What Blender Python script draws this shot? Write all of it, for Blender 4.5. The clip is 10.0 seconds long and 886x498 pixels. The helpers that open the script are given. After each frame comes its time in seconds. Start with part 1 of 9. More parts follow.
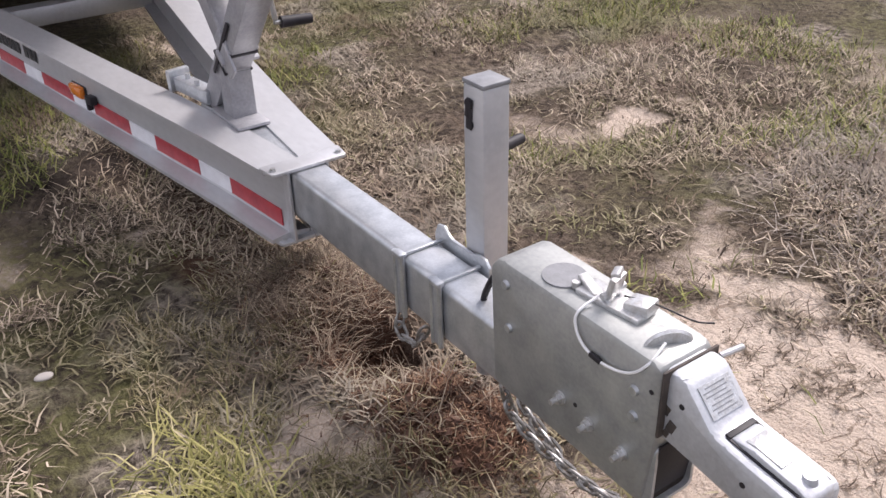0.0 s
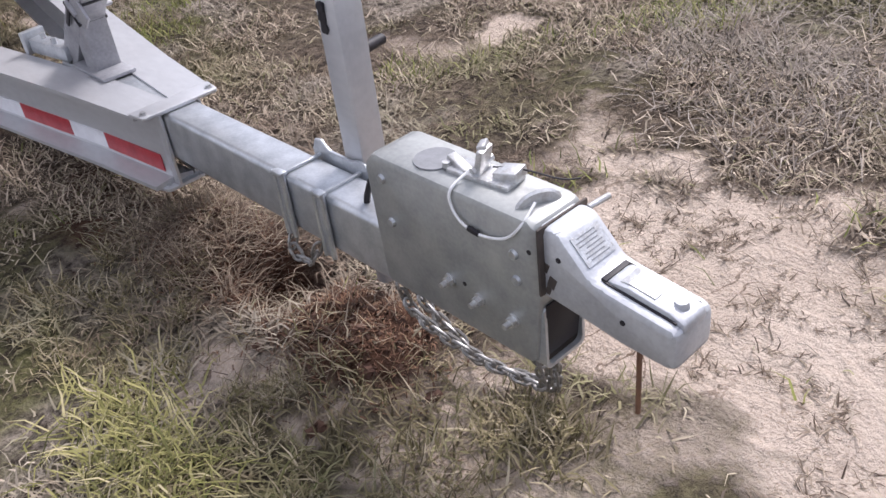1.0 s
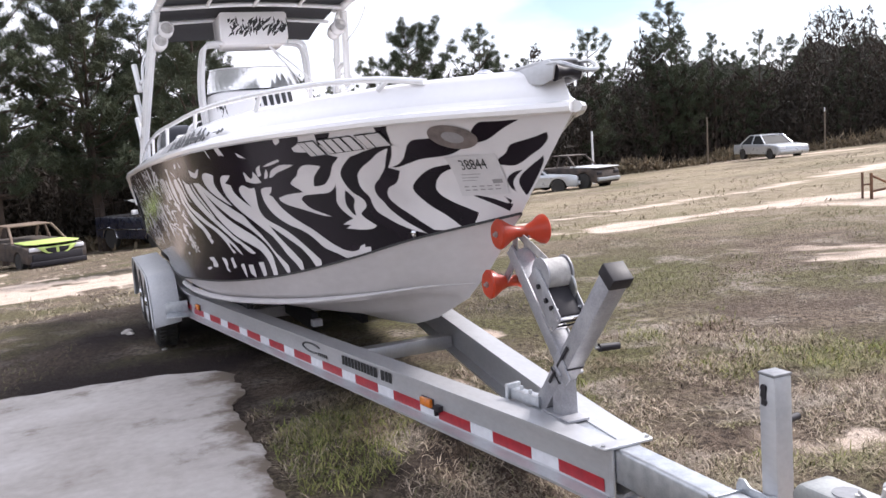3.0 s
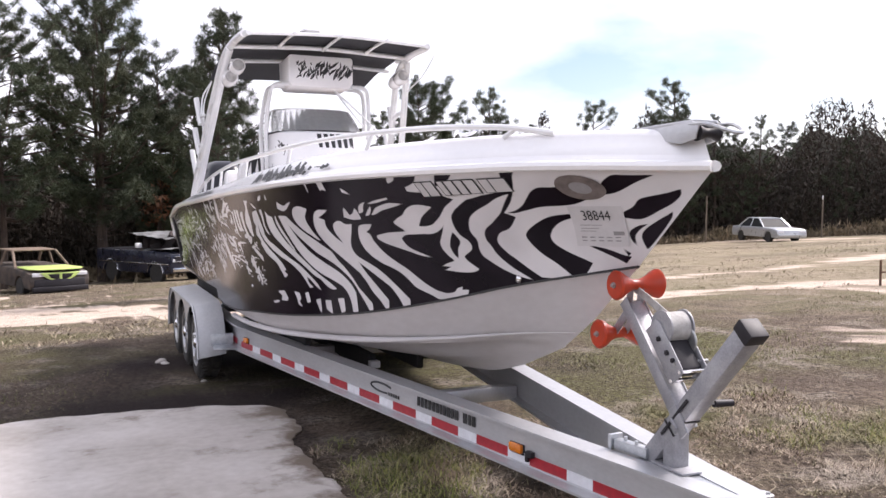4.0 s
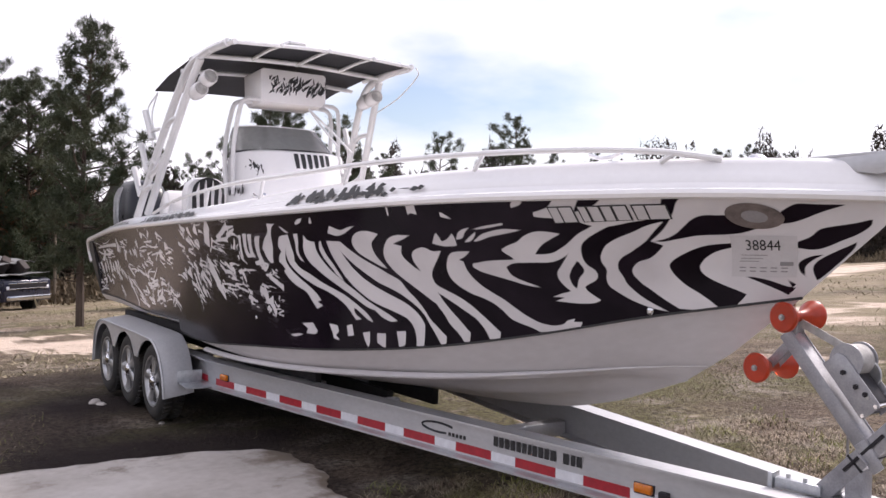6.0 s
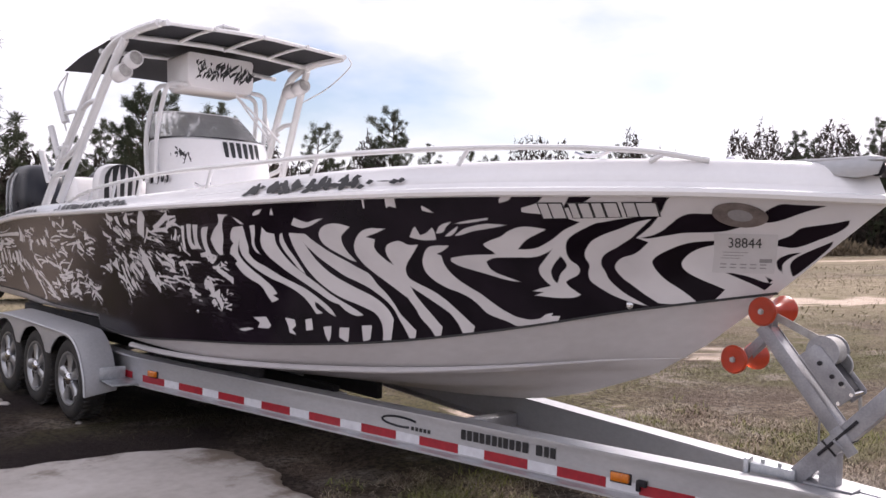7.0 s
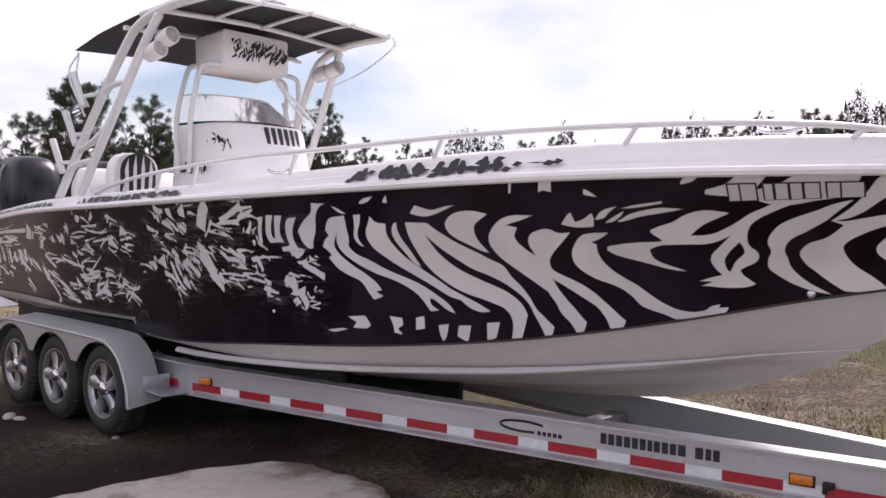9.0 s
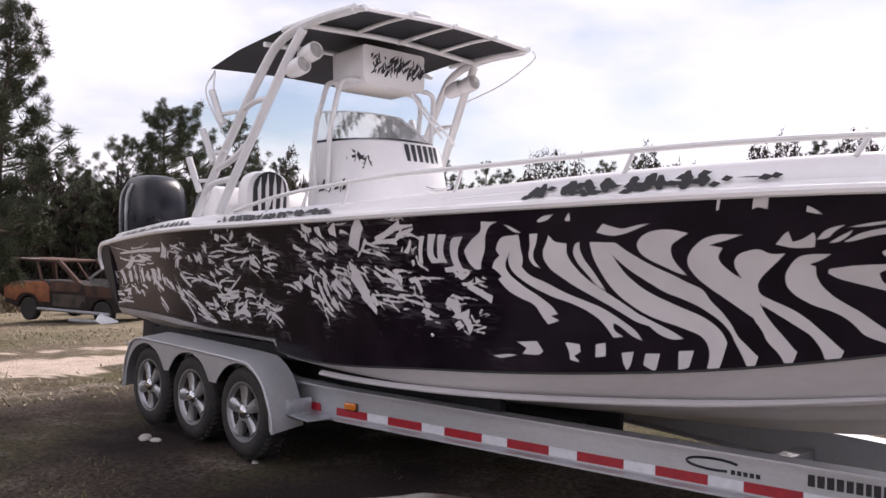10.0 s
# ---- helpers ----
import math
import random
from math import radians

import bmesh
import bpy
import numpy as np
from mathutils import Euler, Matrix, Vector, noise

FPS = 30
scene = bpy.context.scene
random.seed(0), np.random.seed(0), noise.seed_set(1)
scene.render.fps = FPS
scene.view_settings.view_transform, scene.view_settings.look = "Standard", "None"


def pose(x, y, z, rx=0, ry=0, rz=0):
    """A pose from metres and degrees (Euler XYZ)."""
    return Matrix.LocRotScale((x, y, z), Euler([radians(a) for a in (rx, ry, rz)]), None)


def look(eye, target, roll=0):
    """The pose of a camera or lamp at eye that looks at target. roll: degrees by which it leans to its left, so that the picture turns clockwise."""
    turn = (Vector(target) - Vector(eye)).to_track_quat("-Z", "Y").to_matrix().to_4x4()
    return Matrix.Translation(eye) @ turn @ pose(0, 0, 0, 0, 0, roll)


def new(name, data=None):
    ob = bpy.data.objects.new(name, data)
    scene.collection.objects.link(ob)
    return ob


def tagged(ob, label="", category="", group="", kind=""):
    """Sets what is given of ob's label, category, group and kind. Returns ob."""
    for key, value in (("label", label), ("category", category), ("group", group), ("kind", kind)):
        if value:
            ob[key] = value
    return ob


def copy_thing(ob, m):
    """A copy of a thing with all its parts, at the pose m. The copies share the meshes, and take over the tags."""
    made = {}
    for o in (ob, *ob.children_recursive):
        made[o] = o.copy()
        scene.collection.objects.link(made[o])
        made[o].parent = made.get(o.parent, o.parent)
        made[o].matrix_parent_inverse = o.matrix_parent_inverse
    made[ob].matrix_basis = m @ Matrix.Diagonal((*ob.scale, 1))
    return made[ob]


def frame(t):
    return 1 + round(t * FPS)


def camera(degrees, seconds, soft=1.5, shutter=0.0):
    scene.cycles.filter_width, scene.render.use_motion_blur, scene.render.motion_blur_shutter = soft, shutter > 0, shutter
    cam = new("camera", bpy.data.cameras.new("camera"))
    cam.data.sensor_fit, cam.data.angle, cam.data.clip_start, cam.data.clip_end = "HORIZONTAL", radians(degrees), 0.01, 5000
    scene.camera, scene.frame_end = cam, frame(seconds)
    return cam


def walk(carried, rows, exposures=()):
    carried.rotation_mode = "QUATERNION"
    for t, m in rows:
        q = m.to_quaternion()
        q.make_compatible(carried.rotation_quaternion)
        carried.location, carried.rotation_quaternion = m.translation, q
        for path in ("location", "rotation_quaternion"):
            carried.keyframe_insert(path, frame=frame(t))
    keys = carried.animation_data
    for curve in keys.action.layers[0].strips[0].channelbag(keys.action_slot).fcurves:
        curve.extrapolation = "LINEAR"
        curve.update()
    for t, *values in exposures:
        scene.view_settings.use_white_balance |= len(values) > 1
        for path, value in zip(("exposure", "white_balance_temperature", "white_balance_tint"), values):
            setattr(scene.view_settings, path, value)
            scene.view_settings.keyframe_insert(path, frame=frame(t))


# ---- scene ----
cam = camera(53.72, 10.0)
# t, x, y, z, yaw, pitch, roll
ROWS = [
    (0, 2.277, -0.880, 1.565, 56.17, -31.01, -1.90),
    (0.5, 2.329, -0.851, 1.513, 49.39, -36.31, -1.67),
    (1, 2.375, -0.858, 1.480, 50.73, -34.66, -7.67),
    (1.5, 2.428, -1.003, 1.488, 52.99, -31.85, -9.45),
    (2, 2.538, -1.346, 1.579, 55.95, -23.13, -6.65),
    (2.5, 2.752, -1.571, 1.683, 59.78, -12.09, -4.95),
    (3, 2.964, -1.762, 1.729, 67.45, -6.98, -4.35),
    (3.2, 2.971, -1.853, 1.724, 69.17, -5.05, -1.16),
    (4.3, 2.660, -2.519, 1.683, 66.18, -3.01, 0.24),
    (4.5, 2.527, -2.639, 1.687, 67.04, -2.72, 0.08),
    (5, 2.295, -2.995, 1.651, 62.70, -1.07, 1.08),
    (5.2, 2.218, -3.134, 1.660, 59.14, -1.34, 1.85),
    (6.3, 1.706, -3.529, 1.657, 53.27, -1.07, 1.23),
    (6.5, 1.639, -3.618, 1.643, 50.97, -1.07, 1.72),
    (7, 1.469, -3.860, 1.648, 46.49, -1.41, 1.91),
    (7.5, 1.229, -3.977, 1.610, 44.98, -1.13, 1.45),
    (8, 0.928, -4.051, 1.616, 45.67, -1.06, 1.37),
    (8.5, 0.644, -4.209, 1.600, 41.67, -1.27, 1.25),
    (9, 0.374, -4.320, 1.583, 41.42, -1.64, 1.14),
    (9.5, 0.057, -4.387, 1.591, 46.54, -0.09, -0.88),
    (10, -0.218, -4.488, 1.567, 46.16, -0.40, 1.29),
]
EXPOSURE = [(0.0, 0.58, 6370, 19), (1.0, 0.54, 6050, 18), (1.5, 0.55, 6030, 17), (2.0, 0.83, 6080, 18), (2.5, 0.90, 6050, 15), (3.0, 0.88, 6120, 16), (4.5, 0.76, 6400, 20), (6.5, 0.49, 6450, 21), (8.0, 0.41, 6500, 22), (10.0, 0.32, 6500, 22)]
walk(cam, [(t, pose(x, y, z, 90 + pitch, 0, yaw) @ pose(0, 0, 0, 0, 0, roll)) for t, x, y, z, yaw, pitch, roll in ROWS], EXPOSURE)

# ---- sky and sun ----
SUN_AZ, SUN_EL = radians(98), radians(46)
world = bpy.data.worlds.new("sky")
scene.world = world
world.use_nodes = True
wn, wl = world.node_tree.nodes, world.node_tree.links
wn.clear()
sky = wn.new("ShaderNodeTexSky")
sky.sky_type, sky.sun_disc = "NISHITA", False
sky.sun_elevation, sky.sun_rotation = SUN_EL, math.pi / 2 - SUN_AZ
sky_gain = wn.new("ShaderNodeVectorMath")
sky_gain.operation = "SCALE"
sky_gain.inputs["Scale"].default_value = 0.125
wl.new(sky.outputs[0], sky_gain.inputs[0])
w_co = wn.new("ShaderNodeTexCoord")
w_map = wn.new("ShaderNodeMapping")
w_map.inputs["Scale"].default_value = (1.0, 1.0, 2.6)
wl.new(w_co.outputs["Generated"], w_map.inputs["Vector"])
w_noise = wn.new("ShaderNodeTexNoise")
w_noise.inputs["Scale"].default_value, w_noise.inputs["Detail"].default_value = 2.3, 6.0
wl.new(w_map.outputs[0], w_noise.inputs["Vector"])
w_ramp = wn.new("ShaderNodeValToRGB")
w_ramp.color_ramp.elements[0].position, w_ramp.color_ramp.elements[1].position = 0.33, 0.54
wl.new(w_noise.outputs["Fac"], w_ramp.inputs[0])
w_mix = wn.new("ShaderNodeMix")
w_mix.data_type = "RGBA"
w_mix.inputs["B"].default_value = (1.20, 1.21, 1.24, 1)
wl.new(w_ramp.outputs[0], w_mix.inputs["Factor"])
wl.new(sky_gain.outputs[0], w_mix.inputs["A"])
w_bg = wn.new("ShaderNodeBackground")
w_bg.inputs["Strength"].default_value = 0.73
wl.new(w_mix.outputs["Result"], w_bg.inputs["Color"])
w_out = wn.new("ShaderNodeOutputWorld")
wl.new(w_bg.outputs[0], w_out.inputs[0])

sun_data = bpy.data.lights.new("sun", "SUN")
sun_data.energy, sun_data.angle, sun_data.color = 3.9, radians(20), (1.0, 0.94, 0.86)
sun = new("sun", sun_data)
sun.matrix_basis = look((-40 * math.cos(SUN_EL) * -math.cos(SUN_AZ), 40 * math.cos(SUN_EL) * math.sin(SUN_AZ), 40 * math.sin(SUN_EL)), (0, 0, 0))


# ---- helpers for meshes ----
ID = Matrix.Identity(4)
WORLD = {}


def thing(name, base=None, label="", category="", group="", kind=""):
    """An Empty at the base of a thing; parts given to it afterwards are in world places."""
    ob = new(name)
    ob.empty_display_size = 0.1
    m = Matrix.Translation(base) if base else ID.copy()
    ob.matrix_basis = m
    WORLD[ob] = m
    return tagged(ob, label, category, group, kind)


def mesh_of(name, bm, material, sharp=35):
    me = bpy.data.meshes.new(name)
    bm.normal_update()
    bm.to_mesh(me)
    bm.free()
    for m in material if isinstance(material, (list, tuple)) else [material]:
        me.materials.append(m)
    if sharp:
        me.shade_smooth()
        me.set_sharp_from_angle(angle=radians(sharp))
    return me


def part(name, bm, material, parent=None, label="", sharp=35, category="", group="", kind=""):
    me = bm if isinstance(bm, bpy.types.Mesh) else mesh_of(name, bm, material, sharp)
    ob = new(name, me)
    WORLD[ob] = ID
    if parent is not None:
        ob.parent = parent
        ob.matrix_parent_inverse = WORLD[parent].inverted()
    return tagged(ob, label, category, group, kind)


def raw(name, verts, faces, material, sharp=None):
    """A mesh from arrays of vertices and equal-sided faces."""
    verts, faces = np.asarray(verts, np.float32), np.asarray(faces, np.int32)
    me = bpy.data.meshes.new(name)
    n, k = faces.shape
    me.vertices.add(len(verts))
    me.vertices.foreach_set("co", verts.ravel())
    me.loops.add(n * k)
    me.loops.foreach_set("vertex_index", faces.ravel())
    me.polygons.add(n)
    me.polygons.foreach_set("loop_start", np.arange(0, n * k, k, dtype=np.int32))
    me.update(calc_edges=True)
    for m in material if isinstance(material, (list, tuple)) else [material]:
        me.materials.append(m)
    if sharp:
        me.shade_smooth()
        me.set_sharp_from_angle(angle=radians(sharp))
    return me


def BM():
    return bmesh.new()


def frame_of(a, b):
    """A turn whose z runs from a to b."""
    return (Vector(b) - Vector(a)).to_track_quat("Z", "Y").to_matrix().to_4x4()


def box(bm, c, s, turn=(0, 0, 0), bev=0.0, seg=2, m=ID):
    mat = m @ pose(*c, *turn) @ Matrix.Diagonal((*s, 1))
    vs = bmesh.ops.create_cube(bm, size=1.0, matrix=mat)["verts"]
    if bev:
        es = list({e for v in vs for e in v.link_edges})
        bmesh.ops.bevel(bm, geom=es, offset=bev, segments=seg, profile=0.5, affect="EDGES")
    return bm


def cyl(bm, a, b, r, r2=None, n=16, m=ID):
    a, b = Vector(a), Vector(b)
    mat = m @ Matrix.Translation((a + b) / 2) @ frame_of(a, b)
    bmesh.ops.create_cone(bm, cap_ends=True, segments=n, radius1=r, radius2=r if r2 is None else r2, depth=(b - a).length, matrix=mat)
    return bm


def ball(bm, c, r, n=12, squash=(1, 1, 1), m=ID):
    bmesh.ops.create_uvsphere(bm, u_segments=n, v_segments=max(6, n // 2 + 1), radius=r, matrix=m @ Matrix.Translation(c) @ Matrix.Diagonal((*squash, 1)))
    return bm


def loft(bm, rings, closed=True, cap=True):
    """Skin between rings of equal length."""
    rows = [[bm.verts.new(p) for p in ring] for ring in rings]
    n = len(rows[0])
    for a, b in zip(rows, rows[1:]):
        for i in range(n if closed else n - 1):
            j = (i + 1) % n
            bm.faces.new((a[i], a[j], b[j], b[i]))
    if cap and closed:
        bm.faces.new(rows[0][::-1])
        bm.faces.new(rows[-1])
    return bm


def smooth_line(pts, n=8):
    """Catmull-Rom points through pts."""
    p = [Vector(q) for q in pts]
    p = [2 * p[0] - p[1], *p, 2 * p[-1] - p[-2]]
    out = []
    for i in range(1, len(p) - 2):
        a, b, c, d = p[i - 1 : i + 3]
        for k in range(n):
            t = k / n
            out.append(0.5 * (2 * b + (c - a) * t + (2 * a - 5 * b + 4 * c - d) * t * t + (3 * b - a - 3 * c + d) * t**3))
    return [*out, p[-2]]


def sweep(bm, pts, r, n=8, taper=1.0, closed=False, flat=1.0):
    """A round bar along pts."""
    pts = [Vector(p) for p in pts]
    rings, side = [], None
    for i, p in enumerate(pts):
        d = (pts[min(i + 1, len(pts) - 1)] - pts[max(i - 1, 0)]).normalized()
        if closed:
            d = (pts[(i + 1) % len(pts)] - pts[i - 1]).normalized()
        ref = Vector((0, 0, 1)) if abs(d.z) < 0.95 else Vector((1, 0, 0))
        side = d.cross(ref).normalized() if side is None else (side - d * side.dot(d)).normalized()
        up = side.cross(d)
        k = r * (1 + (taper - 1) * i / max(1, len(pts) - 1))
        rings.append([p + k * (math.cos(2 * math.pi * j / n) * side + flat * math.sin(2 * math.pi * j / n) * up) for j in range(n)])
    if closed:
        rings.append(rings[0])
    return loft(bm, rings, True, not closed)


def lathe(bm, profile, a, b, n=20, m=ID, cap=True):
    """Turns a profile of (distance along a to b, radius) about that line."""
    mat = m @ Matrix.Translation(a) @ frame_of(a, b)
    rings = [[mat @ Vector((r * math.cos(2 * math.pi * j / n), r * math.sin(2 * math.pi * j / n), h)) for j in range(n)] for h, r in profile]
    return loft(bm, rings, True, cap)


def prism(bm, outline, depth, m=ID, bev=0.0):
    """An outline in x, y carried depth along z, both ways from the middle."""
    rows = [[bm.verts.new(m @ Vector((x, y, s * depth / 2))) for x, y in outline] for s in (-1, 1)]
    n = len(outline)
    fs = [bm.faces.new(rows[0][::-1]), bm.faces.new(rows[1])]
    fs += [bm.faces.new((rows[0][i], rows[0][(i + 1) % n], rows[1][(i + 1) % n], rows[1][i])) for i in range(n)]
    bmesh.ops.recalc_face_normals(bm, faces=fs)
    if bev:
        bmesh.ops.bevel(bm, geom=list({e for f in fs for e in f.edges}), offset=bev, segments=2, profile=0.5, affect="EDGES")
    return bm


def hermite(xs, ys, x):
    """A smooth curve through a short table."""
    xs, ys, x = np.asarray(xs, float), np.asarray(ys, float), np.asarray(x, float)
    h, d = np.diff(xs), np.diff(ys) / np.diff(xs)
    m = np.r_[d[0], (d[1:] * h[:-1] + d[:-1] * h[1:]) / (h[1:] + h[:-1]), d[-1]]
    i = np.clip(np.searchsorted(xs, x) - 1, 0, len(h) - 1)
    t = np.clip((x - xs[i]) / h[i], 0, 1)
    return ys[i] * (1 + 2 * t) * (1 - t) ** 2 + m[i] * h[i] * t * (1 - t) ** 2 + ys[i + 1] * t * t * (3 - 2 * t) + m[i + 1] * h[i] * t * t * (t - 1)


def vnoise(x, y, seed=0):
    """Smooth noise on arrays, -1 to 1."""
    xi, yi = np.floor(x).astype(np.int64), np.floor(y).astype(np.int64)
    fx, fy = x - xi, y - yi
    fx, fy = fx * fx * (3 - 2 * fx), fy * fy * (3 - 2 * fy)

    def h(a, b):
        k = (a * 374761393 + b * 668265263 + seed * 974634777) & 0x7FFFFFFF
        k = ((k ^ (k >> 13)) * 1274126177) & 0x7FFFFFFF
        return ((k ^ (k >> 16)) & 0xFFFF) / 32767.5 - 1

    return (h(xi, yi) * (1 - fx) + h(xi + 1, yi) * fx) * (1 - fy) + (h(xi, yi + 1) * (1 - fx) + h(xi + 1, yi + 1) * fx) * fy


def fbm(x, y, octaves=4, seed=0):
    return sum(vnoise(x * 2.0**k, y * 2.0**k, seed + k) / 2**k for k in range(octaves))


# ---- materials ----
def material(name, colour, rough=0.6, metal=0.0, other=None, scale=8.0, amount=0.5, fine=90.0, bump=0.15, rough_vary=0.1, spec=0.5, per=0.0, island=0.0, stretch=(1, 1, 1), coat=0.0):
    """A surface with a broad and a fine variation of colour, gloss and relief, in metres."""
    m = bpy.data.materials.new(name)
    m.use_nodes = True
    n, l = m.node_tree.nodes, m.node_tree.links
    b = n["Principled BSDF"]
    b.inputs["Metallic"].default_value = metal
    b.inputs["Specular IOR Level"].default_value = spec
    b.inputs["Coat Weight"].default_value = coat
    b.inputs["Coat Roughness"].default_value = 0.08
    co = n.new("ShaderNodeTexCoord")
    mp = n.new("ShaderNodeMapping")
    mp.inputs["Scale"].default_value = stretch
    l.new(co.outputs["Object"], mp.inputs["Vector"])
    big, small = n.new("ShaderNodeTexNoise"), n.new("ShaderNodeTexNoise")
    big.inputs["Scale"].default_value, big.inputs["Detail"].default_value = scale, 5.0
    small.inputs["Scale"].default_value, small.inputs["Detail"].default_value = fine, 4.0
    for t in (big, small):
        l.new(mp.outputs[0], t.inputs["Vector"])
    add = n.new("ShaderNodeMath")
    add.operation = "MULTIPLY_ADD"
    add.inputs[1].default_value = 0.45
    l.new(small.outputs["Fac"], add.inputs[0])
    l.new(big.outputs["Fac"], add.inputs[2])
    ramp = n.new("ShaderNodeMapRange")
    ramp.inputs["From Min"].default_value, ramp.inputs["From Max"].default_value = 0.52, 0.95
    l.new(add.outputs[0], ramp.inputs["Value"])
    other = other or tuple(c * (1 - 0.35 * amount) for c in colour)
    mix = n.new("ShaderNodeMix")
    mix.data_type = "RGBA"
    mix.inputs["A"].default_value, mix.inputs["B"].default_value = (*colour, 1), (*other, 1)
    l.new(ramp.outputs[0], mix.inputs["Factor"])
    out = mix.outputs["Result"]
    if per or island:
        src = n.new("ShaderNodeObjectInfo") if per else n.new("ShaderNodeNewGeometry")
        sock = src.outputs["Random"] if per else src.outputs["Random Per Island"]
        hsv = n.new("ShaderNodeHueSaturation")
        rng = n.new("ShaderNodeMapRange")
        k = per or island
        rng.inputs["To Min"].default_value, rng.inputs["To Max"].default_value = 1 - k, 1 + k
        l.new(sock, rng.inputs["Value"])
        l.new(rng.outputs[0], hsv.inputs["Value"])
        l.new(out, hsv.inputs["Color"])
        out = hsv.outputs["Color"]
    l.new(out, b.inputs["Base Color"])
    rr = n.new("ShaderNodeMapRange")
    rr.inputs["To Min"].default_value, rr.inputs["To Max"].default_value = max(0.02, rough - rough_vary), min(1, rough + rough_vary)
    l.new(big.outputs["Fac"], rr.inputs["Value"])
    l.new(rr.outputs[0], b.inputs["Roughness"])
    if bump:
        bp = n.new("ShaderNodeBump")
        bp.inputs["Strength"].default_value, bp.inputs["Distance"].default_value = bump, 0.01
        l.new(add.outputs[0], bp.inputs["Height"])
        l.new(bp.outputs[0], b.inputs["Normal"])
    return m


ALU = material("aluminium", (0.55, 0.555, 0.575), 0.42, 0.55, (0.43, 0.435, 0.455), 3.0, 0.5, 60, 0.05, stretch=(0.4, 1, 1))
DULL = material("dull_weathered_aluminium", (0.40, 0.40, 0.42), 0.5, 0.5, (0.25, 0.25, 0.27), 9.0, 0.6, 110, 0.08)
GALV = material("galvanised_steel", (0.55, 0.57, 0.595), 0.38, 0.72, (0.37, 0.39, 0.42), 22.0, 0.6, 160, 0.06)
STEEL = material("zinc_steel", (0.56, 0.57, 0.58), 0.32, 0.8, (0.36, 0.36, 0.36), 30, 0.6, 200, 0.05)
CAST = material("painted_coupler", (0.56, 0.58, 0.61), 0.45, 0.45, (0.40, 0.41, 0.44), 16, 0.6, 140, 0.15)
HOUSING = material("dull_zinc_housing", (0.40, 0.41, 0.40), 0.46, 0.55, (0.27, 0.28, 0.28), 14, 0.6, 120, 0.08)
WEAR = material("worn_steel", (0.62, 0.63, 0.64), 0.38, 0.7, (0.45, 0.44, 0.43), 60, 0.9, 240, 0.2)
BLACK = material("black_plastic", (0.014, 0.012, 0.016), 0.55, 0, (0.026, 0.024, 0.028), 20, 0.5, 200, 0.05, spec=0.3)
RUBBER = material("tyre_rubber", (0.018, 0.018, 0.019), 0.8, 0, (0.045, 0.04, 0.035), 14, 0.8, 120, 0.2)
ALLOY = material("alloy_rim", (0.50, 0.51, 0.53), 0.34, 0.8, (0.4, 0.4, 0.41), 20, 0.5, 120, 0.03)
RED_TAPE = material("red_reflective", (0.40, 0.014, 0.026), 0.35, 0, (0.29, 0.010, 0.022), 30, 0.5, 300, 0.06, spec=0.6)
WHITE_TAPE = material("white_reflective", (0.74, 0.75, 0.79), 0.35, 0, (0.62, 0.62, 0.66), 25, 0.4, 300, 0.06, spec=0.6)
GEL = material("white_gelcoat", (0.85, 0.84, 0.85), 0.22, 0, (0.79, 0.78, 0.79), 1.6, 0.3, 30, 0.012, coat=0.4)
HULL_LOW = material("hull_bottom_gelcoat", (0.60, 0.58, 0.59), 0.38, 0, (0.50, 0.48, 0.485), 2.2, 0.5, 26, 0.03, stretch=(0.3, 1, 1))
RAILWHITE = material("white_pipe_paint", (0.80, 0.80, 0.81), 0.25, 0, (0.72, 0.72, 0.73), 5, 0.3, 60, 0.01, coat=0.3)
CANVAS = material("dark_canvas", (0.014, 0.015, 0.020), 0.85, 0, (0.028, 0.029, 0.036), 3, 0.6, 400, 0.12)
CARPET = material("bunk_carpet", (0.012, 0.012, 0.014), 0.95, 0, (0.03, 0.028, 0.03), 14, 0.8, 500, 0.4)
AMBER = material("amber_lens", (0.75, 0.22, 0.015), 0.25, 0, (0.55, 0.14, 0.01), 40, 0.4, 200, 0.02, coat=0.5)
CONCRETE = material("pale_concrete", (0.53, 0.495, 0.47), 0.9, 0, (0.36, 0.325, 0.295), 1.3, 0.8, 14, 0.6, rough_vary=0.05)


def soil_edges(m):
    """Soil trodden over the broken rim of the slab, and stains on it."""
    n, l = m.node_tree.nodes, m.node_tree.links
    b = n["Principled BSDF"]
    was = b.inputs["Base Color"].links[0].from_socket
    co, rim = n.new("ShaderNodeTexCoord"), n.new("ShaderNodeAttribute")
    rim.attribute_name = "rim"
    sums = n.new("ShaderNodeMath")
    sums.operation = "ADD"
    t = n.new("ShaderNodeTexNoise")
    t.inputs["Scale"].default_value, t.inputs["Detail"].default_value, t.inputs["Roughness"].default_value = 2.6, 8.0, 0.68
    l.new(co.outputs["Object"], t.inputs["Vector"])
    l.new(t.outputs["Fac"], sums.inputs[0])
    l.new(rim.outputs["Fac"], sums.inputs[1])
    r = n.new("ShaderNodeMapRange")
    r.inputs["From Min"].default_value, r.inputs["From Max"].default_value = 0.62, 0.80
    l.new(sums.outputs[0], r.inputs["Value"])
    mix = n.new("ShaderNodeMix")
    mix.data_type = "RGBA"
    l.new(r.outputs[0], mix.inputs["Factor"])
    l.new(was, mix.inputs["A"])
    mix.inputs["B"].default_value = (0.17, 0.135, 0.105, 1)
    l.new(mix.outputs["Result"], b.inputs["Base Color"])


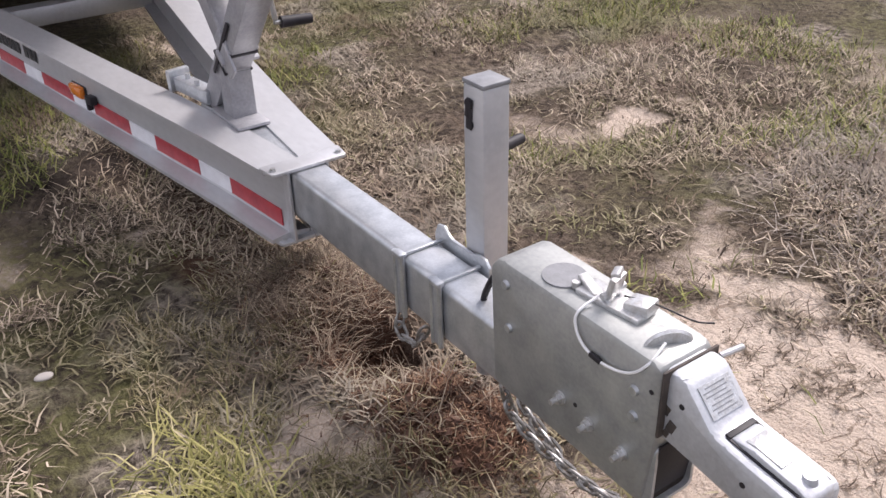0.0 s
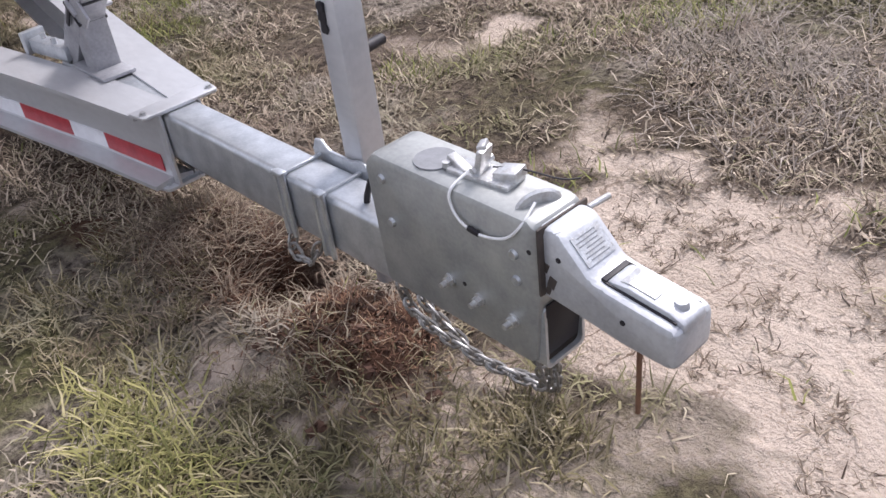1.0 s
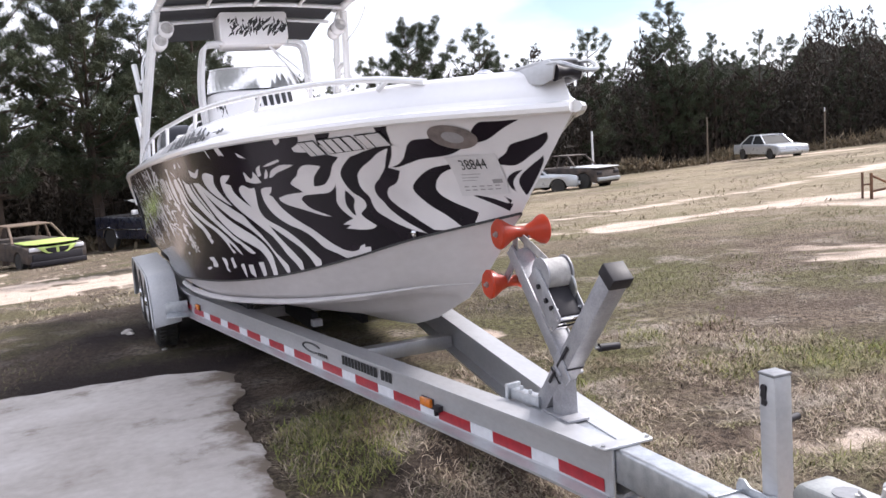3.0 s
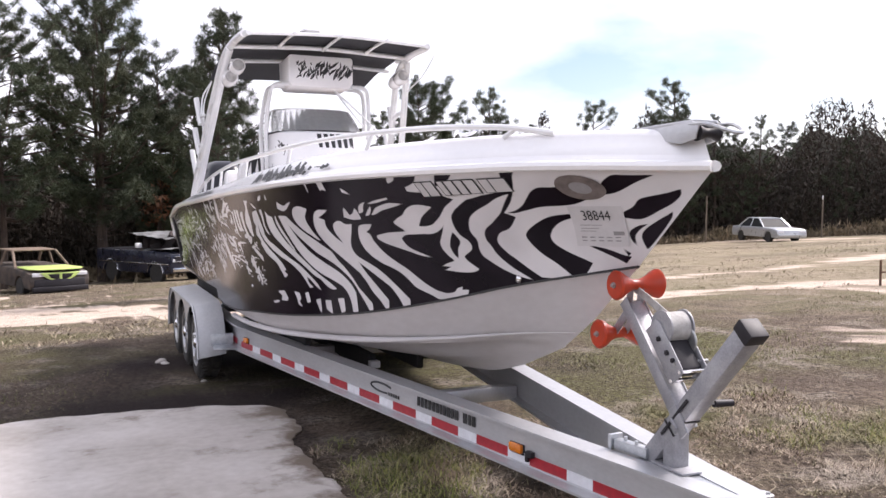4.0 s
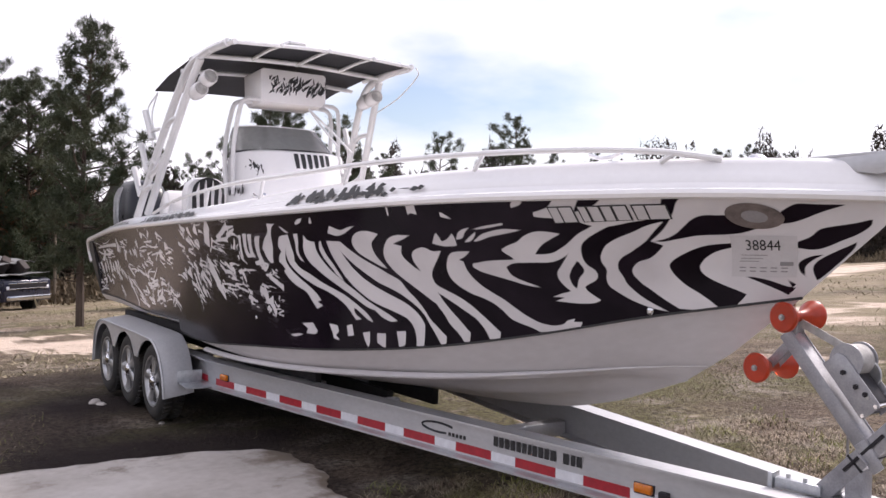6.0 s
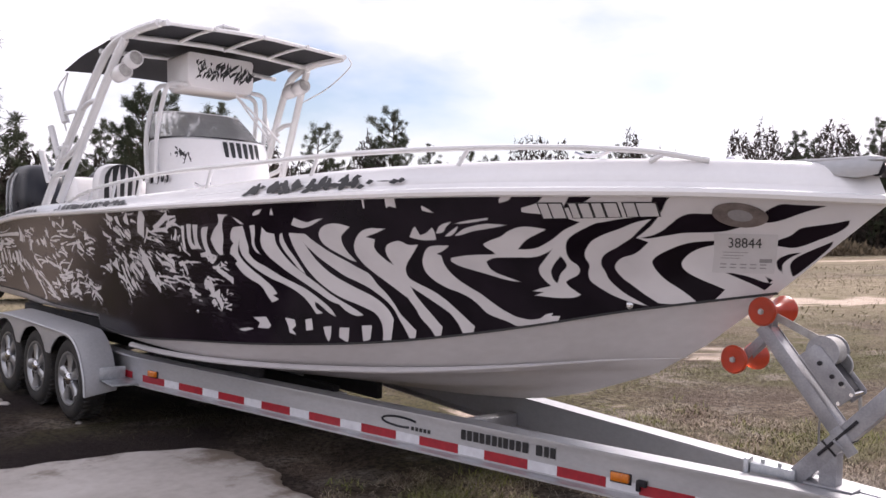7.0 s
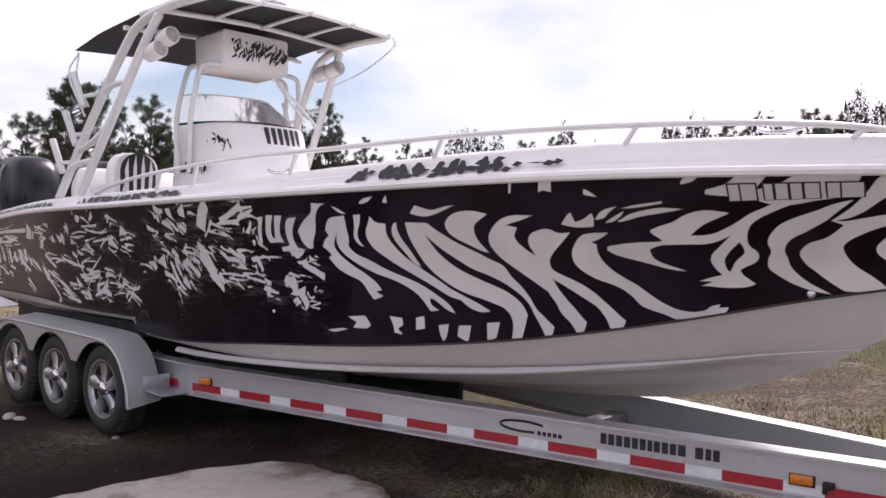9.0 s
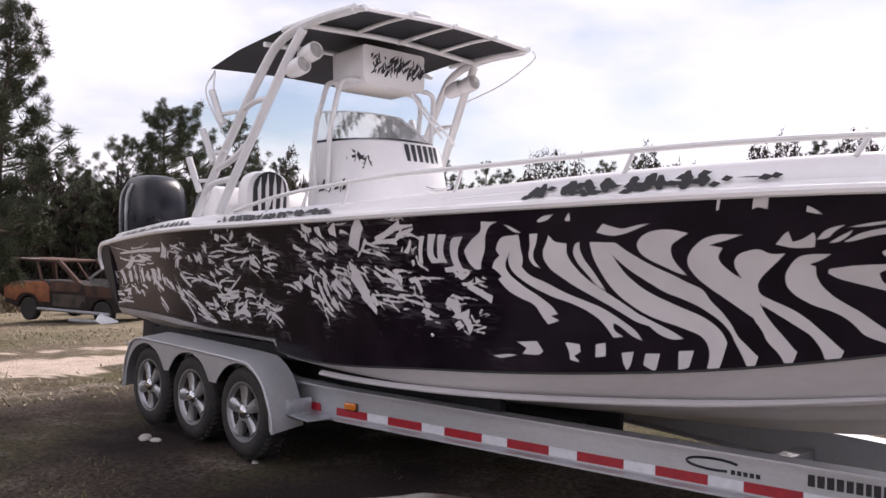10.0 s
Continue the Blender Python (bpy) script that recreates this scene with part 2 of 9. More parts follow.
soil_edges(CONCRETE)
DIRT = material("loose_soil", (0.105, 0.053, 0.034), 0.95, 0, (0.060, 0.032, 0.022), 14, 0.8, 70, 0.9)
INK = material("black_ink", (0.012, 0.012, 0.014), 0.5, 0, (0.025, 0.025, 0.028), 40, 0.3, 200, 0.0)
RUST = material("rusty_panel", (0.22, 0.11, 0.06), 0.85, 0.1, (0.05, 0.035, 0.03), 3, 0.9, 30, 0.3)
CHARRED = material("charred_steel", (0.010, 0.008, 0.009), 0.75, 0.1, (0.034, 0.021, 0.018), 3.0, 0.8, 30, 0.3)
ORANGE_RUST = material("orange_rust", (0.33, 0.125, 0.055), 0.85, 0.0, (0.15, 0.055, 0.03), 4.0, 0.8, 30, 0.3)
# Soot on the wrecks; also recesses coloured dark in place of shade.
SOOT_AND_SHADE = material("soot_and_shade", (0.03, 0.026, 0.026), 0.8, 0.1, (0.11, 0.085, 0.07), 3.5, 0.9, 40, 0.3)
LIME = material("lime_paint", (0.58, 0.72, 0.24), 0.35, 0, (0.47, 0.60, 0.17), 5, 0.4, 80, 0.03)
NAVY = material("navy_paint", (0.012, 0.014, 0.032), 0.28, 0.1, (0.022, 0.024, 0.042), 4, 0.5, 60, 0.03, coat=0.3)
SILVER = material("silver_paint", (0.52, 0.54, 0.57), 0.3, 0.4, (0.45, 0.47, 0.5), 4, 0.3, 60, 0.02, coat=0.4)
WHITEPAINT = material("white_car_paint", (0.78, 0.79, 0.8), 0.3, 0, (0.7, 0.7, 0.72), 4, 0.3, 60, 0.02, coat=0.4)
DARKGLASS = material("tinted_glass", (0.012, 0.014, 0.016), 0.6, 0, (0.02, 0.022, 0.024), 4, 0.3, 60, 0.0, spec=0.15)
BARK = material("pine_bark", (0.085, 0.06, 0.045), 0.95, 0, (0.04, 0.03, 0.026), 5, 0.8, 30, 0.8, stretch=(1, 1, 0.3))
NEEDLE = material("pine_needles", (0.034, 0.050, 0.024), 0.75, 0, (0.058, 0.064, 0.032), 0.35, 0.6, 4, 0.0, per=0.25)
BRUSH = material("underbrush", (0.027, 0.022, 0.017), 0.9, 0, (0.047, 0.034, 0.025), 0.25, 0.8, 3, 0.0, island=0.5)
WOOD = material("weathered_wood", (0.20, 0.16, 0.12), 0.9, 0, (0.12, 0.1, 0.08), 10, 0.7, 90, 0.4, stretch=(1, 1, 0.2))
CHROME = material("chrome", (0.75, 0.75, 0.77), 0.15, 1.0, (0.6, 0.6, 0.62), 10, 0.3, 90, 0.0)


def clear(name, colour, rough, transmission):
    m = material(name, colour, rough, 0, None, 20, 0.3, 120, 0.0)
    m.node_tree.nodes["Principled BSDF"].inputs["Transmission Weight"].default_value = transmission
    return m


ROLLER = clear("orange_roller", (0.66, 0.060, 0.014), 0.35, 0.55)
CHAIN = material("dull_zinc_chain", (0.36, 0.36, 0.36), 0.42, 0.7, (0.18, 0.165, 0.15), 60, 0.8, 240, 0.1)
PLASTER = material("dull_grey_plastic", (0.22, 0.225, 0.24), 0.45, 0, (0.16, 0.165, 0.175), 40, 0.5, 200, 0.05)
WEB = material("grey_webbing", (0.46, 0.45, 0.44), 0.8, 0, (0.30, 0.29, 0.28), 30, 0.7, 260, 0.3)
SHIELD = clear("windshield_acrylic", (0.90, 0.90, 0.92), 0.05, 0.72)
SHIELD.node_tree.nodes["Principled BSDF"].inputs["IOR"].default_value = 1.03
COWL = material("engine_cowling", (0.008, 0.009, 0.014), 0.30, 0, (0.014, 0.015, 0.022), 6, 0.4, 90, 0.01, spec=0.35)
REDLEAF = material("rusty_leaves", (0.17, 0.070, 0.030), 0.8, 0, (0.09, 0.045, 0.022), 1.5, 0.6, 9, 0.0, island=0.4)
# ---- ground ----
ROAD_A = [(-40, -14, 2.6), (-24, -6, 2.4), (-15.9, -4.0, 1.7), (-13.8, -0.3, 1.1), (-11.5, 3.2, 0.75), (-9.8, 5.9, 0.7), (-8.7, 8.6, 0.45), (-8.2, 10.6, 0.5), (-6.2, 13.4, 0.8), (0, 20, 1.0), (10, 30, 1.0)]
ROAD_B = [(-17, -1.5, 0.8), (-14, 4.0, 0.5), (-13.2, 7.8, 0.45), (-13.1, 13.5, 0.5), (-15.6, 21.5, 0.8), (-18.4, 30, 1.1), (-24, 46, 1.5), (-34, 75, 1.5)]
ROAD_C = [(-60, 40, 1.3), (-42, 38.5, 1.3), (-34, 37.5, 0.9), (-27, 36.5, 0.8), (-18, 38, 1.2), (-6, 44, 1.4), (10, 50, 1.2)]


SAND_BAND = [(0.70, 1.12, 0.12), (1.0, 0.88, 0.24), (1.5, 0.62, 0.33), (2.0, 0.50, 0.31), (2.8, 0.45, 0.34)]

SCUFFS = [(-0.6, -0.30, 0.10), (0.1, -0.36, 0.08), (0.45, -0.34, 0.19), (0.8, -0.30, 0.15), (1.15, -0.18, 0.09), (1.6, -0.22, 0.07)]


def to_road(x, y, road):
    """How far outside a track's edge, in track half-widths."""
    best = np.full(np.shape(x), 9.0)
    for (ax, ay, aw), (bx, by, bw) in zip(road, road[1:]):
        dx, dy = bx - ax, by - ay
        t = np.clip(((x - ax) * dx + (y - ay) * dy) / (dx * dx + dy * dy), 0, 1)
        d = np.hypot(x - ax - t * dx, y - ay - t * dy) / (aw + t * (bw - aw))
        best = np.minimum(best, d)
    return best


def lie(x, y):
    """The lie of the land without its small humps."""
    x, y = np.asarray(x, float), np.asarray(y, float)
    g = np.where(x > -8, 0.022 * np.clip(x, -8, 30), -0.176 + 0.06 * (x + 8))
    g = np.where(x < -45, -2.396 + 0.012 * (np.clip(x, -140, -45) + 45), g)
    return 0.16 + g + 0.03 * np.clip(y, -40, 60)


def sandy(x, y):
    """Where bare sand shows, 0 to 1."""
    n = 0.5 * fbm(x * 0.9, y * 0.9, 4, 5) + 0.35 * fbm(x * 5, y * 5, 3, 9)
    tracks = np.minimum(np.minimum(to_road(x, y, ROAD_A), to_road(x, y, ROAD_B)), to_road(x, y, ROAD_C))
    s = 1.22 - tracks + 1.65 * n
    grain = fbm(x * 2.3, y * 2.3, 3, 25) + 0.6 * fbm(x * 8, y * 8, 3, 27)
    near = 0.86 - 0.52 * to_road(x, y, SAND_BAND) + 0.72 * grain
    lane = -0.22 - np.hypot((x - 0.30 + 0.55 * (y - 1.0)) / 0.7, (y - 1.5) / 1.1) + 0.9 * grain
    scuff = 0.33 - 0.45 * to_road(x, y, SCUFFS) + 0.75 * grain
    worn = np.where(np.hypot(x, y) < 7, 0.75 * fbm(x * 1.3 + 3, y * 1.6, 4, 23) - 0.12 + 0.4 * n - 0.25 * np.clip(np.hypot(x - 1, y - 0.5) - 2.2, 0, 4), -1) * 0.6
    bare = 0.52 - np.hypot((x + 3.7) / 1.9, (y - 6.2) / 1.2) + 1.1 * n
    spot = 0.5 - np.hypot((x + 2.9) / 0.5, (y - 2.4) / 0.35) + 0.5 * n
    bow = 0.55 - np.minimum(np.hypot((x + 3.7) / 0.55, (y - 1.25) / 0.22), np.hypot((x + 2.25) / 0.30, (y - 0.50) / 0.12)) + 0.6 * grain
    wide = np.where(np.hypot(x, y) > 6, 0.55 * fbm(x * 0.16, y * 0.3, 3, 21) - 0.28 + 0.5 * n, -1)
    return np.clip(np.maximum.reduce([s, near, lane, scuff, worn, bare, spot, bow, wide]) * 1.6, 0, 1)


def heap(x, y):
    """Dug-up soil under the drawbar, with a hole in it."""
    h = 0.095 * np.exp(-(((x - 1.03) / 0.17) ** 2 + ((y + 0.02) / 0.15) ** 2))
    h += 0.07 * np.exp(-(((x - 0.36) / 0.22) ** 2 + ((y + 0.03) / 0.15) ** 2))
    h -= 0.20 * np.exp(-(((x - 0.66) / 0.12) ** 2 + ((y + 0.0) / 0.09) ** 2) ** 1.5)
    return h


def rise(x, y):
    """Height of the ground."""
    x, y = np.asarray(x, float), np.asarray(y, float)
    r = np.hypot(x, y)
    hump = 0.020 * fbm(x * 1.1, y * 1.1, 3, 3) + 0.007 * fbm(x * 7, y * 7, 3, 4)
    return lie(x, y) + hump * np.clip(1.3 - r / 40, 0.3, 1) + heap(x, y) * (1 + 0.5 * fbm(x * 9, y * 9, 3, 8)) - 0.012 * sandy(x, y)


def ground_material():
    m = bpy.data.materials.new("dry_field")
    m.use_nodes = True
    n, l = m.node_tree.nodes, m.node_tree.links
    b = n["Principled BSDF"]
    b.inputs["Roughness"].default_value = 0.95
    b.inputs["Specular IOR Level"].default_value = 0.15
    co = n.new("ShaderNodeTexCoord")

    def noise_tex(scale, detail=6.0, rough=0.6):
        t = n.new("ShaderNodeTexNoise")
        t.inputs["Scale"].default_value, t.inputs["Detail"].default_value, t.inputs["Roughness"].default_value = scale, detail, rough
        l.new(co.outputs["Object"], t.inputs["Vector"])
        return t.outputs["Fac"]

    def spread(sock, lo, hi):
        r = n.new("ShaderNodeMapRange")
        r.inputs["From Min"].default_value, r.inputs["From Max"].default_value = lo, hi
        l.new(sock, r.inputs["Value"])
        return r.outputs[0]

    def blend(fac, a, c):
        x = n.new("ShaderNodeMix")
        x.data_type = "RGBA"
        l.new(fac, x.inputs["Factor"])
        for key, v in (("A", a), ("B", c)):
            if isinstance(v, tuple):
                x.inputs[key].default_value = (*v, 1)
            else:
                l.new(v, x.inputs[key])
        return x.outputs["Result"]

    sand = n.new("ShaderNodeAttribute")
    sand.attribute_name = "sand"
    soil = n.new("ShaderNodeAttribute")
    soil.attribute_name = "soil"
    broad, mid, fine, grit = noise_tex(0.22, 5), noise_tex(2.2, 6), noise_tex(26, 6, 0.7), noise_tex(140, 3)
    straw = blend(spread(mid, 0.35, 0.65), (0.225, 0.176, 0.132), (0.118, 0.089, 0.069))
    green = blend(spread(fine, 0.3, 0.7), (0.165, 0.150, 0.074), (0.085, 0.084, 0.040))
    field = blend(spread(broad, 0.46, 0.66), straw, green)
    field = blend(spread(noise_tex(0.45, 4), 0.46, 0.62), field, (0.125, 0.120, 0.054))
    field = blend(spread(noise_tex(1.7, 5), 0.54, 0.66), field, (0.30, 0.255, 0.21))
    field = blend(spread(fine, 0.42, 0.64), field, (0.045, 0.034, 0.027))
    dry = n.new("ShaderNodeAttribute")
    dry.attribute_name = "dry"
    field = blend(dry.outputs["Fac"], field, blend(spread(mid, 0.35, 0.65), (0.36, 0.295, 0.215), (0.24, 0.205, 0.135)))
    # Ground coloured dark in place of the shade under boat and trailer.
    boat_shade = n.new("ShaderNodeAttribute")
    boat_shade.attribute_name = "boat_shade"
    field = blend(boat_shade.outputs["Fac"], field, blend(spread(fine, 0.3, 0.7), (0.040, 0.029, 0.027), (0.018, 0.013, 0.013)))
    pale = blend(spread(mid, 0.3, 0.7), (0.66, 0.555, 0.470), (0.51, 0.415, 0.342))
    crack = n.new("ShaderNodeTexNoise")
    crack.inputs["Scale"].default_value, crack.inputs["Detail"].default_value, crack.inputs["Distortion"].default_value = 5.0, 5.0, 0.6
    l.new(co.outputs["Object"], crack.inputs["Vector"])
    off = n.new("ShaderNodeMath")
    off.operation = "COMPARE"
    off.inputs[1].default_value, off.inputs[2].default_value = 0.5, 0.006
    l.new(crack.outputs["Fac"], off.inputs[0])
    gate = n.new("ShaderNodeMath")
    gate.operation = "MULTIPLY"
    l.new(off.outputs[0], gate.inputs[0])
    l.new(spread(mid, 0.42, 0.62), gate.inputs[1])
    pale = blend(gate.outputs[0], pale, (0.15, 0.105, 0.075))
    pale = blend(spread(grit, 0.5, 0.8), pale, (0.42, 0.315, 0.235))
    add = n.new("ShaderNodeMath")
    add.operation = "MULTIPLY_ADD"
    add.inputs[1].default_value, add.use_clamp = 0.7, False
    l.new(fine, add.inputs[0])
    l.new(sand.outputs["Fac"], add.inputs[2])
    col = blend(spread(add.outputs[0], 0.70, 1.20), field, pale)
    dug = blend(spread(fine, 0.35, 0.7), (0.105, 0.054, 0.034), (0.036, 0.020, 0.015))
    add2 = n.new("ShaderNodeMath")
    add2.operation = "MULTIPLY_ADD"
    add2.inputs[1].default_value = 0.5
    l.new(fine, add2.inputs[0])
    l.new(soil.outputs["Fac"], add2.inputs[2])
    col = blend(spread(add2.outputs[0], 0.55, 0.85), col, dug)
    l.new(col, b.inputs["Base Color"])
    bp = n.new("ShaderNodeBump")
    bp.inputs["Strength"].default_value, bp.inputs["Distance"].default_value = 1.0, 0.05
    l.new(fine, bp.inputs["Height"])
    l.new(bp.outputs[0], b.inputs["Normal"])
    return m


def build_ground():
    k, half, n = 7.0, 450.0, 400
    s = np.linspace(-1, 1, n)
    line = half * np.sinh(k * s) / np.sinh(k)
    gx, gy = np.meshgrid(line + 0.4, line + 0.3, indexing="ij")
    gz = rise(gx, gy)
    idx = np.arange(n * n).reshape(n, n)
    quads = np.stack([idx[:-1, :-1], idx[1:, :-1], idx[1:, 1:], idx[:-1, 1:]], -1).reshape(-1, 4)
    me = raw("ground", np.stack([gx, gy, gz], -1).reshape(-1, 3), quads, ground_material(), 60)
    me.attributes.new("sand", "FLOAT", "POINT").data.foreach_set("value", sandy(gx, gy).ravel().astype(np.float32))
    dug = np.clip(1.25 - np.minimum(np.hypot((gx - 1.02) / 0.26, (gy + 0.03) / 0.20), np.hypot((gx - 0.48) / 0.42, (gy + 0.03) / 0.19)), 0, 1)
    dug = np.maximum(dug, np.clip(0.75 - 0.6 * np.hypot((gx + 0.1) / 0.6, (gy + 0.08) / 0.22) + 0.3 * fbm(gx * 4, gy * 4, 3, 41), 0, 0.6))
    me.attributes.new("soil", "FLOAT", "POINT").data.foreach_set("value", dug.ravel().astype(np.float32))
    far = np.clip((gy + 1) / 6, 0.15, 1) * np.clip((np.hypot(gx + 1, gy) - 6.5) / 9, 0, 0.75) * np.clip(0.8 + 0.6 * fbm(gx * 0.3, gy * 0.3, 3, 95), 0.2, 1)
    me.attributes.new("dry", "FLOAT", "POINT").data.foreach_set("value", far.ravel().astype(np.float32))
    # Where that shade is put into the ground colour, with a ragged edge.
    shade_zone = np.clip(1 - 1.2 * sandy(gx, gy), 0, 1) * np.clip(1.15 - np.hypot((gx + 4.8) / 5.3, (gy + 0.90) / 2.1) + 0.6 * fbm(gx * 0.9, gy * 0.9, 4, 77), 0, 1)
    me.attributes.new("boat_shade", "FLOAT", "POINT").data.foreach_set("value", shade_zone.ravel().astype(np.float32))
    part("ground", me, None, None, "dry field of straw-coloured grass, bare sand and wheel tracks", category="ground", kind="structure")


build_ground()


def build_pad():
    """A thin worn slab with a ragged edge."""
    rng = np.random.default_rng(4)
    corners = [(-4.55, -9.0), (-4.6, -6), (-4.5, -3.1), (-4.5, -2.0), (-4.36, -1.3), (-4.1, -0.92), (-3.8, -0.74), (-3.3, -0.78), (-2.9, -0.88), (-2.4, -0.93), (-1.7, -0.9), (-1.2, -0.97), (-0.5, -1.0), (0.1, -1.12), (0.5, -1.5), (0.75, -2.2), (0.9, -4), (1.0, -9.0), (-1.8, -9.1), (-4.55, -9.0)]
    edge = []
    for a, b in zip(corners, corners[1:]):
        k = max(2, int(math.dist(a, b) / 0.03)) if a[1] > -4.5 else 6
        edge += [(a[0] + (b[0] - a[0]) * i / k, a[1] + (b[1] - a[1]) * i / k) for i in range(k)]
    e = np.array([*edge, corners[-1]])
    e[:, 0] += 0.07 * fbm(e[:, 0] * 2.1, e[:, 1] * 2.1, 4, 31) + 0.016 * fbm(e[:, 0] * 9, e[:, 1] * 9, 3, 33)
    e[:, 1] += 0.07 * fbm(e[:, 0] * 2.1 + 9, e[:, 1] * 2.1, 4, 32) + 0.016 * fbm(e[:, 0] * 9 + 5, e[:, 1] * 9, 3, 34)
    mid = np.array([-1.8, -6.0])
    steps = [0.0, 0.25, 0.5, 0.7, 0.85, 0.92, 0.96, 0.985, 1.0]
    rows = []
    for i, s in enumerate(steps):
        p = mid + (e - mid) * s
        z = lie(p[:, 0], p[:, 1]) + 0.022 + 0.004 * fbm(p[:, 0] * 3, p[:, 1] * 3, 3, 6)
        rows.append(np.c_[p, z - (0.014 if s == 1.0 else 0)])
    low = rows[-1].copy()
    low[:, 2] -= 0.09
    rows.append(low)
    v = np.concatenate(rows)
    w = len(e)
    idx = np.arange(len(v)).reshape(len(rows), w)
    quads = np.stack([idx[:-1, :-1], idx[:-1, 1:], idx[1:, 1:], idx[1:, :-1]], -1).reshape(-1, 4)
    me = raw("pavement", v, quads, CONCRETE, 40)
    rim = np.repeat(np.interp(np.r_[steps, 1.0], [0, 0.85, 0.96, 1.0], [0.0, 0.02, 0.12, 0.30]), w)
    me.attributes.new("rim", "FLOAT", "POINT").data.foreach_set("value", rim.astype(np.float32))
    part("pavement", me, None, None, "pale worn concrete slab with a broken edge", category="pavement", kind="structure")


build_pad()
# ---- boat trailer ----
trailer = thing("boat_trailer", (-2.5, 0, 0.1), "aluminium triple-axle boat trailer with red and white tape on its rails", "trailer")
TOP, BOT, SLOPE = 0.575, 0.355, 0.160
BEND_X = -5.0


def rail_y(x):
    """The outer web face of the rail on the near side; the other is its mirror."""
    return 0.097 - (SLOPE if x < 0 else 0.12) * max(x, BEND_X)


def build_rail(side):
    bm = BM()
    hw, web, fl = 0.062, 0.008, 0.012
    prof = [(-hw, BOT), (hw, BOT), (hw, BOT + fl), (web, BOT + fl + 0.008), (web, TOP - fl - 0.008), (hw, TOP - fl), (hw, TOP), (-hw, TOP), (-hw, TOP - fl), (-web, TOP - fl - 0.008), (-web, BOT + fl + 0.008), (-hw, BOT + fl)]
    rings = []
    for x in [-8.15, -7, -6, -5.3, -5.12, -5.0, -4.88, -4.7, -4, -3, -2, -1, 0.0, 0.300]:
        sm = sum(rail_y(x + d) for d in (-0.2, -0.1, 0, 0.1, 0.2)) / 5 - web
        if x < -4:
            sm = rail_y(x) - web - 0.006 * max(0, 1 - abs(x + 5) / 0.2)
        sm = max(sm, 0.053)
        rings.append([Vector((x, -side * max(sm - o, 0.0015), z)) for o, z in prof])
    loft(bm, rings)
    bmesh.ops.recalc_face_normals(bm, faces=bm.faces)
    return part("rail", bm, ALU, trailer, "long aluminium beam with flanges")


rails = {s: build_rail(s) for s in (1, -1)}


def build_tape():
    """Red and white pieces along the near rail and the far one."""
    ang = math.degrees(math.atan(SLOPE))
    for side in (1, -1):
        for i in range(13):
            for red in (True, False):
                x0 = -0.457 * i * math.cos(math.radians(ang)) + (0.0 if red else -0.1755)
                ln = 0.277 if red else 0.177
                xc = x0 + ln / 2 * 0.987
                if xc > 0.27 or xc < -5.35 or abs(xc - BEND_X) < 0.10:
                    continue
                y = rail_y(xc)
                a = 0.0 if xc < BEND_X else ang if xc < 0 else math.degrees(math.atan(0.12))
                bm = BM()
                box(bm, (xc, -side * (y + 0.0026), 0.411), (ln, 0.0025, 0.051), (0, 0, side * a))
                part("red_tape" if red else "white_tape", bm, RED_TAPE if red else WHITE_TAPE, rails[side])
    # maker's name and mark as plain blocks
    rng = random.Random(3)
    x = -1.965
    for w in [0.052] * 4 + [0.05] * 2 + [0.04, 0.05, 0.05, 0.05, 0.06] + [0] + [0.062, 0.045, 0.052]:
        if w == 0:
            x += 0.035
            continue
        bars = BM()
        box(bars, (x + w * 0.33, -rail_y(x) - 0.0018, 0.497), (w * 0.60, 0.0012, 0.055), (0, 0, ang))
        part("letter_block", bars, INK, rails[1])
        x += w * 0.80
    logo = BM()
    sweep(logo, [(-2.405 + 0.14 * math.cos(a), -rail_y(-2.405 + 0.14 * math.cos(a)) - 0.0015, 0.495 + 0.028 * math.sin(a)) for a in np.linspace(0.6, 5.2, 14)], 0.007, 6)
    part("badge", logo, COWL, rails[1], "dark swoosh decal")
    for i in range(5):
        logo2 = BM()
        xx = -2.31 + 0.030 * i
        box(logo2, (xx, -rail_y(xx) - 0.0018, 0.470), (0.021, 0.0012, 0.022), (0, 0, ang))
        part("letter_block", logo2, INK, rails[1])


build_tape()


def marker(x, z, side=1):
    y = -side * (rail_y(x) + 0.012)
    bm = BM()
    box(bm, (x, y, z), (0.10, 0.024, 0.045), (0, 0, side * 9.1 if x > BEND_X else 0), 0.008)
    lamp = part("marker_lamp", bm, AMBER, trailer, "amber side marker lamp")
    bm = BM()
    box(bm, (x, -side * (rail_y(x) + 0.003), z - 0.004), (0.115, 0.006, 0.055), (0, 0, side * 9.1 if x > BEND_X else 0), 0.002)
    part("lamp_base", bm, BLACK, lamp)


marker(-1.0, 0.452)
marker(-4.83, 0.462)
bm = BM()
box(bm, (-0.885, -rail_y(-0.885) - 0.014, 0.445), (0.05, 0.028, 0.03), (0, 0, 9.1), 0.004)
box(bm, (-0.90, -rail_y(-0.9) - 0.018, 0.43), (0.02, 0.02, 0.05), (0, 0, 9.1), 0.004)
part("bracket", bm, BLACK, trailer)

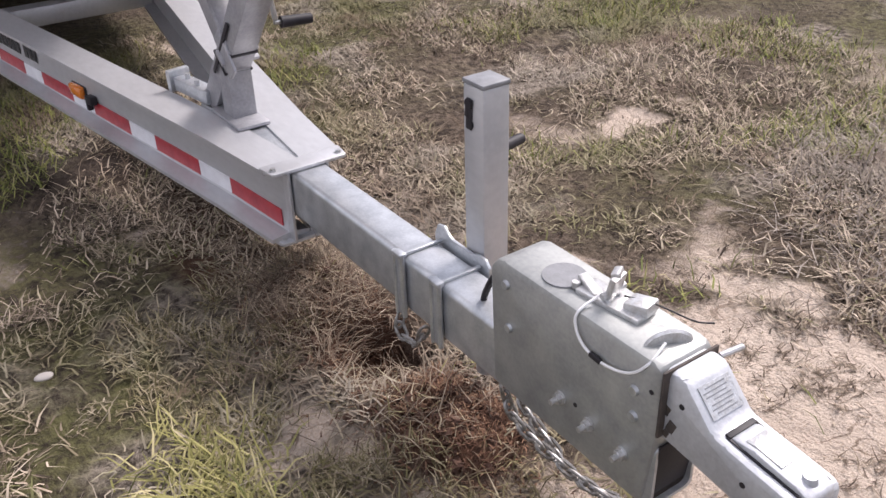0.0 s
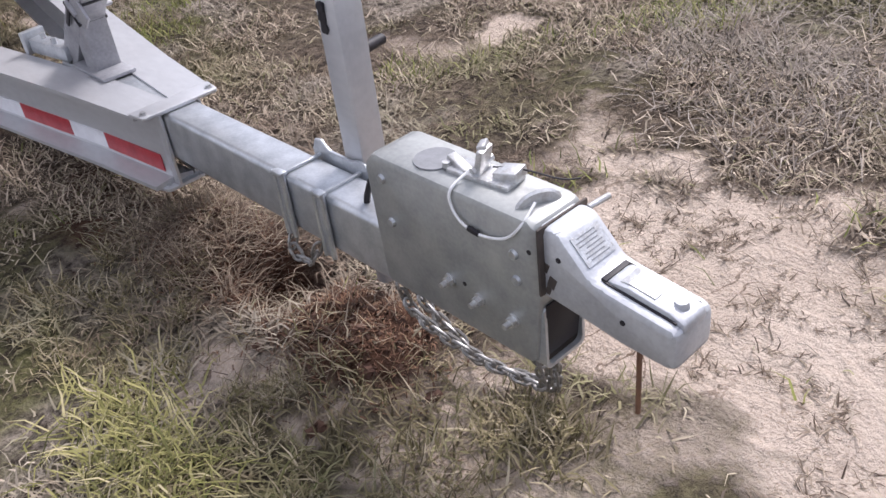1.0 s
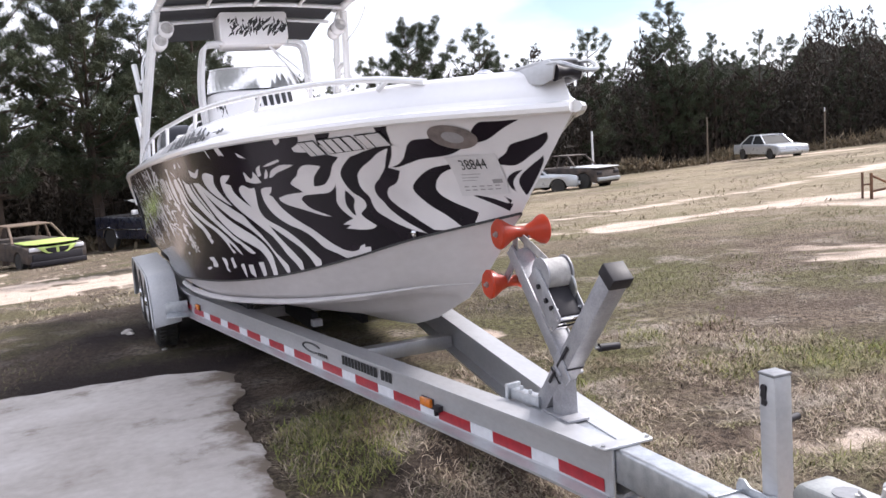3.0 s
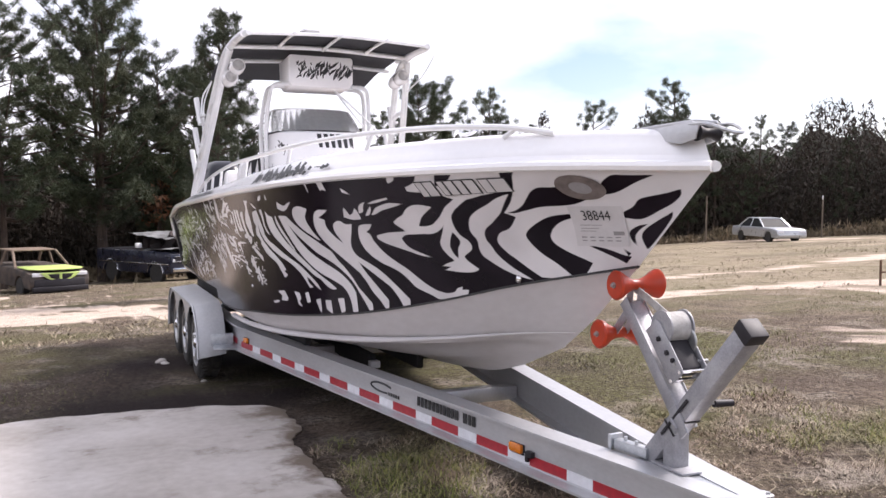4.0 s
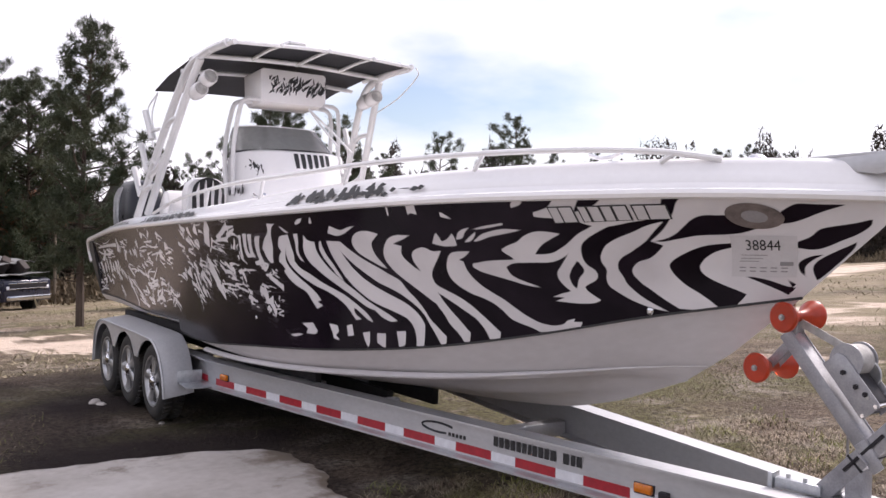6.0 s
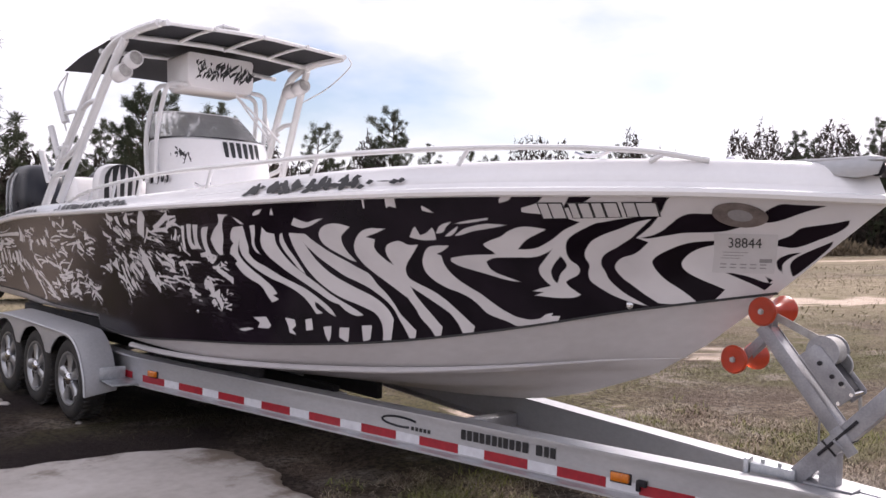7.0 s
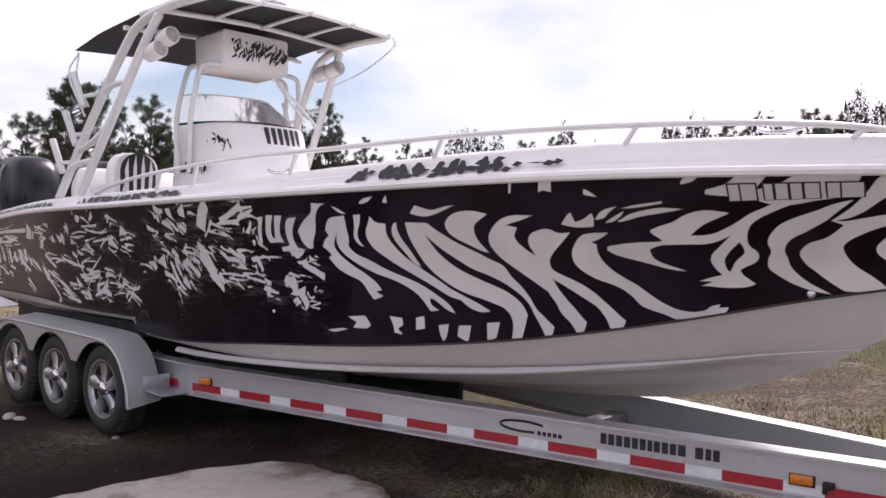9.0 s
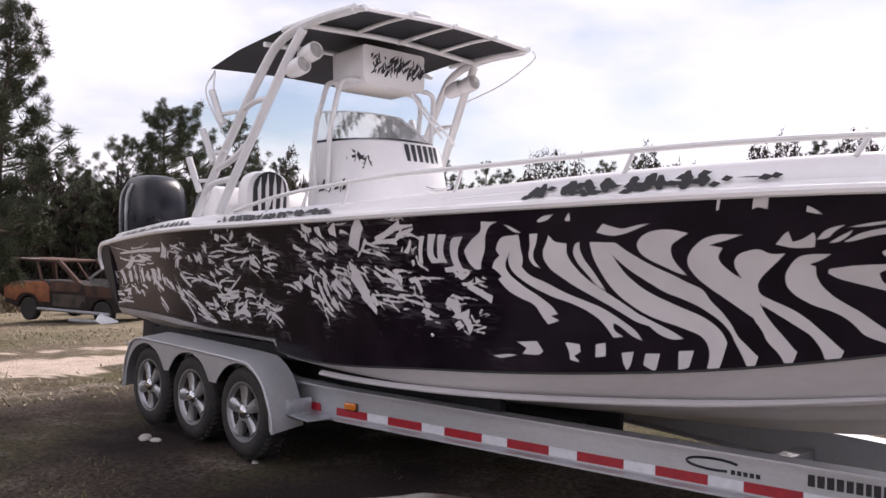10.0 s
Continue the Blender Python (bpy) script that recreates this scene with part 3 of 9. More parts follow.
# plates that tie the rails together at the front
for z, nm, w, xe in ((TOP + 0.002, "top_plate", 0.114, 0.352), (BOT - 0.004, "bottom_plate", 0.098, 0.322)):
    bm = BM()
    prism(bm, [(0.285, -w - 0.004), (xe - 0.007, -w + 0.004), (xe, -w + 0.012), (xe, w - 0.012), (xe - 0.007, w - 0.004), (0.285, w + 0.004)], 0.010, Matrix.Translation((0, 0, z)), 0.002)
    pl = part(nm, bm, ALU, trailer, "thin cross plate bolted to both rails")
    for sy in (-1, 1):
        bm = BM()
        cyl(bm, (xe - 0.024, (w - 0.018) * sy, z + 0.003), (xe - 0.024, (w - 0.018) * sy, z + 0.013), 0.008, n=6)
        cyl(bm, (xe - 0.024, (w - 0.018) * sy, z), (xe - 0.024, (w - 0.018) * sy, z + 0.007), 0.011, n=12)
        part("bolt", bm, STEEL, pl)
for sy in (-1, 1):
    bm = BM()
    box(bm, (0.318, 0.058 * sy, (TOP + BOT) / 2), (0.034, 0.008, 0.215), (0, 0, 0), 0.001)
    part("end_gusset", bm, ALU, trailer)

# drawbar tube
bm = BM()
for y0, y1, z0, z1 in ((-0.05, 0.05, 0.432, 0.570),):
    r = 0.014
    ring = []
    for cx, cz, a0 in ((y1 - r, z1 - r, 0), (y0 + r, z1 - r, 90), (y0 + r, z0 + r, 180), (y1 - r, z0 + r, 270)):
        ring += [(cx + r * math.cos(radians(a0 + d)), cz + r * math.sin(radians(a0 + d))) for d in (0, 30, 60, 90)]
    inner = [(0.88 * y, 0.501 + 0.90 * (z - 0.501)) for y, z in ring]
    up = lambda x: 0.012 * max(0, x - 0.35) / 1.3
    loft(bm, [[(-0.30, y, z) for y, z in ring], [(0.35, y, z) for y, z in ring], [(1.622, y, z + up(1.622)) for y, z in ring], [(1.622, y, z + up(1.622)) for y, z in inner], [(1.58, y, z + up(1.58)) for y, z in inner]], True, False)
    bmesh.ops.recalc_face_normals(bm, faces=bm.faces)
# Inside of the tube coloured dark to stand for its shade.
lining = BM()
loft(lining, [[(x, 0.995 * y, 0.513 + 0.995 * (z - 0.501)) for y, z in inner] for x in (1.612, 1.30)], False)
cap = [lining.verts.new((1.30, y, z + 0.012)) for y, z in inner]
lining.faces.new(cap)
part("drawbar", bm, GALV, trailer, "galvanised square drawbar tube with an open end")

part("tube_inside_shade", lining, SOOT_AND_SHADE, trailer, "inside of the tube, coloured dark in place of shade")

# brake actuator over the drawbar
XZ = Matrix(((1, 0, 0, 0), (0, 0, -1, 0), (0, 1, 0, 0), (0, 0, 0, 1)))
AT = 0.745
act = part("actuator_housing", prism(BM(), [(1.212, 0.452), (1.200, 0.715), (1.222, AT - 0.004), (1.240, AT), (1.600, AT), (1.622, AT - 0.012), (1.622, 0.600), (1.606, 0.455), (1.590, 0.448)], 0.118, XZ, 0.013), HOUSING, trailer, "grey steel brake actuator housing")
bm = BM()
cyl(bm, (1.345, -0.006, AT - 0.001), (1.345, -0.006, AT + 0.003), 0.039, n=28)
part("filler_cap", bm, PLASTER, act, "round dull grey filler cap")
bm = BM()
box(bm, (1.455, 0.006, AT + 0.004), (0.13, 0.052, 0.010), (0, 0, 6), 0.003)
box(bm, (1.50, 0.018, AT + 0.014), (0.045, 0.040, 0.020), (0, -8, 14), 0.004)
box(bm, (1.405, -0.004, AT + 0.011), (0.055, 0.018, 0.012), (0, 10, -12), 0.003)
part("breakaway_bracket", bm, WEAR, act, "bent bare metal bracket")
bm = BM()
box(bm, (1.452, 0.006, AT + 0.028), (0.013, 0.040, 0.052), (0, 12, 16), 0.004)
box(bm, (1.450, 0.012, AT + 0.050), (0.016, 0.030, 0.018), (0, -16, 30), 0.004)
cyl(bm, (1.45, -0.02, AT + 0.018), (1.45, 0.03, AT + 0.024), 0.006, n=8)
part("breakaway_lever", bm, WEAR, act, "bare metal breakaway lever")
bm = BM()
cyl(bm, (1.385, -0.016, AT + 0.003), (1.385, -0.016, AT + 0.014), 0.008, n=6)
part("bolt", bm, WEAR, act)
bm = BM()
pts = [(1.580 + 0.012 * math.cos(a), -0.004 + 0.026 * math.cos(a), AT - 0.006 + 0.016 * math.sin(a)) for a in np.linspace(math.pi, 0, 9)]
sweep(bm, pts, 0.006, 8, flat=2.2)
part("hoop", bm, WEAR, act, "bright steel hoop")
bm = BM()
sweep(bm, smooth_line([(1.440, -0.015, AT + 0.016), (1.436, -0.058, AT - 0.002), (1.440, -0.064, 0.715), (1.465, -0.066, 0.692), (1.51, -0.066, 0.686), (1.562, -0.065, 0.702), (1.592, -0.058, AT - 0.010), (1.588, -0.020, AT + 0.010)], 6), 0.0026, 6)
part("breakaway_cable", bm, RAILWHITE, act, "thin pale breakaway cable")
bm = BM()
sweep(bm, smooth_line([(1.47, 0.01, AT + 0.02), (1.52, 0.03, AT + 0.022), (1.58, 0.05, AT + 0.016), (1.60, 0.075, AT + 0.012)], 6), 0.0015, 6)
part("wire", bm, BLACK, act)
bm = BM()
box(bm, (1.490, -0.066, 0.687), (0.026, 0.008, 0.009), (0, 6, 0), 0.002)
part("crimp", bm, BLACK, act)
for x, z in ((1.252, 0.700), (1.262, 0.610), (1.572, 0.672), (1.575, 0.622)):
    bm = BM()
    cyl(bm, (x, -0.058, z), (x, -0.065, z), 0.010, 0.008, n=12)
    part("rivet", bm, GALV, act)
for x, z in ((1.408, 0.545), (1.480, 0.535), (1.560, 0.530)):
    bm = BM()
    cyl(bm, (x, -0.058, z), (x, -0.062, z), 0.013, n=16)
    cyl(bm, (x, -0.061, z), (x, -0.071, z), 0.010, n=6)
    cyl(bm, (x, -0.070, z), (x, -0.084, z), 0.0055, n=10)
    part("bolt", bm, WEAR, act, "bright zinc bolt and nut")
for x, z in ((1.445, 0.553), (1.605, 0.690)):
    bm = BM()
    cyl(bm, (x, -0.0585, z), (x, -0.0600, z), 0.0045, n=10)
    part("hole", bm, BLACK, act)
bm = BM()
box(bm, (1.624, 0.0, 0.675), (0.006, 0.120, 0.128), (0, 0, 0), 0.003)
part("front_lip", bm, SOOT_AND_SHADE, act, "dark seam before the coupler")
# Plate blacked in where the tube's mouth lies in shade.
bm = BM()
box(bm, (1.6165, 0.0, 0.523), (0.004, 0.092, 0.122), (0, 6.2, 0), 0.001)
part("tube_mouth_shade", bm, BLACK, act, "black plate for the shade in the tube's open mouth")
bm = BM()
cyl(bm, (1.640, 0.045, AT - 0.012), (1.652, 0.082, AT - 0.004), 0.0055, n=10)
part("release_pin", bm, WEAR, act)

# coupler
coupler = part("coupler", prism(BM(), [(1.57, 0.605), (1.57, 0.728), (1.640, 0.738), (1.655, 0.734), (1.712, 0.676), (1.735, 0.671), (1.858, 0.656), (1.867, 0.645), (1.868, 0.590), (1.858, 0.580), (1.775, 0.583), (1.70, 0.594), (1.64, 0.602)], 0.096, XZ, 0.011), CAST, trailer, "grey painted ball coupler with worn edges")
bm = BM()
prism(bm, [(1.724, 0.670), (1.735, 0.6775), (1.770, 0.6800), (1.840, 0.6700), (1.866, 0.6600), (1.8685, 0.640), (1.724, 0.645)], 0.058, XZ, 0.006)
latch = part("latch_cover", bm, CAST, coupler)
bm = BM()
box(bm, (1.7265, 0, 0.6745), (0.010, 0.060, 0.006), (0, 8, 0), 0.001)
part("latch_slot", bm, BLACK, latch, "dark slot behind the latch")
for sy in (-1, 1):
    bm = BM()
    box(bm, (1.79, 0.0305 * sy, 0.6655), (0.13, 0.003, 0.004), (0, 6.8, 0))
    part("latch_seam", bm, BLACK, latch)
bm = BM()
prism(bm, [(1.750, 0.680), (1.765, 0.6825), (1.812, 0.6765), (1.812, 0.672), (1.75, 0.676)], 0.042, XZ, 0.0015)
part("latch_plate", bm, WEAR, latch, "scuffed bright latch plate")
bm = BM()
cyl(bm, (1.842, 0.0, 0.664), (1.842, 0.0, 0.6755), 0.013, 0.010, n=16)
part("rivet", bm, CAST, latch)
bm = BM()
box(bm, (1.684, 0, 0.7065), (0.052, 0.066, 0.0015), (0, 45.5, 0))
plate = part("data_plate", bm, WEAR, coupler, "scratched metal data plate")
rng = random.Random(9)
for i in range(7):
    bm = BM()
    d = -0.020 + 0.0065 * i
    box(bm, (1.6845 + d * 0.70, rng.uniform(-0.006, 0.004), 0.7075 - d * 0.713), (0.0022, rng.uniform(0.035, 0.052), 0.0006), (0, 45.5, 0))
    part("print_line", bm, PLASTER, plate)
for x, z in ((1.775, 0.630), (1.655, 0.690)):
    bm = BM()
    cyl(bm, (x, -0.047, z), (x, -0.0490, z), 0.005, n=10)
    part("hole", bm, BLACK, coupler)
for x, z, s in ((1.628, 0.665, 0.012), (1.640, 0.640, 0.015), (1.632, 0.622, 0.010)):
    bm = BM()
    box(bm, (x, -0.0482, z), (s, 0.0008, s * 1.5), (0, 20, 0))
    part("paint_chip", bm, SOOT_AND_SHADE, coupler)
bm = BM()
cyl(bm, (1.752, 0.03, 0.588), (1.748, 0.034, 0.362), 0.0048, n=10)
part("hitch_rod", bm, RUST, coupler, "thin rusty rod hanging below")

# clamps that hold the jack
for x in (0.880, 1.022):
    bm = BM()
    box(bm, (x, -0.056, 0.505), (0.024, 0.010, 0.160), (0, 0, 0), 0.003)
    for dx in (-0.016, 0.012):
        cyl(bm, (x + dx, -0.060, 0.425), (x + dx, -0.060, 0.588), 0.006, n=8)
    box(bm, (x, 0.0, 0.5790), (0.010, 0.108, 0.008), (0, 0, 0), 0.003)
    box(bm, (x, -0.058, 0.584), (0.034, 0.020, 0.012), (0, 0, 0), 0.004)
    part("u_bolt", bm, GALV, trailer, "galvanised clamp round the drawbar")
bm = BM()
prism(bm, [(0.85, 0.44), (0.85, 0.585), (0.862, 0.610), (0.885, 0.614), (0.900, 0.600), (0.915, 0.594), (0.99, 0.594), (1.01, 0.602), (1.035, 0.600), (1.05, 0.585), (1.05, 0.44)], 0.008, Matrix.Translation((0, 0.060, 0)) @ XZ, 0.002)
part("jack_bracket", bm, GALV, trailer, "notched galvanised bracket plate")

# jack
jack = part("jack", box(BM(), (0.985, 0.1, 0.700), (0.066, 0.066, 0.53), (0, 0, 0), 0.005), ALU, trailer, "square upright trailer jack with a crank")
bm = BM()
box(bm, (0.985, 0.1, 0.970), (0.069, 0.069, 0.010), (0, 0, 0), 0.003)
part("cap", bm, PLASTER, jack, "grey cap with a dark rim")
bm = BM()
box(bm, (0.974, 0.066, 0.905), (0.020, 0.004, 0.066), (0, 4, 0), 0.002)
box(bm, (0.968, 0.0655, 0.912), (0.012, 0.005, 0.030), (0, 12, 0), 0.002)
cyl(bm, (0.975, 0.067, 0.928), (0.975, 0.061, 0.928), 0.011, n=10)
cyl(bm, (0.978, 0.067, 0.884), (0.978, 0.063, 0.884), 0.009, n=10)
part("keeper", bm, BLACK, jack)
bm = BM()
cyl(bm, (0.995, 0.13, 0.905), (0.995, 0.142, 0.905), 0.009, n=10)
box(bm, (0.995, 0.140, 0.865), (0.018, 0.006, 0.105), (0, 0, 0), 0.002)
cyl(bm, (0.99, 0.135, 0.816), (0.966, 0.19, 0.812), 0.006, n=8)
crank = part("crank", bm, STEEL, jack)
bm = BM()
cyl(bm, (0.982, 0.140, 0.815), (0.958, 0.212, 0.808), 0.0125, 0.0115, n=14)
part("grip", bm, BLACK, crank, "black rubber crank grip")
bm = BM()
cyl(bm, (0.985, 0.1, 0.44), (0.985, 0.1, 0.26), 0.026, n=14)
part("jack_leg", bm, GALV, jack)

# brake line
bm = BM()
sweep(bm, smooth_line([(1.120, -0.012, 0.570), (1.128, -0.010, 0.60), (1.150, -0.004, 0.645), (1.205, 0.0, 0.69)], 6), 0.007, 8)
part("brake_hose", bm, BLACK, trailer)


# safety chains
def chain(points, n):
    pts = smooth_line(points, 10)
    seg = np.cumsum([0] + [(b - a).length for a, b in zip(pts, pts[1:])])
    holder = thing("chain", points[0])
    holder.parent, holder.matrix_parent_inverse = trailer, WORLD[trailer].inverted()
    tagged(holder, "galvanised safety chain")
    link = BM()
    ring = [(0.017 * math.cos(a) + math.copysign(0.006, math.cos(a)), 0.0105 * math.sin(a), 0) for a in np.linspace(0, 2 * math.pi, 13)[:-1]]
    sweep(link, ring, 0.0038, 6, closed=True)
    me = mesh_of("link", link, CHAIN)
    for i in range(n):
        s = seg[-1] * (i + 0.5) / n
        k = min(len(pts) - 2, int(np.searchsorted(seg, s)) - 1)
        p = pts[k].lerp(pts[k + 1], (s - seg[k]) / max(1e-6, seg[k + 1] - seg[k]))
        d = (pts[k + 1] - pts[k]).normalized()
        ob = part("link", me, None, holder)
        ob.matrix_basis = Matrix.Translation(p) @ d.to_track_quat("X", "Z").to_matrix().to_4x4() @ pose(0, 0, 0, 90 * (i % 2) + 20, 0, 0)


chain([(1.165, 0.02, 0.43), (1.17, 0.035, 0.36), (1.21, 0.045, 0.30), (1.28, 0.05, 0.262), (1.33, 0.06, 0.218), (1.40, 0.085, 0.208), (1.46, 0.10, 0.215), (1.51, 0.09, 0.23), (1.545, 0.055, 0.33), (1.555, 0.045, 0.44)], 27)
chain([(1.21, -0.03, 0.43), (1.225, -0.02, 0.36), (1.27, 0.0, 0.31), (1.34, 0.02, 0.28), (1.40, 0.05, 0.245), (1.45, 0.075, 0.222), (1.50, 0.07, 0.245), (1.53, 0.03, 0.34), (1.54, 0.0, 0.44)], 23)
bm = BM()
prism(bm, [(1.14, 0.40), (1.14, 0.445), (1.23, 0.445), (1.23, 0.41), (1.20, 0.39)], 0.01, XZ, 0.002)
part("chain_tab", bm, GALV, trailer)
chain([(0.86, -0.03, 0.43), (0.852, -0.05, 0.39), (0.87, -0.055, 0.36), (0.905, -0.045, 0.355), (0.93, -0.03, 0.40)], 6)

# winch stand
stand = part("winch_stand", box(box(BM(), (-0.095, 0, 0.675), (0.075, 0.075, 0.20), (0, 0, 0), 0.004), (-0.085, -0.008, 0.581), (0.21, 0.10, 0.010), (0, 0, 0), 0.002), DULL, trailer, "aluminium winch stand of crossed square tubes")
post_turn = -math.degrees(math.atan2(0.62, 0.565))
bm = BM()
mid_p, far_p = Vector((-0.25, 0, 0.575)), Vector((0.315, 0, 1.195))
box(bm, (mid_p + far_p) / 2, ((far_p - mid_p).length, 0.078, 0.078), (0, post_turn, 0), 0.004)
part("bow_post", bm, DULL, stand, "square tube leaning forward")
bm = BM()
cap_c = far_p + (far_p - mid_p).normalized() * 0.012
box(bm, cap_c, (0.055, 0.090, 0.090), (0, post_turn, 0), 0.006)
part("end_cap", bm, BLACK, stand, "black plastic end cap")
arm_a, arm_b = Vector((-0.02, 0, 0.78)), Vector((-0.42, 0, 1.245))
arm_turn = math.degrees(math.atan2(0.465, 0.40))
bm = BM()
for sy in (-0.042, 0.042):
    box(bm, (arm_a + arm_b) / 2 + Vector((0, sy, 0)), ((arm_b - arm_a).length, 0.008, 0.062), (0, arm_turn, 0), 0.002)
box(bm, (arm_a + arm_b) / 2 + Vector((0.016, 0, 0.016)), ((arm_b - arm_a).length * 0.92, 0.078, 0.008), (0, arm_turn, 0), 0.002)
part("winch_arm", bm, DULL, stand, "channel arm leaning towards the bow")
# Clamps coloured black for the gaps and shadow along their edges.
for k in (0.235, 0.325):
    bm = BM()
    box(bm, mid_p + (far_p - mid_p).normalized() * k, (0.010, 0.086, 0.086), (0, post_turn, 0), 0.002)
    part("clamp_band", bm, BLACK, stand, "band round the post, black for shadow at its edges")
for sy in (-0.0455, 0.0455):
    bm = BM()
    box(bm, (-0.055, sy, 0.800), (0.24, 0.006, 0.014), (0, post_turn, 0), 0.002)
    part("clamp_strap", bm, BLACK, stand, "strip across the crossed tubes, black for gaps and shadow")
bm = BM()
box(bm, (-0.05, 0, 0.775), (0.012, 0.115, 0.05), (0, post_turn, 0), 0.002)
box(bm, (-0.03, -0.044, 0.79), (0.13, 0.008, 0.055), (0, arm_turn, 0), 0.002)
part("clamp_plate", bm, DULL, stand)

winch = part("winch", BM(), GALV, stand, "hand winch with a drum of pale strap")
for sy in (-0.062, 0.062):
    bm = BM()
    prism(bm, [(-0.115, -0.022), (0.140, -0.024), (0.152, -0.010), (0.152, 0.070), (0.138, 0.080), (-0.090, 0.080), (-0.115, 0.060)], 0.005, pose(-0.135, sy, 1.065, 0, arm_turn, 0) @ XZ, 0.001)
    part("cheek_plate", bm, DULL, winch)
# Block added to fill the winch's shaded inside with black.
bm = BM()
box(bm, pose(-0.135, 0, 1.065, 0, arm_turn, 0) @ Vector((0.045, 0, 0.030)), (0.17, 0.110, 0.070), (0, arm_turn, 0), 0.012)
part("winch_dark_fill", bm, BLACK, winch, "black block added for the dark inside between the cheeks")
bm = BM()
lathe(bm, [(-0.005, 0.0), (-0.005, 0.058), (0.0, 0.062), (0.005, 0.058), (0.005, 0.0)], (-0.10, 0.052, 1.105), (-0.10, 1, 1.105), 24)
part("gear_wheel", bm, STEEL, winch)
for u, v in ((0.140, 0.062), (0.140, -0.008)):
    bm = BM()
    c = pose(-0.135, 0, 1.065, 0, arm_turn, 0) @ Vector((u, 0, v))
    cyl(bm, c + Vector((0, -0.070, 0)), c + Vector((0, 0.070, 0)), 0.0085, n=10)
    part("tie_rod", bm, CHROME, winch, "bright tie rod")
drum_c = (-0.130, 0, 1.162)
bm = BM()
lathe(bm, [(-0.058, 0.0), (-0.058, 0.072), (-0.052, 0.072), (-0.050, 0.05), (0.050, 0.05), (0.052, 0.072), (0.058, 0.072), (0.058, 0.0)], drum_c, (drum_c[0], 1, drum_c[2]), 28)
part("drum", bm, DULL, winch)
bm = BM()
lathe(bm, [(-0.046, 0.02), (-0.046, 0.064), (0.046, 0.064), (0.046, 0.02)], drum_c, (drum_c[0], 1, drum_c[2]), 28)
part("strap_roll", bm, WEB, winch, "rolled pale webbing strap")
bm = BM()
cyl(bm, (-0.03, -0.07, 1.03), (-0.03, 0.10, 1.03), 0.008, n=10)
cyl(bm, (-0.03, 0.10, 1.03), (-0.02, 0.115, 0.86), 0.008, n=10)
cyl(bm, (-0.02, 0.11, 0.852), (-0.02, 0.165, 0.850), 0.006, n=10)
handle = part("crank", bm, STEEL, winch)
bm = BM()
cyl(bm, (-0.02, 0.13, 0.850), (-0.018, 0.225, 0.845), 0.017, 0.015, n=14)
part("grip", bm, BLACK, handle, "black crank grip")
for dx, dz in ((0.035, -0.02), (0.075, -0.045), (-0.02, 0.03)):
    bm = BM()
    cyl(bm, (-0.115 + dx, -0.064, 1.085 + dz), (-0.115 + dx, -0.074, 1.085 + dz), 0.011, n=6)
    part("bolt", bm, BLACK, winch)
bm = BM()
sweep(bm, [(-0.165, 0.0, 1.205), (-0.30, 0, 1.262), (-0.42, 0, 1.31)], 0.004, 6, flat=5)
part("strap", bm, WEB, winch)


def spool(x, z, bracket):
    """A bow-tie keel roller on its axle."""
    bm = BM()
    prof = [(-0.118, 0.0), (-0.118, 0.058), (-0.110, 0.066), (-0.095, 0.063), (-0.06, 0.040), (-0.022, 0.024), (0.022, 0.024), (0.06, 0.040), (0.095, 0.063), (0.110, 0.066), (0.118, 0.058), (0.118, 0.0)]
    lathe(bm, prof, (x, 0, z), (x, 1, z), 28)
    rol = part("keel_roller", bm, ROLLER, stand, "translucent orange bow-tie roller")
    for sy in (-1, 1):
        bm = BM()
        cyl(bm, (x, 0.117 * sy, z), (x, 0.126 * sy, z), 0.014, n=6)
        cyl(bm, (x, 0.117 * sy, z), (x, 0.135 * sy, z), 0.007, n=10)
        part("axle_nut", bm, STEEL, rol)
    bm = BM()
    for sy in (-0.028, 0.028):
        box(bm, ((x + bracket[0]) / 2, sy, (z + bracket[1]) / 2), (math.dist((x, z), bracket) + 0.03, 0.006, 0.042), (0, math.degrees(math.atan2(z - bracket[1], -(x - bracket[0]))) , 0), 0.002)
    part("roller_bracket", bm, DULL, stand)


spool(-0.385, 1.318, (-0.40, 1.225))
spool(-0.512, 1.085, (-0.405, 1.20))
bm = BM()
sweep(bm, [(-0.17, 0.05, 0.93), (-0.175, 0.05, 0.80), (-0.17, 0.05, 0.60)], 0.011, 6, flat=0.3)
part("safety_strap", bm, DULL, stand)
bm = BM()
box(bm, (-0.33, -0.045, 0.60), (0.20, 0.05, 0.045), (0, 0, 9), 0.006)
box(bm, (-0.445, -0.06, 0.606), (0.022, 0.075, 0.07), (0, 0, 9), 0.004)
for dx in (-0.05, 0.03):
    cyl(bm, (-0.33 + dx, -0.05, 0.62), (-0.33 + dx, -0.05, 0.64), 0.009, n=6)
part("stand_bracket", bm, GALV, trailer)

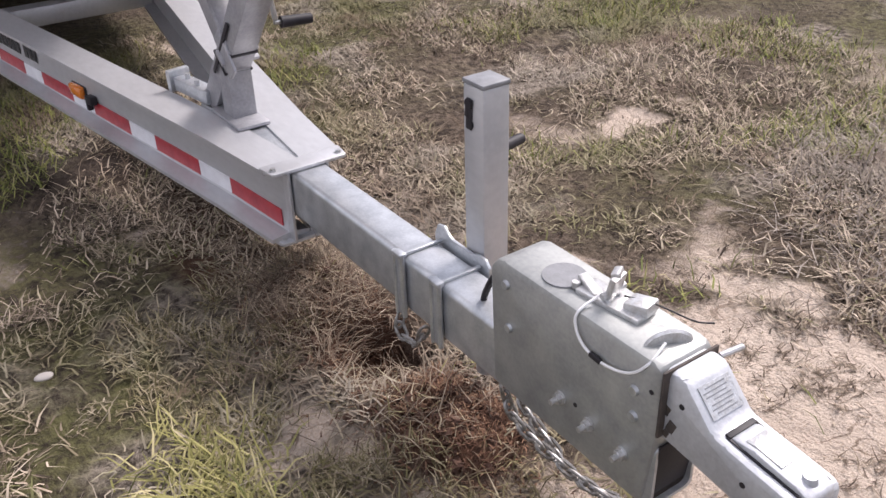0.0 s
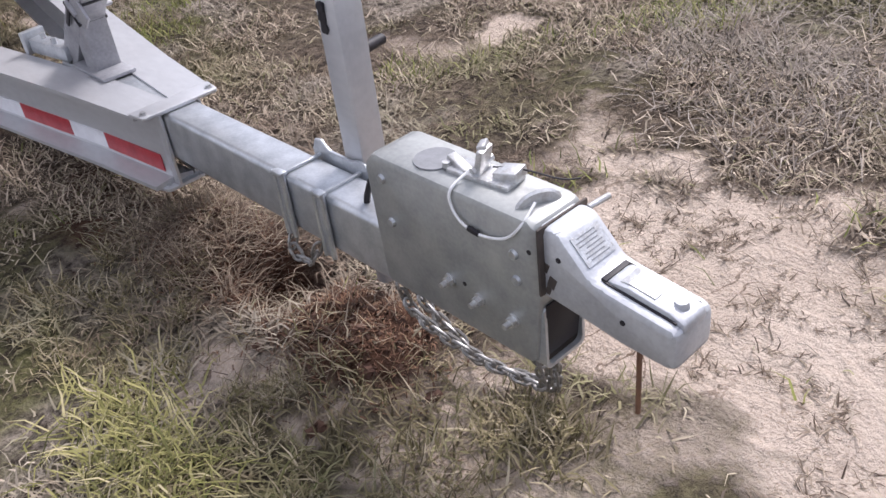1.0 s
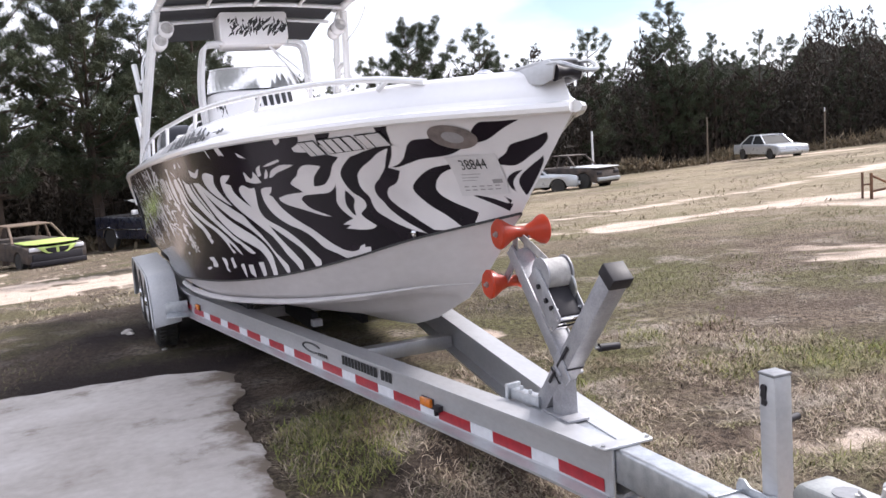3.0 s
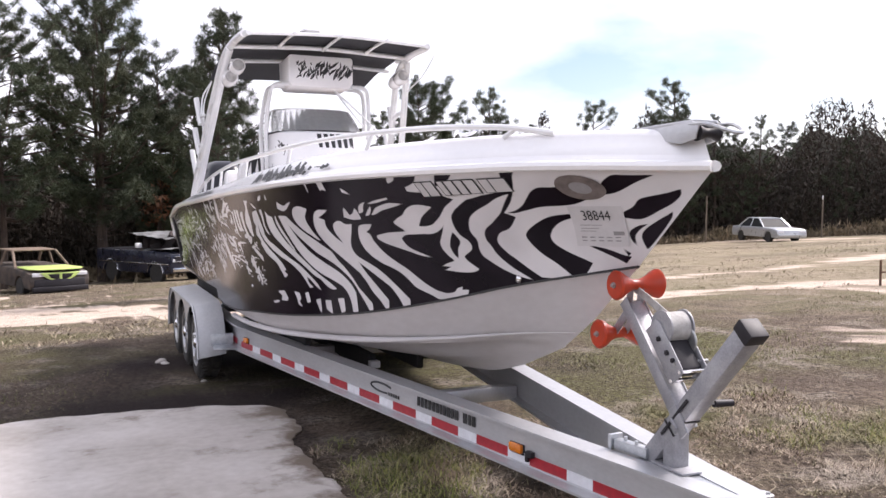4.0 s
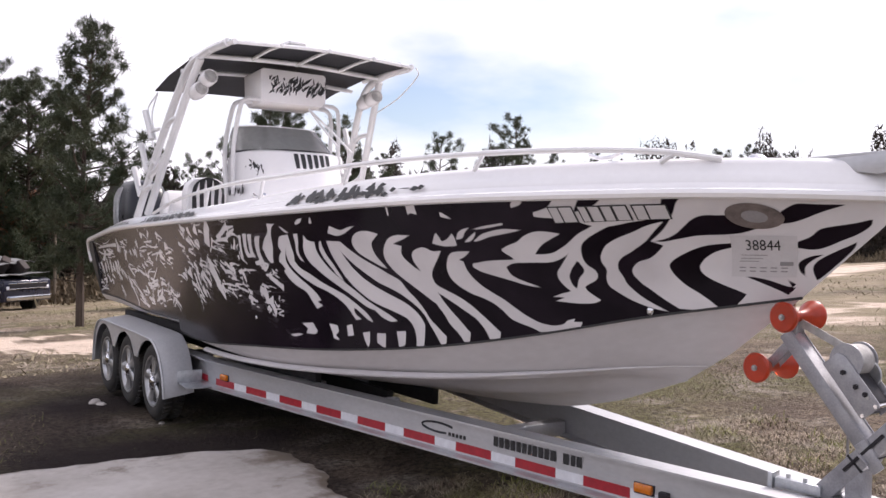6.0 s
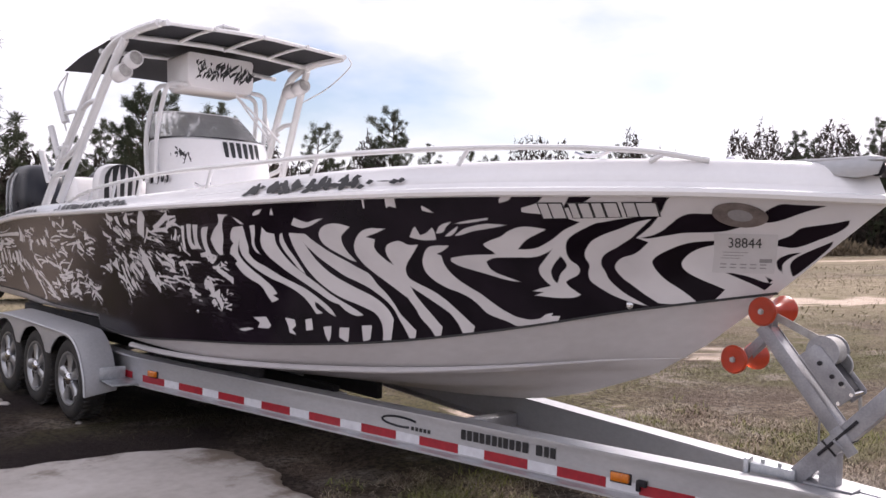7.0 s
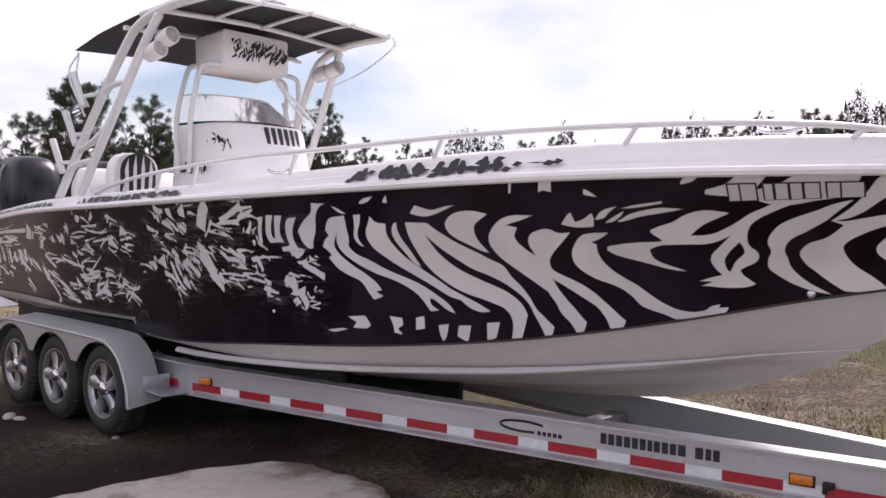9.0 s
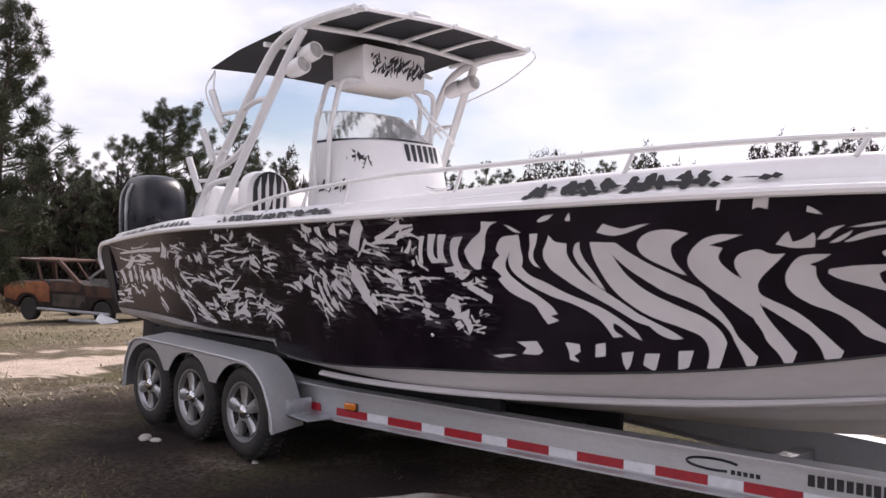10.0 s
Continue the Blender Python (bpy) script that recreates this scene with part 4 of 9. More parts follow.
# cross members, bunks and posts
for x, w in ((-2.35, 0.44), (-4.4, 0.76), (-5.9, 0.85), (-7.7, 0.85)):
    bm = BM()
    box(bm, (x, 0, BOT + 0.05), (0.10, 2 * w, 0.09), (0, 0, 0), 0.004)
    part("cross_member", bm, ALU, trailer)
for sy in (-1, 1):
    bm = BM()
    box(bm, (-5.95, 0.62 * sy, 0.605), (4.5, 0.05, 0.13), (0, 0.75, 0), 0.006)
    part("bunk_board", bm, CARPET, trailer, "black carpeted bunk board")
    for x in (-7.7, -5.9, -4.8):
        bm = BM()
        box(bm, (x, 0.60 * sy, 0.52), (0.06, 0.03, 0.18), (0, 0, 0), 0.003)
        part("bunk_post", bm, GALV, trailer)
    bm = BM()
    box(bm, (-6.48, 0.88 * sy, 0.735), (2.28, 0.05, 0.10), (0, -0.8, 0), 0.006)
    part("side_bunk", bm, CARPET, trailer, "black carpeted side bunk above the fender")
    bm = BM()
    box(bm, (-5.82, 0.195 * sy, 0.455), (4.8, 0.05, 0.135), (0, 0, 0), 0.006)
    part("inner_bunk", bm, CARPET, trailer, "black carpeted inner bunk")
bm = BM()
box(bm, (-3.385, -0.195, 0.455), (0.07, 0.075, 0.05), (0, 0, 0), 0.004)
part("bunk_bracket", bm, WHITE_TAPE, trailer)

# axles, wheels and fenders
HUBS = (-5.66, -6.41, -7.135)
WHEEL_Y, TYRE_R = 1.10, 0.334


def build_wheel():
    wheel = thing("wheel")
    bm = BM()
    prof = [(-0.09, 0.205), (-0.100, 0.226), (-0.106, 0.255), (-0.100, 0.292), (-0.082, 0.312), (-0.048, 0.320), (0.048, 0.320), (0.082, 0.312), (0.100, 0.292), (0.106, 0.255), (0.100, 0.226), (0.09, 0.205)]
    lathe(bm, prof, (0, 0, 0), (0, -1, 0), 40, cap=False)
    for i in range(44):
        a = 2 * math.pi * i / 44
        for s in (-1, 1):
            box(bm, (0.3155 * math.cos(a), 0.048 * s, 0.3155 * math.sin(a)), (0.012, 0.064, 0.036), (0, -math.degrees(a) + 90, 12 * s))
    part("tyre", bm, RUBBER, wheel, "black tyre")
    bm = BM()
    lathe(bm, [(0.092, 0.216), (0.101, 0.216), (0.099, 0.203), (0.06, 0.190), (-0.06, 0.186), (-0.085, 0.198), (-0.09, 0.198), (-0.085, 0.176), (0.03, 0.176), (0.066, 0.184), (0.092, 0.206), (0.092, 0.216)], (0, 0, 0), (0, -1, 0), 36, cap=False)
    rim = part("rim", bm, ALLOY, wheel, "silver five-spoke alloy rim")
    # Sleeve added in a dark colour to stand for shade behind the spokes.
    bm = BM()
    lathe(bm, [(0.072, 0.181), (0.03, 0.172), (-0.075, 0.170), (-0.078, 0.0)], (0, 0, 0), (0, -1, 0), 30, cap=False)
    part("rim_shade", bm, SOOT_AND_SHADE, rim, "inside of the rim, darkened in place of shade")
    for i in range(5):
        bm = BM()
        a = 2 * math.pi * i / 5 + 0.3
        m = Matrix.Rotation(a, 4, "Y")
        rings = []
        for r, w, d, th in ((0.035, 0.030, 0.082, 0.03), (0.075, 0.034, 0.082, 0.03), (0.12, 0.043, 0.078, 0.03), (0.155, 0.049, 0.078, 0.03), (0.188, 0.040, 0.088, 0.03)):
            rings.append([m @ Vector(p) for p in ((-w, -d + th, r), (w, -d + th, r), (w, -d, r), (w * 0.6, -d - 0.012, r), (-w * 0.6, -d - 0.012, r), (-w, -d, r))])
        loft(bm, rings)
        bmesh.ops.recalc_face_normals(bm, faces=bm.faces)
        part("spoke", bm, ALLOY, rim)
    bm = BM()
    lathe(bm, [(-0.02, 0.17), (-0.01, 0.17), (-0.005, 0.06), (0.0, 0.05)], (0, 0, 0), (0, -1, 0), 24)
    part("brake_disc", bm, SOOT_AND_SHADE, rim)
    bm = BM()
    lathe(bm, [(0.06, 0.052), (0.10, 0.050), (0.112, 0.040), (0.118, 0.022), (0.120, 0.0)], (0, 0, 0), (0, -1, 0), 20)
    part("hub_cap", bm, CHROME, rim)
    for i in range(6):
        bm = BM()
        a = 2 * math.pi * i / 6
        cyl(bm, (0.066 * math.cos(a), -0.08, 0.066 * math.sin(a)), (0.066 * math.cos(a), -0.104, 0.066 * math.sin(a)), 0.009, n=6)
        part("lug_nut", bm, CHROME, rim)
    return wheel


wheel0 = build_wheel()
first_wheel = True
for sy in (-1, 1):
    for x in HUBS:
        m = pose(x, WHEEL_Y * sy, TYRE_R, 0, 17 * x, 0 if sy < 0 else 180)
        if first_wheel:
            w, first_wheel = wheel0, False
            w.matrix_basis = m
        else:
            w = copy_thing(wheel0, m)
        w.parent, w.matrix_parent_inverse = trailer, WORLD[trailer].inverted()
for x in HUBS:
    bm = BM()
    box(bm, (x, 0, TYRE_R), (0.06, 2.0, 0.06), (0, 0, 0), 0.004)
    part("axle", bm, GALV, trailer)


def build_fender(sy):
    y_out, y_in = 1.232, 0.985
    top = [(-7.545, 0.28), (-7.535, 0.42), (-7.50, 0.54), (-7.42, 0.655), (-7.30, 0.71), (-7.1, 0.724), (-6.4, 0.720), (-5.66, 0.708), (-5.50, 0.680), (-5.36, 0.59), (-5.26, 0.43), (-5.22, 0.265)]
    low = []
    R = 0.352
    for hx in HUBS[::-1]:
        for a in np.linspace(156, 24, 15):
            low.append((hx + R * math.cos(radians(a)), 0.375 + R * 0.87 * math.sin(radians(a))))
    outline = smooth_line([Vector((x, z, 0)) for x, z in top], 4)
    bm = BM()
    shape = [(p.x, p.y) for p in outline]
    skirt = shape + [(-5.262, 0.265), (-5.285, 0.40)] + low[::-1] + [(-7.495, 0.42), (-7.505, 0.28)]
    verts = [bm.verts.new((x, -y_out * -sy, z)) for x, z in skirt]
    face = bm.faces.new(verts)
    bmesh.ops.triangulate(bm, faces=[face])
    geo = bmesh.ops.extrude_face_region(bm, geom=bm.faces[:])
    bmesh.ops.translate(bm, verts=[v for v in geo["geom"] if isinstance(v, bmesh.types.BMVert)], vec=(0, -0.006 * sy, 0))
    bmesh.ops.recalc_face_normals(bm, faces=bm.faces)
    fen = part("fender", bm, ALU, trailer, "scalloped silver fender over three wheels", sharp=25)
    bm = BM()
    rings = [[(x, sy * y, z + dz) for y, dz in ((y_in, 0.024), (y_in, 0.030), (y_out - 0.02, 0.004), (y_out + 0.003, -0.006), (y_out + 0.003, -0.014), (y_out - 0.02, -0.008))] for x, z in shape]
    loft(bm, rings)
    bmesh.ops.recalc_face_normals(bm, faces=bm.faces)
    part("fender_top", bm, ALU, fen)
    bm = BM()
    sweep(bm, [(x, sy * (y_out + 0.004), z - 0.008) for x, z in shape], 0.011, 8)
    part("fender_rim", bm, ALU, fen, "rolled bright rim")
    bm = BM()
    box(bm, (-5.10, sy * 1.02, 0.372), (0.30, 0.20, 0.012), (0, 0, sy * 6), 0.002)
    box(bm, (-5.23, sy * 1.02, 0.42), (0.012, 0.20, 0.11), (0, 0, sy * 6), 0.002)
    part("fender_bracket", bm, GALV, fen)


for sy in (-1, 1):
    build_fender(sy)
# ---- boat ----
boat = thing("boat", (-4.5, 0, 0.5), "white centre-console boat wrapped in black and white zebra stripes", "boat")
STERN = -8.25
# lines of the hull: x, half breadth, height, from stern to stem
RUB = ([-8.25, -7, -5.5, -4, -3, -2.2, -1.5, -1.0, -0.6, -0.3, -0.05, 0.10], [1.10, 1.185, 1.21, 1.205, 1.16, 1.085, 0.905, 0.695, 0.465, 0.275, 0.105, 0.0], [1.49, 1.60, 1.662, 1.718, 1.755, 1.785, 1.808, 1.818, 1.825, 1.822, 1.815, 1.812])
BOOT = ([-8.25, -7.4, -6.6, -5.9, -5.2, -4, -3, -2.2, -1.5, -1.0, -0.6, -0.37], [0.99, 1.0, 1.005, 1.003, 0.995, 0.955, 0.835, 0.650, 0.435, 0.262, 0.098, 0.0], [0.905, 0.90, 0.86, 0.805, 0.745, 0.818, 0.905, 1.010, 1.150, 1.270, 1.352, 1.398])
MID = ([-8.25, -7.4, -6.6, -5.9, -5.2, -4, -3, -2.2, -1.6, -1.1, -0.72], [0.97, 0.975, 0.975, 0.97, 0.96, 0.905, 0.765, 0.56, 0.36, 0.165, 0.0], [0.87, 0.865, 0.822, 0.775, 0.727, 0.745, 0.815, 0.895, 0.985, 1.07, 1.115])
CHINE = ([-8.25, -7.4, -6.6, -5.9, -5.2, -4, -3, -2.2, -1.6, -1.3, -0.97], [0.94, 0.945, 0.945, 0.94, 0.93, 0.85, 0.675, 0.47, 0.285, 0.155, 0.0], [0.835, 0.83, 0.785, 0.75, 0.71, 0.69, 0.737, 0.808, 0.895, 0.945, 0.955])
KEEL = ([-8.25, -5.6, -5.35, -3, -2.2, -1.75, -1.42], [0.0, 0.0, 0.0, 0.0, 0.0, 0.0, 0.0], [0.53, 0.53, 0.50, 0.575, 0.632, 0.69, 0.775])
DECK_UP = ([-8.25, -6, -4.1, -3, -1.6, -0.7, 0.1], [0.09, 0.10, 0.112, 0.138, 0.155, 0.158, 0.150])


def along(line, u):
    xs = line[0]
    x = STERN + (xs[-1] - STERN) * np.asarray(u, float)
    return np.stack([x, hermite(xs, line[1], x), hermite(xs, line[2], x)], -1)


def deck_edge(u):
    """The upper edge of the coaming above the rub rail."""
    x = STERN + (0.03 - STERN) * np.asarray(u, float)
    y = np.maximum(0, hermite(RUB[0], RUB[1], np.minimum(x + 0.03, 0.1)) - 0.085)
    y = y * np.clip((0.03 - x) / 0.15, 0, 1) ** 0.4
    return np.stack([x, y, hermite(RUB[0], RUB[2], x) + hermite(*DECK_UP, x)], -1)


def strip(name, rows, mats, both=True):
    """Skin between rows of points on one side, and its mirror."""
    rows = np.array(rows)
    r, n, _ = rows.shape
    idx = np.arange(r * n).reshape(r, n)
    q = np.stack([idx[:-1, :-1], idx[:-1, 1:], idx[1:, 1:], idx[1:, :-1]], -1).reshape(-1, 4)
    v = rows.reshape(-1, 3)
    star = v * (1, -1, 1)
    if not both:
        return raw(name, star, q, mats, 40)
    return raw(name, np.concatenate([star, v]), np.concatenate([q, q[:, ::-1] + len(v)]), mats, 40)


def between(a, b, k, bow=0.0, u=None, belly=0.0):
    out = []
    for t in np.linspace(0, 1, k):
        p = a + (b - a) * t
        shape = np.sin(np.pi * t)
        p = p.copy()
        p[:, 1] = np.maximum(p[:, 1] - shape * (bow * np.clip((u - 0.62) / 0.2, 0, 1) * np.clip((1 - u) / 0.06, 0, 1) - belly * np.clip((0.85 - u) / 0.2, 0, 1)), 0)
        out.append(p)
    return out


U = np.concatenate([np.linspace(0, 0.52, 560, endpoint=False), np.linspace(0.52, 1, 460)])
UC = np.linspace(0, 1, 160)


def wrap_material():
    m = bpy.data.materials.new("zebra_wrap")
    m.use_nodes = True
    n, l = m.node_tree.nodes, m.node_tree.links
    b = n["Principled BSDF"]
    b.inputs["Roughness"].default_value = 0.16
    b.inputs["Specular IOR Level"].default_value = 0.15
    b.inputs["Coat Roughness"].default_value = 0.12

    def math_node(op, a, c, clamp=False):
        x = n.new("ShaderNodeMath")
        x.operation, x.use_clamp = op, clamp
        for i, v in enumerate((a, c)):
            if isinstance(v, (int, float)):
                x.inputs[i].default_value = v
            else:
                l.new(v, x.inputs[i])
        return x.outputs[0]

    def spread(sock, lo, hi, to=(0, 1)):
        r = n.new("ShaderNodeMapRange")
        r.inputs["From Min"].default_value, r.inputs["From Max"].default_value = lo, hi
        r.inputs["To Min"].default_value, r.inputs["To Max"].default_value = to
        l.new(sock, r.inputs["Value"])
        return r.outputs[0]

    at = n.new("ShaderNodeAttribute")
    at.attribute_name = "stripe"
    co = n.new("ShaderNodeTexCoord")
    warp = n.new("ShaderNodeTexNoise")
    warp.inputs["Scale"].default_value, warp.inputs["Detail"].default_value = 7.0, 3.0
    l.new(co.outputs["Object"], warp.inputs["Vector"])
    edge = math_node("ADD", at.outputs["Fac"], spread(warp.outputs["Fac"], 0.3, 0.7, (-0.0022, 0.0022)))
    white = spread(edge, -0.0025, 0.0025)
    tone = n.new("ShaderNodeTexNoise")
    tone.inputs["Scale"].default_value, tone.inputs["Detail"].default_value = 3.0, 5.0
    l.new(co.outputs["Object"], tone.inputs["Vector"])
    dark, light = n.new("ShaderNodeMix"), n.new("ShaderNodeMix")
    for x, a, c in ((dark, (0.007, 0.0045, 0.008), (0.018, 0.012, 0.019)), (light, (0.72, 0.70, 0.72), (0.60, 0.58, 0.60))):
        x.data_type = "RGBA"
        x.inputs["A"].default_value, x.inputs["B"].default_value = (*a, 1), (*c, 1)
        l.new(spread(tone.outputs["Fac"], 0.4, 0.72), x.inputs["Factor"])
    mix = n.new("ShaderNodeMix")
    mix.data_type = "RGBA"
    l.new(white, mix.inputs["Factor"])
    l.new(dark.outputs["Result"], mix.inputs["A"])
    l.new(light.outputs["Result"], mix.inputs["B"])
    # grey brushed wisps printed round the torn shards of the after half
    streak = n.new("ShaderNodeTexNoise")
    streak.inputs["Scale"].default_value, streak.inputs["Detail"].default_value, streak.inputs["Distortion"].default_value = 9.0, 4.0, 1.2
    place = n.new("ShaderNodeMapping")
    place.inputs["Rotation"].default_value = (0, 0.35, 0)
    place.inputs["Scale"].default_value = (0.55, 1.0, 3.2)
    l.new(co.outputs["Object"], place.inputs["Vector"])
    l.new(place.outputs[0], streak.inputs["Vector"])
    sep = n.new("ShaderNodeSeparateXYZ")
    l.new(co.outputs["Object"], sep.inputs[0])
    near = spread(at.outputs["Fac"], -0.075, -0.005)
    wisp = math_node("MULTIPLY", spread(streak.outputs["Fac"], 0.5, 0.66), near)
    wisp = math_node("MULTIPLY", wisp, spread(sep.outputs["X"], WISP_FORE, WISP_AFT, (0, 0.17)))
    brushed = n.new("ShaderNodeMix")
    brushed.data_type = "RGBA"
    brushed.inputs["B"].default_value = (0.5, 0.47, 0.5, 1)
    l.new(wisp, brushed.inputs["Factor"])
    l.new(mix.outputs["Result"], brushed.inputs["A"])
    l.new(brushed.outputs["Result"], b.inputs["Base Color"])
    return m


WISP_FORE, WISP_AFT = -3.2, -4.2
WRAP = wrap_material()


def rounded(pts):
    """An outline with its blunt corners cut round and its sharp tips kept."""
    p = [np.array((a, b * 0.85)) for a, b in pts]
    for _ in range(2):
        out = []
        for i, q in enumerate(p):
            a, b = p[i - 1] - q, p[(i + 1) % len(p)] - q
            sharp = a @ b > -0.5 * np.linalg.norm(a) * np.linalg.norm(b)
            out += [q] if sharp else [q + 0.22 * a, q + 0.22 * b]
        p = out
    return np.array(p)


def patch(x, v, pts, s):
    """Raises the signed distance s, in metres, to that inside a painted outline."""
    p = rounded(pts)
    c = (x[70] > p[:, 0].min() - 0.12) & (x[70] < p[:, 0].max() + 0.12)
    px, py = x[:, c], v[:, c] * 0.85
    near, inside = np.full(px.shape, 9.0), np.zeros(px.shape, bool)
    for a, b in zip(p, np.roll(p, -1, 0)):
        d = b - a
        t = np.clip(((px - a[0]) * d[0] + (py - a[1]) * d[1]) / (d @ d + 1e-12), 0, 1)
        near = np.minimum(near, np.hypot(px - a[0] - t * d[0], py - a[1] - t * d[1]))
        if a[1] != b[1]:
            inside ^= ((a[1] > py) != (b[1] > py)) & (px < a[0] + (py - a[1]) * d[0] / (b[1] - a[1]))
    s[:, c] = np.maximum(s[:, c], np.where(inside, near, -near))


# outlines of the pale and the dark shapes of the wrap: x, height from 0 at the boot line to 1 at the rub rail
PALE_a = [
    [(-3.879, 0.869), (-3.84, 0.867), (-3.887, 0.782), (-3.901, 0.691), (-3.929, 0.706), (-3.915, 0.783)],
    [(-3.809, 0.877), (-3.749, 0.875), (-3.781, 0.817), (-3.802, 0.761), (-3.794, 0.727), (-3.735, 0.699), (-3.832, 0.697), (-3.854, 0.743), (-3.833, 0.818)],
    [(-3.736, 0.871), (-3.672, 0.869), (-3.717, 0.796), (-3.729, 0.74), (-3.709, 0.695), (-3.775, 0.703), (-3.775, 0.76)],
    [(-3.639, 0.85), (-3.553, 0.854), (-3.605, 0.793), (-3.628, 0.73), (-3.615, 0.681), (-3.593, 0.632), (-3.636, 0.625), (-3.672, 0.701), (-3.673, 0.776)],
    [(-3.401, 0.936), (-3.288, 0.931), (-3.347, 0.912), (-3.392, 0.86), (-3.418, 0.77), (-3.465, 0.697), (-3.476, 0.653), (-3.517, 0.65), (-3.554, 0.699), (-3.568, 0.766), (-3.509, 0.827), (-3.415, 0.879)],
]
PALE_b = [
    [(-3.283, 0.845), (-3.177, 0.849), (-3.178, 0.799), (-3.234, 0.783), (-3.278, 0.73), (-3.313, 0.668), (-3.291, 0.612), (-3.217, 0.544), (-3.131, 0.479), (-3.073, 0.422), (-3.046, 0.372), (-3.097, 0.365), (-3.045, 0.334), (-3.116, 0.312), (-3.144, 0.362), (-3.173, 0.438), (-3.262, 0.477), (-3.328, 0.523), (-3.373, 0.591), (-3.344, 0.606), (-3.37, 0.64), (-3.4, 0.659), (-3.375, 0.703), (-3.327, 0.731), (-3.346, 0.768), (-3.321, 0.811)],
]
PALE_c = [
    [(-3.253, 0.758), (-3.178, 0.845), (-3.185, 0.77), (-3.182, 0.702), (-3.201, 0.662), (-3.166, 0.61), (-3.083, 0.567), (-2.999, 0.514), (-2.894, 0.462), (-2.792, 0.407), (-2.702, 0.332), (-2.641, 0.258), (-2.619, 0.202), (-2.661, 0.227), (-2.713, 0.287), (-2.75, 0.315), (-2.755, 0.269), (-2.712, 0.229), (-2.765, 0.223), (-2.794, 0.289), (-2.829, 0.348), (-2.89, 0.402), (-2.978, 0.446), (-3.069, 0.485), (-3.157, 0.535), (-3.234, 0.593), (-3.279, 0.649), (-3.284, 0.7)],
    [(-3.106, 0.85), (-3.059, 0.852), (-3.082, 0.796), (-3.116, 0.743), (-3.119, 0.696), (-3.086, 0.648), (-3.133, 0.668), (-3.15, 0.719), (-3.12, 0.779)],
]
PALE_d = [
    [(-2.994, 0.842), (-2.973, 0.799), (-2.902, 0.79), (-2.919, 0.737), (-2.905, 0.683), (-2.873, 0.624), (-2.818, 0.556), (-2.739, 0.487), (-2.652, 0.41), (-2.586, 0.336), (-2.545, 0.281), (-2.615, 0.31), (-2.662, 0.342), (-2.722, 0.397), (-2.814, 0.468), (-2.904, 0.53), (-2.974, 0.587), (-3.036, 0.647), (-3.062, 0.706), (-3.049, 0.759), (-3.015, 0.801)],
    [(-2.64, 0.387), (-2.563, 0.327), (-2.474, 0.266), (-2.421, 0.208), (-2.472, 0.199), (-2.531, 0.234), (-2.576, 0.297)],
    [(-2.857, 0.788), (-2.826, 0.797), (-2.837, 0.752), (-2.826, 0.691), (-2.794, 0.625), (-2.762, 0.54), (-2.752, 0.51), (-2.792, 0.541), (-2.836, 0.615), (-2.873, 0.682), (-2.883, 0.736)],
]
PALE_e = [
    [(-2.773, 0.792), (-2.637, 0.782), (-2.679, 0.732), (-2.662, 0.674), (-2.626, 0.594), (-2.56, 0.518), (-2.478, 0.448), (-2.393, 0.395), (-2.311, 0.341), (-2.253, 0.272), (-2.227, 0.182), (-2.226, 0.089), (-2.241, -0.008), (-2.345, -0.01), (-2.326, 0.058), (-2.312, 0.129), (-2.32, 0.19), (-2.35, 0.235), (-2.421, 0.278), (-2.511, 0.321), (-2.6, 0.382), (-2.676, 0.456), (-2.733, 0.546), (-2.761, 0.635), (-2.779, 0.714)],
]
PALE_f = [
    [(-2.637, 0.782), (-2.585, 0.728), (-2.497, 0.653), (-2.408, 0.596), (-2.335, 0.538), (-2.282, 0.502), (-2.262, 0.433), (-2.226, 0.366), (-2.195, 0.287), (-2.181, 0.21), (-2.144, 0.142), (-2.105, 0.066), (-2.063, 0.001), (-2.162, 0.003), (-2.179, 0.096), (-2.197, 0.171), (-2.204, 0.232), (-2.239, 0.309), (-2.305, 0.387), (-2.379, 0.447), (-2.464, 0.496), (-2.536, 0.561), (-2.611, 0.636), (-2.679, 0.732)],
    [(-2.533, 0.775), (-2.487, 0.821), (-2.419, 0.845), (-2.341, 0.845), (-2.275, 0.819), (-2.318, 0.793), (-2.366, 0.761), (-2.381, 0.716), (-2.373, 0.662), (-2.351, 0.615), (-2.327, 0.578), (-2.379, 0.602), (-2.438, 0.644), (-2.502, 0.689), (-2.531, 0.726)],
]
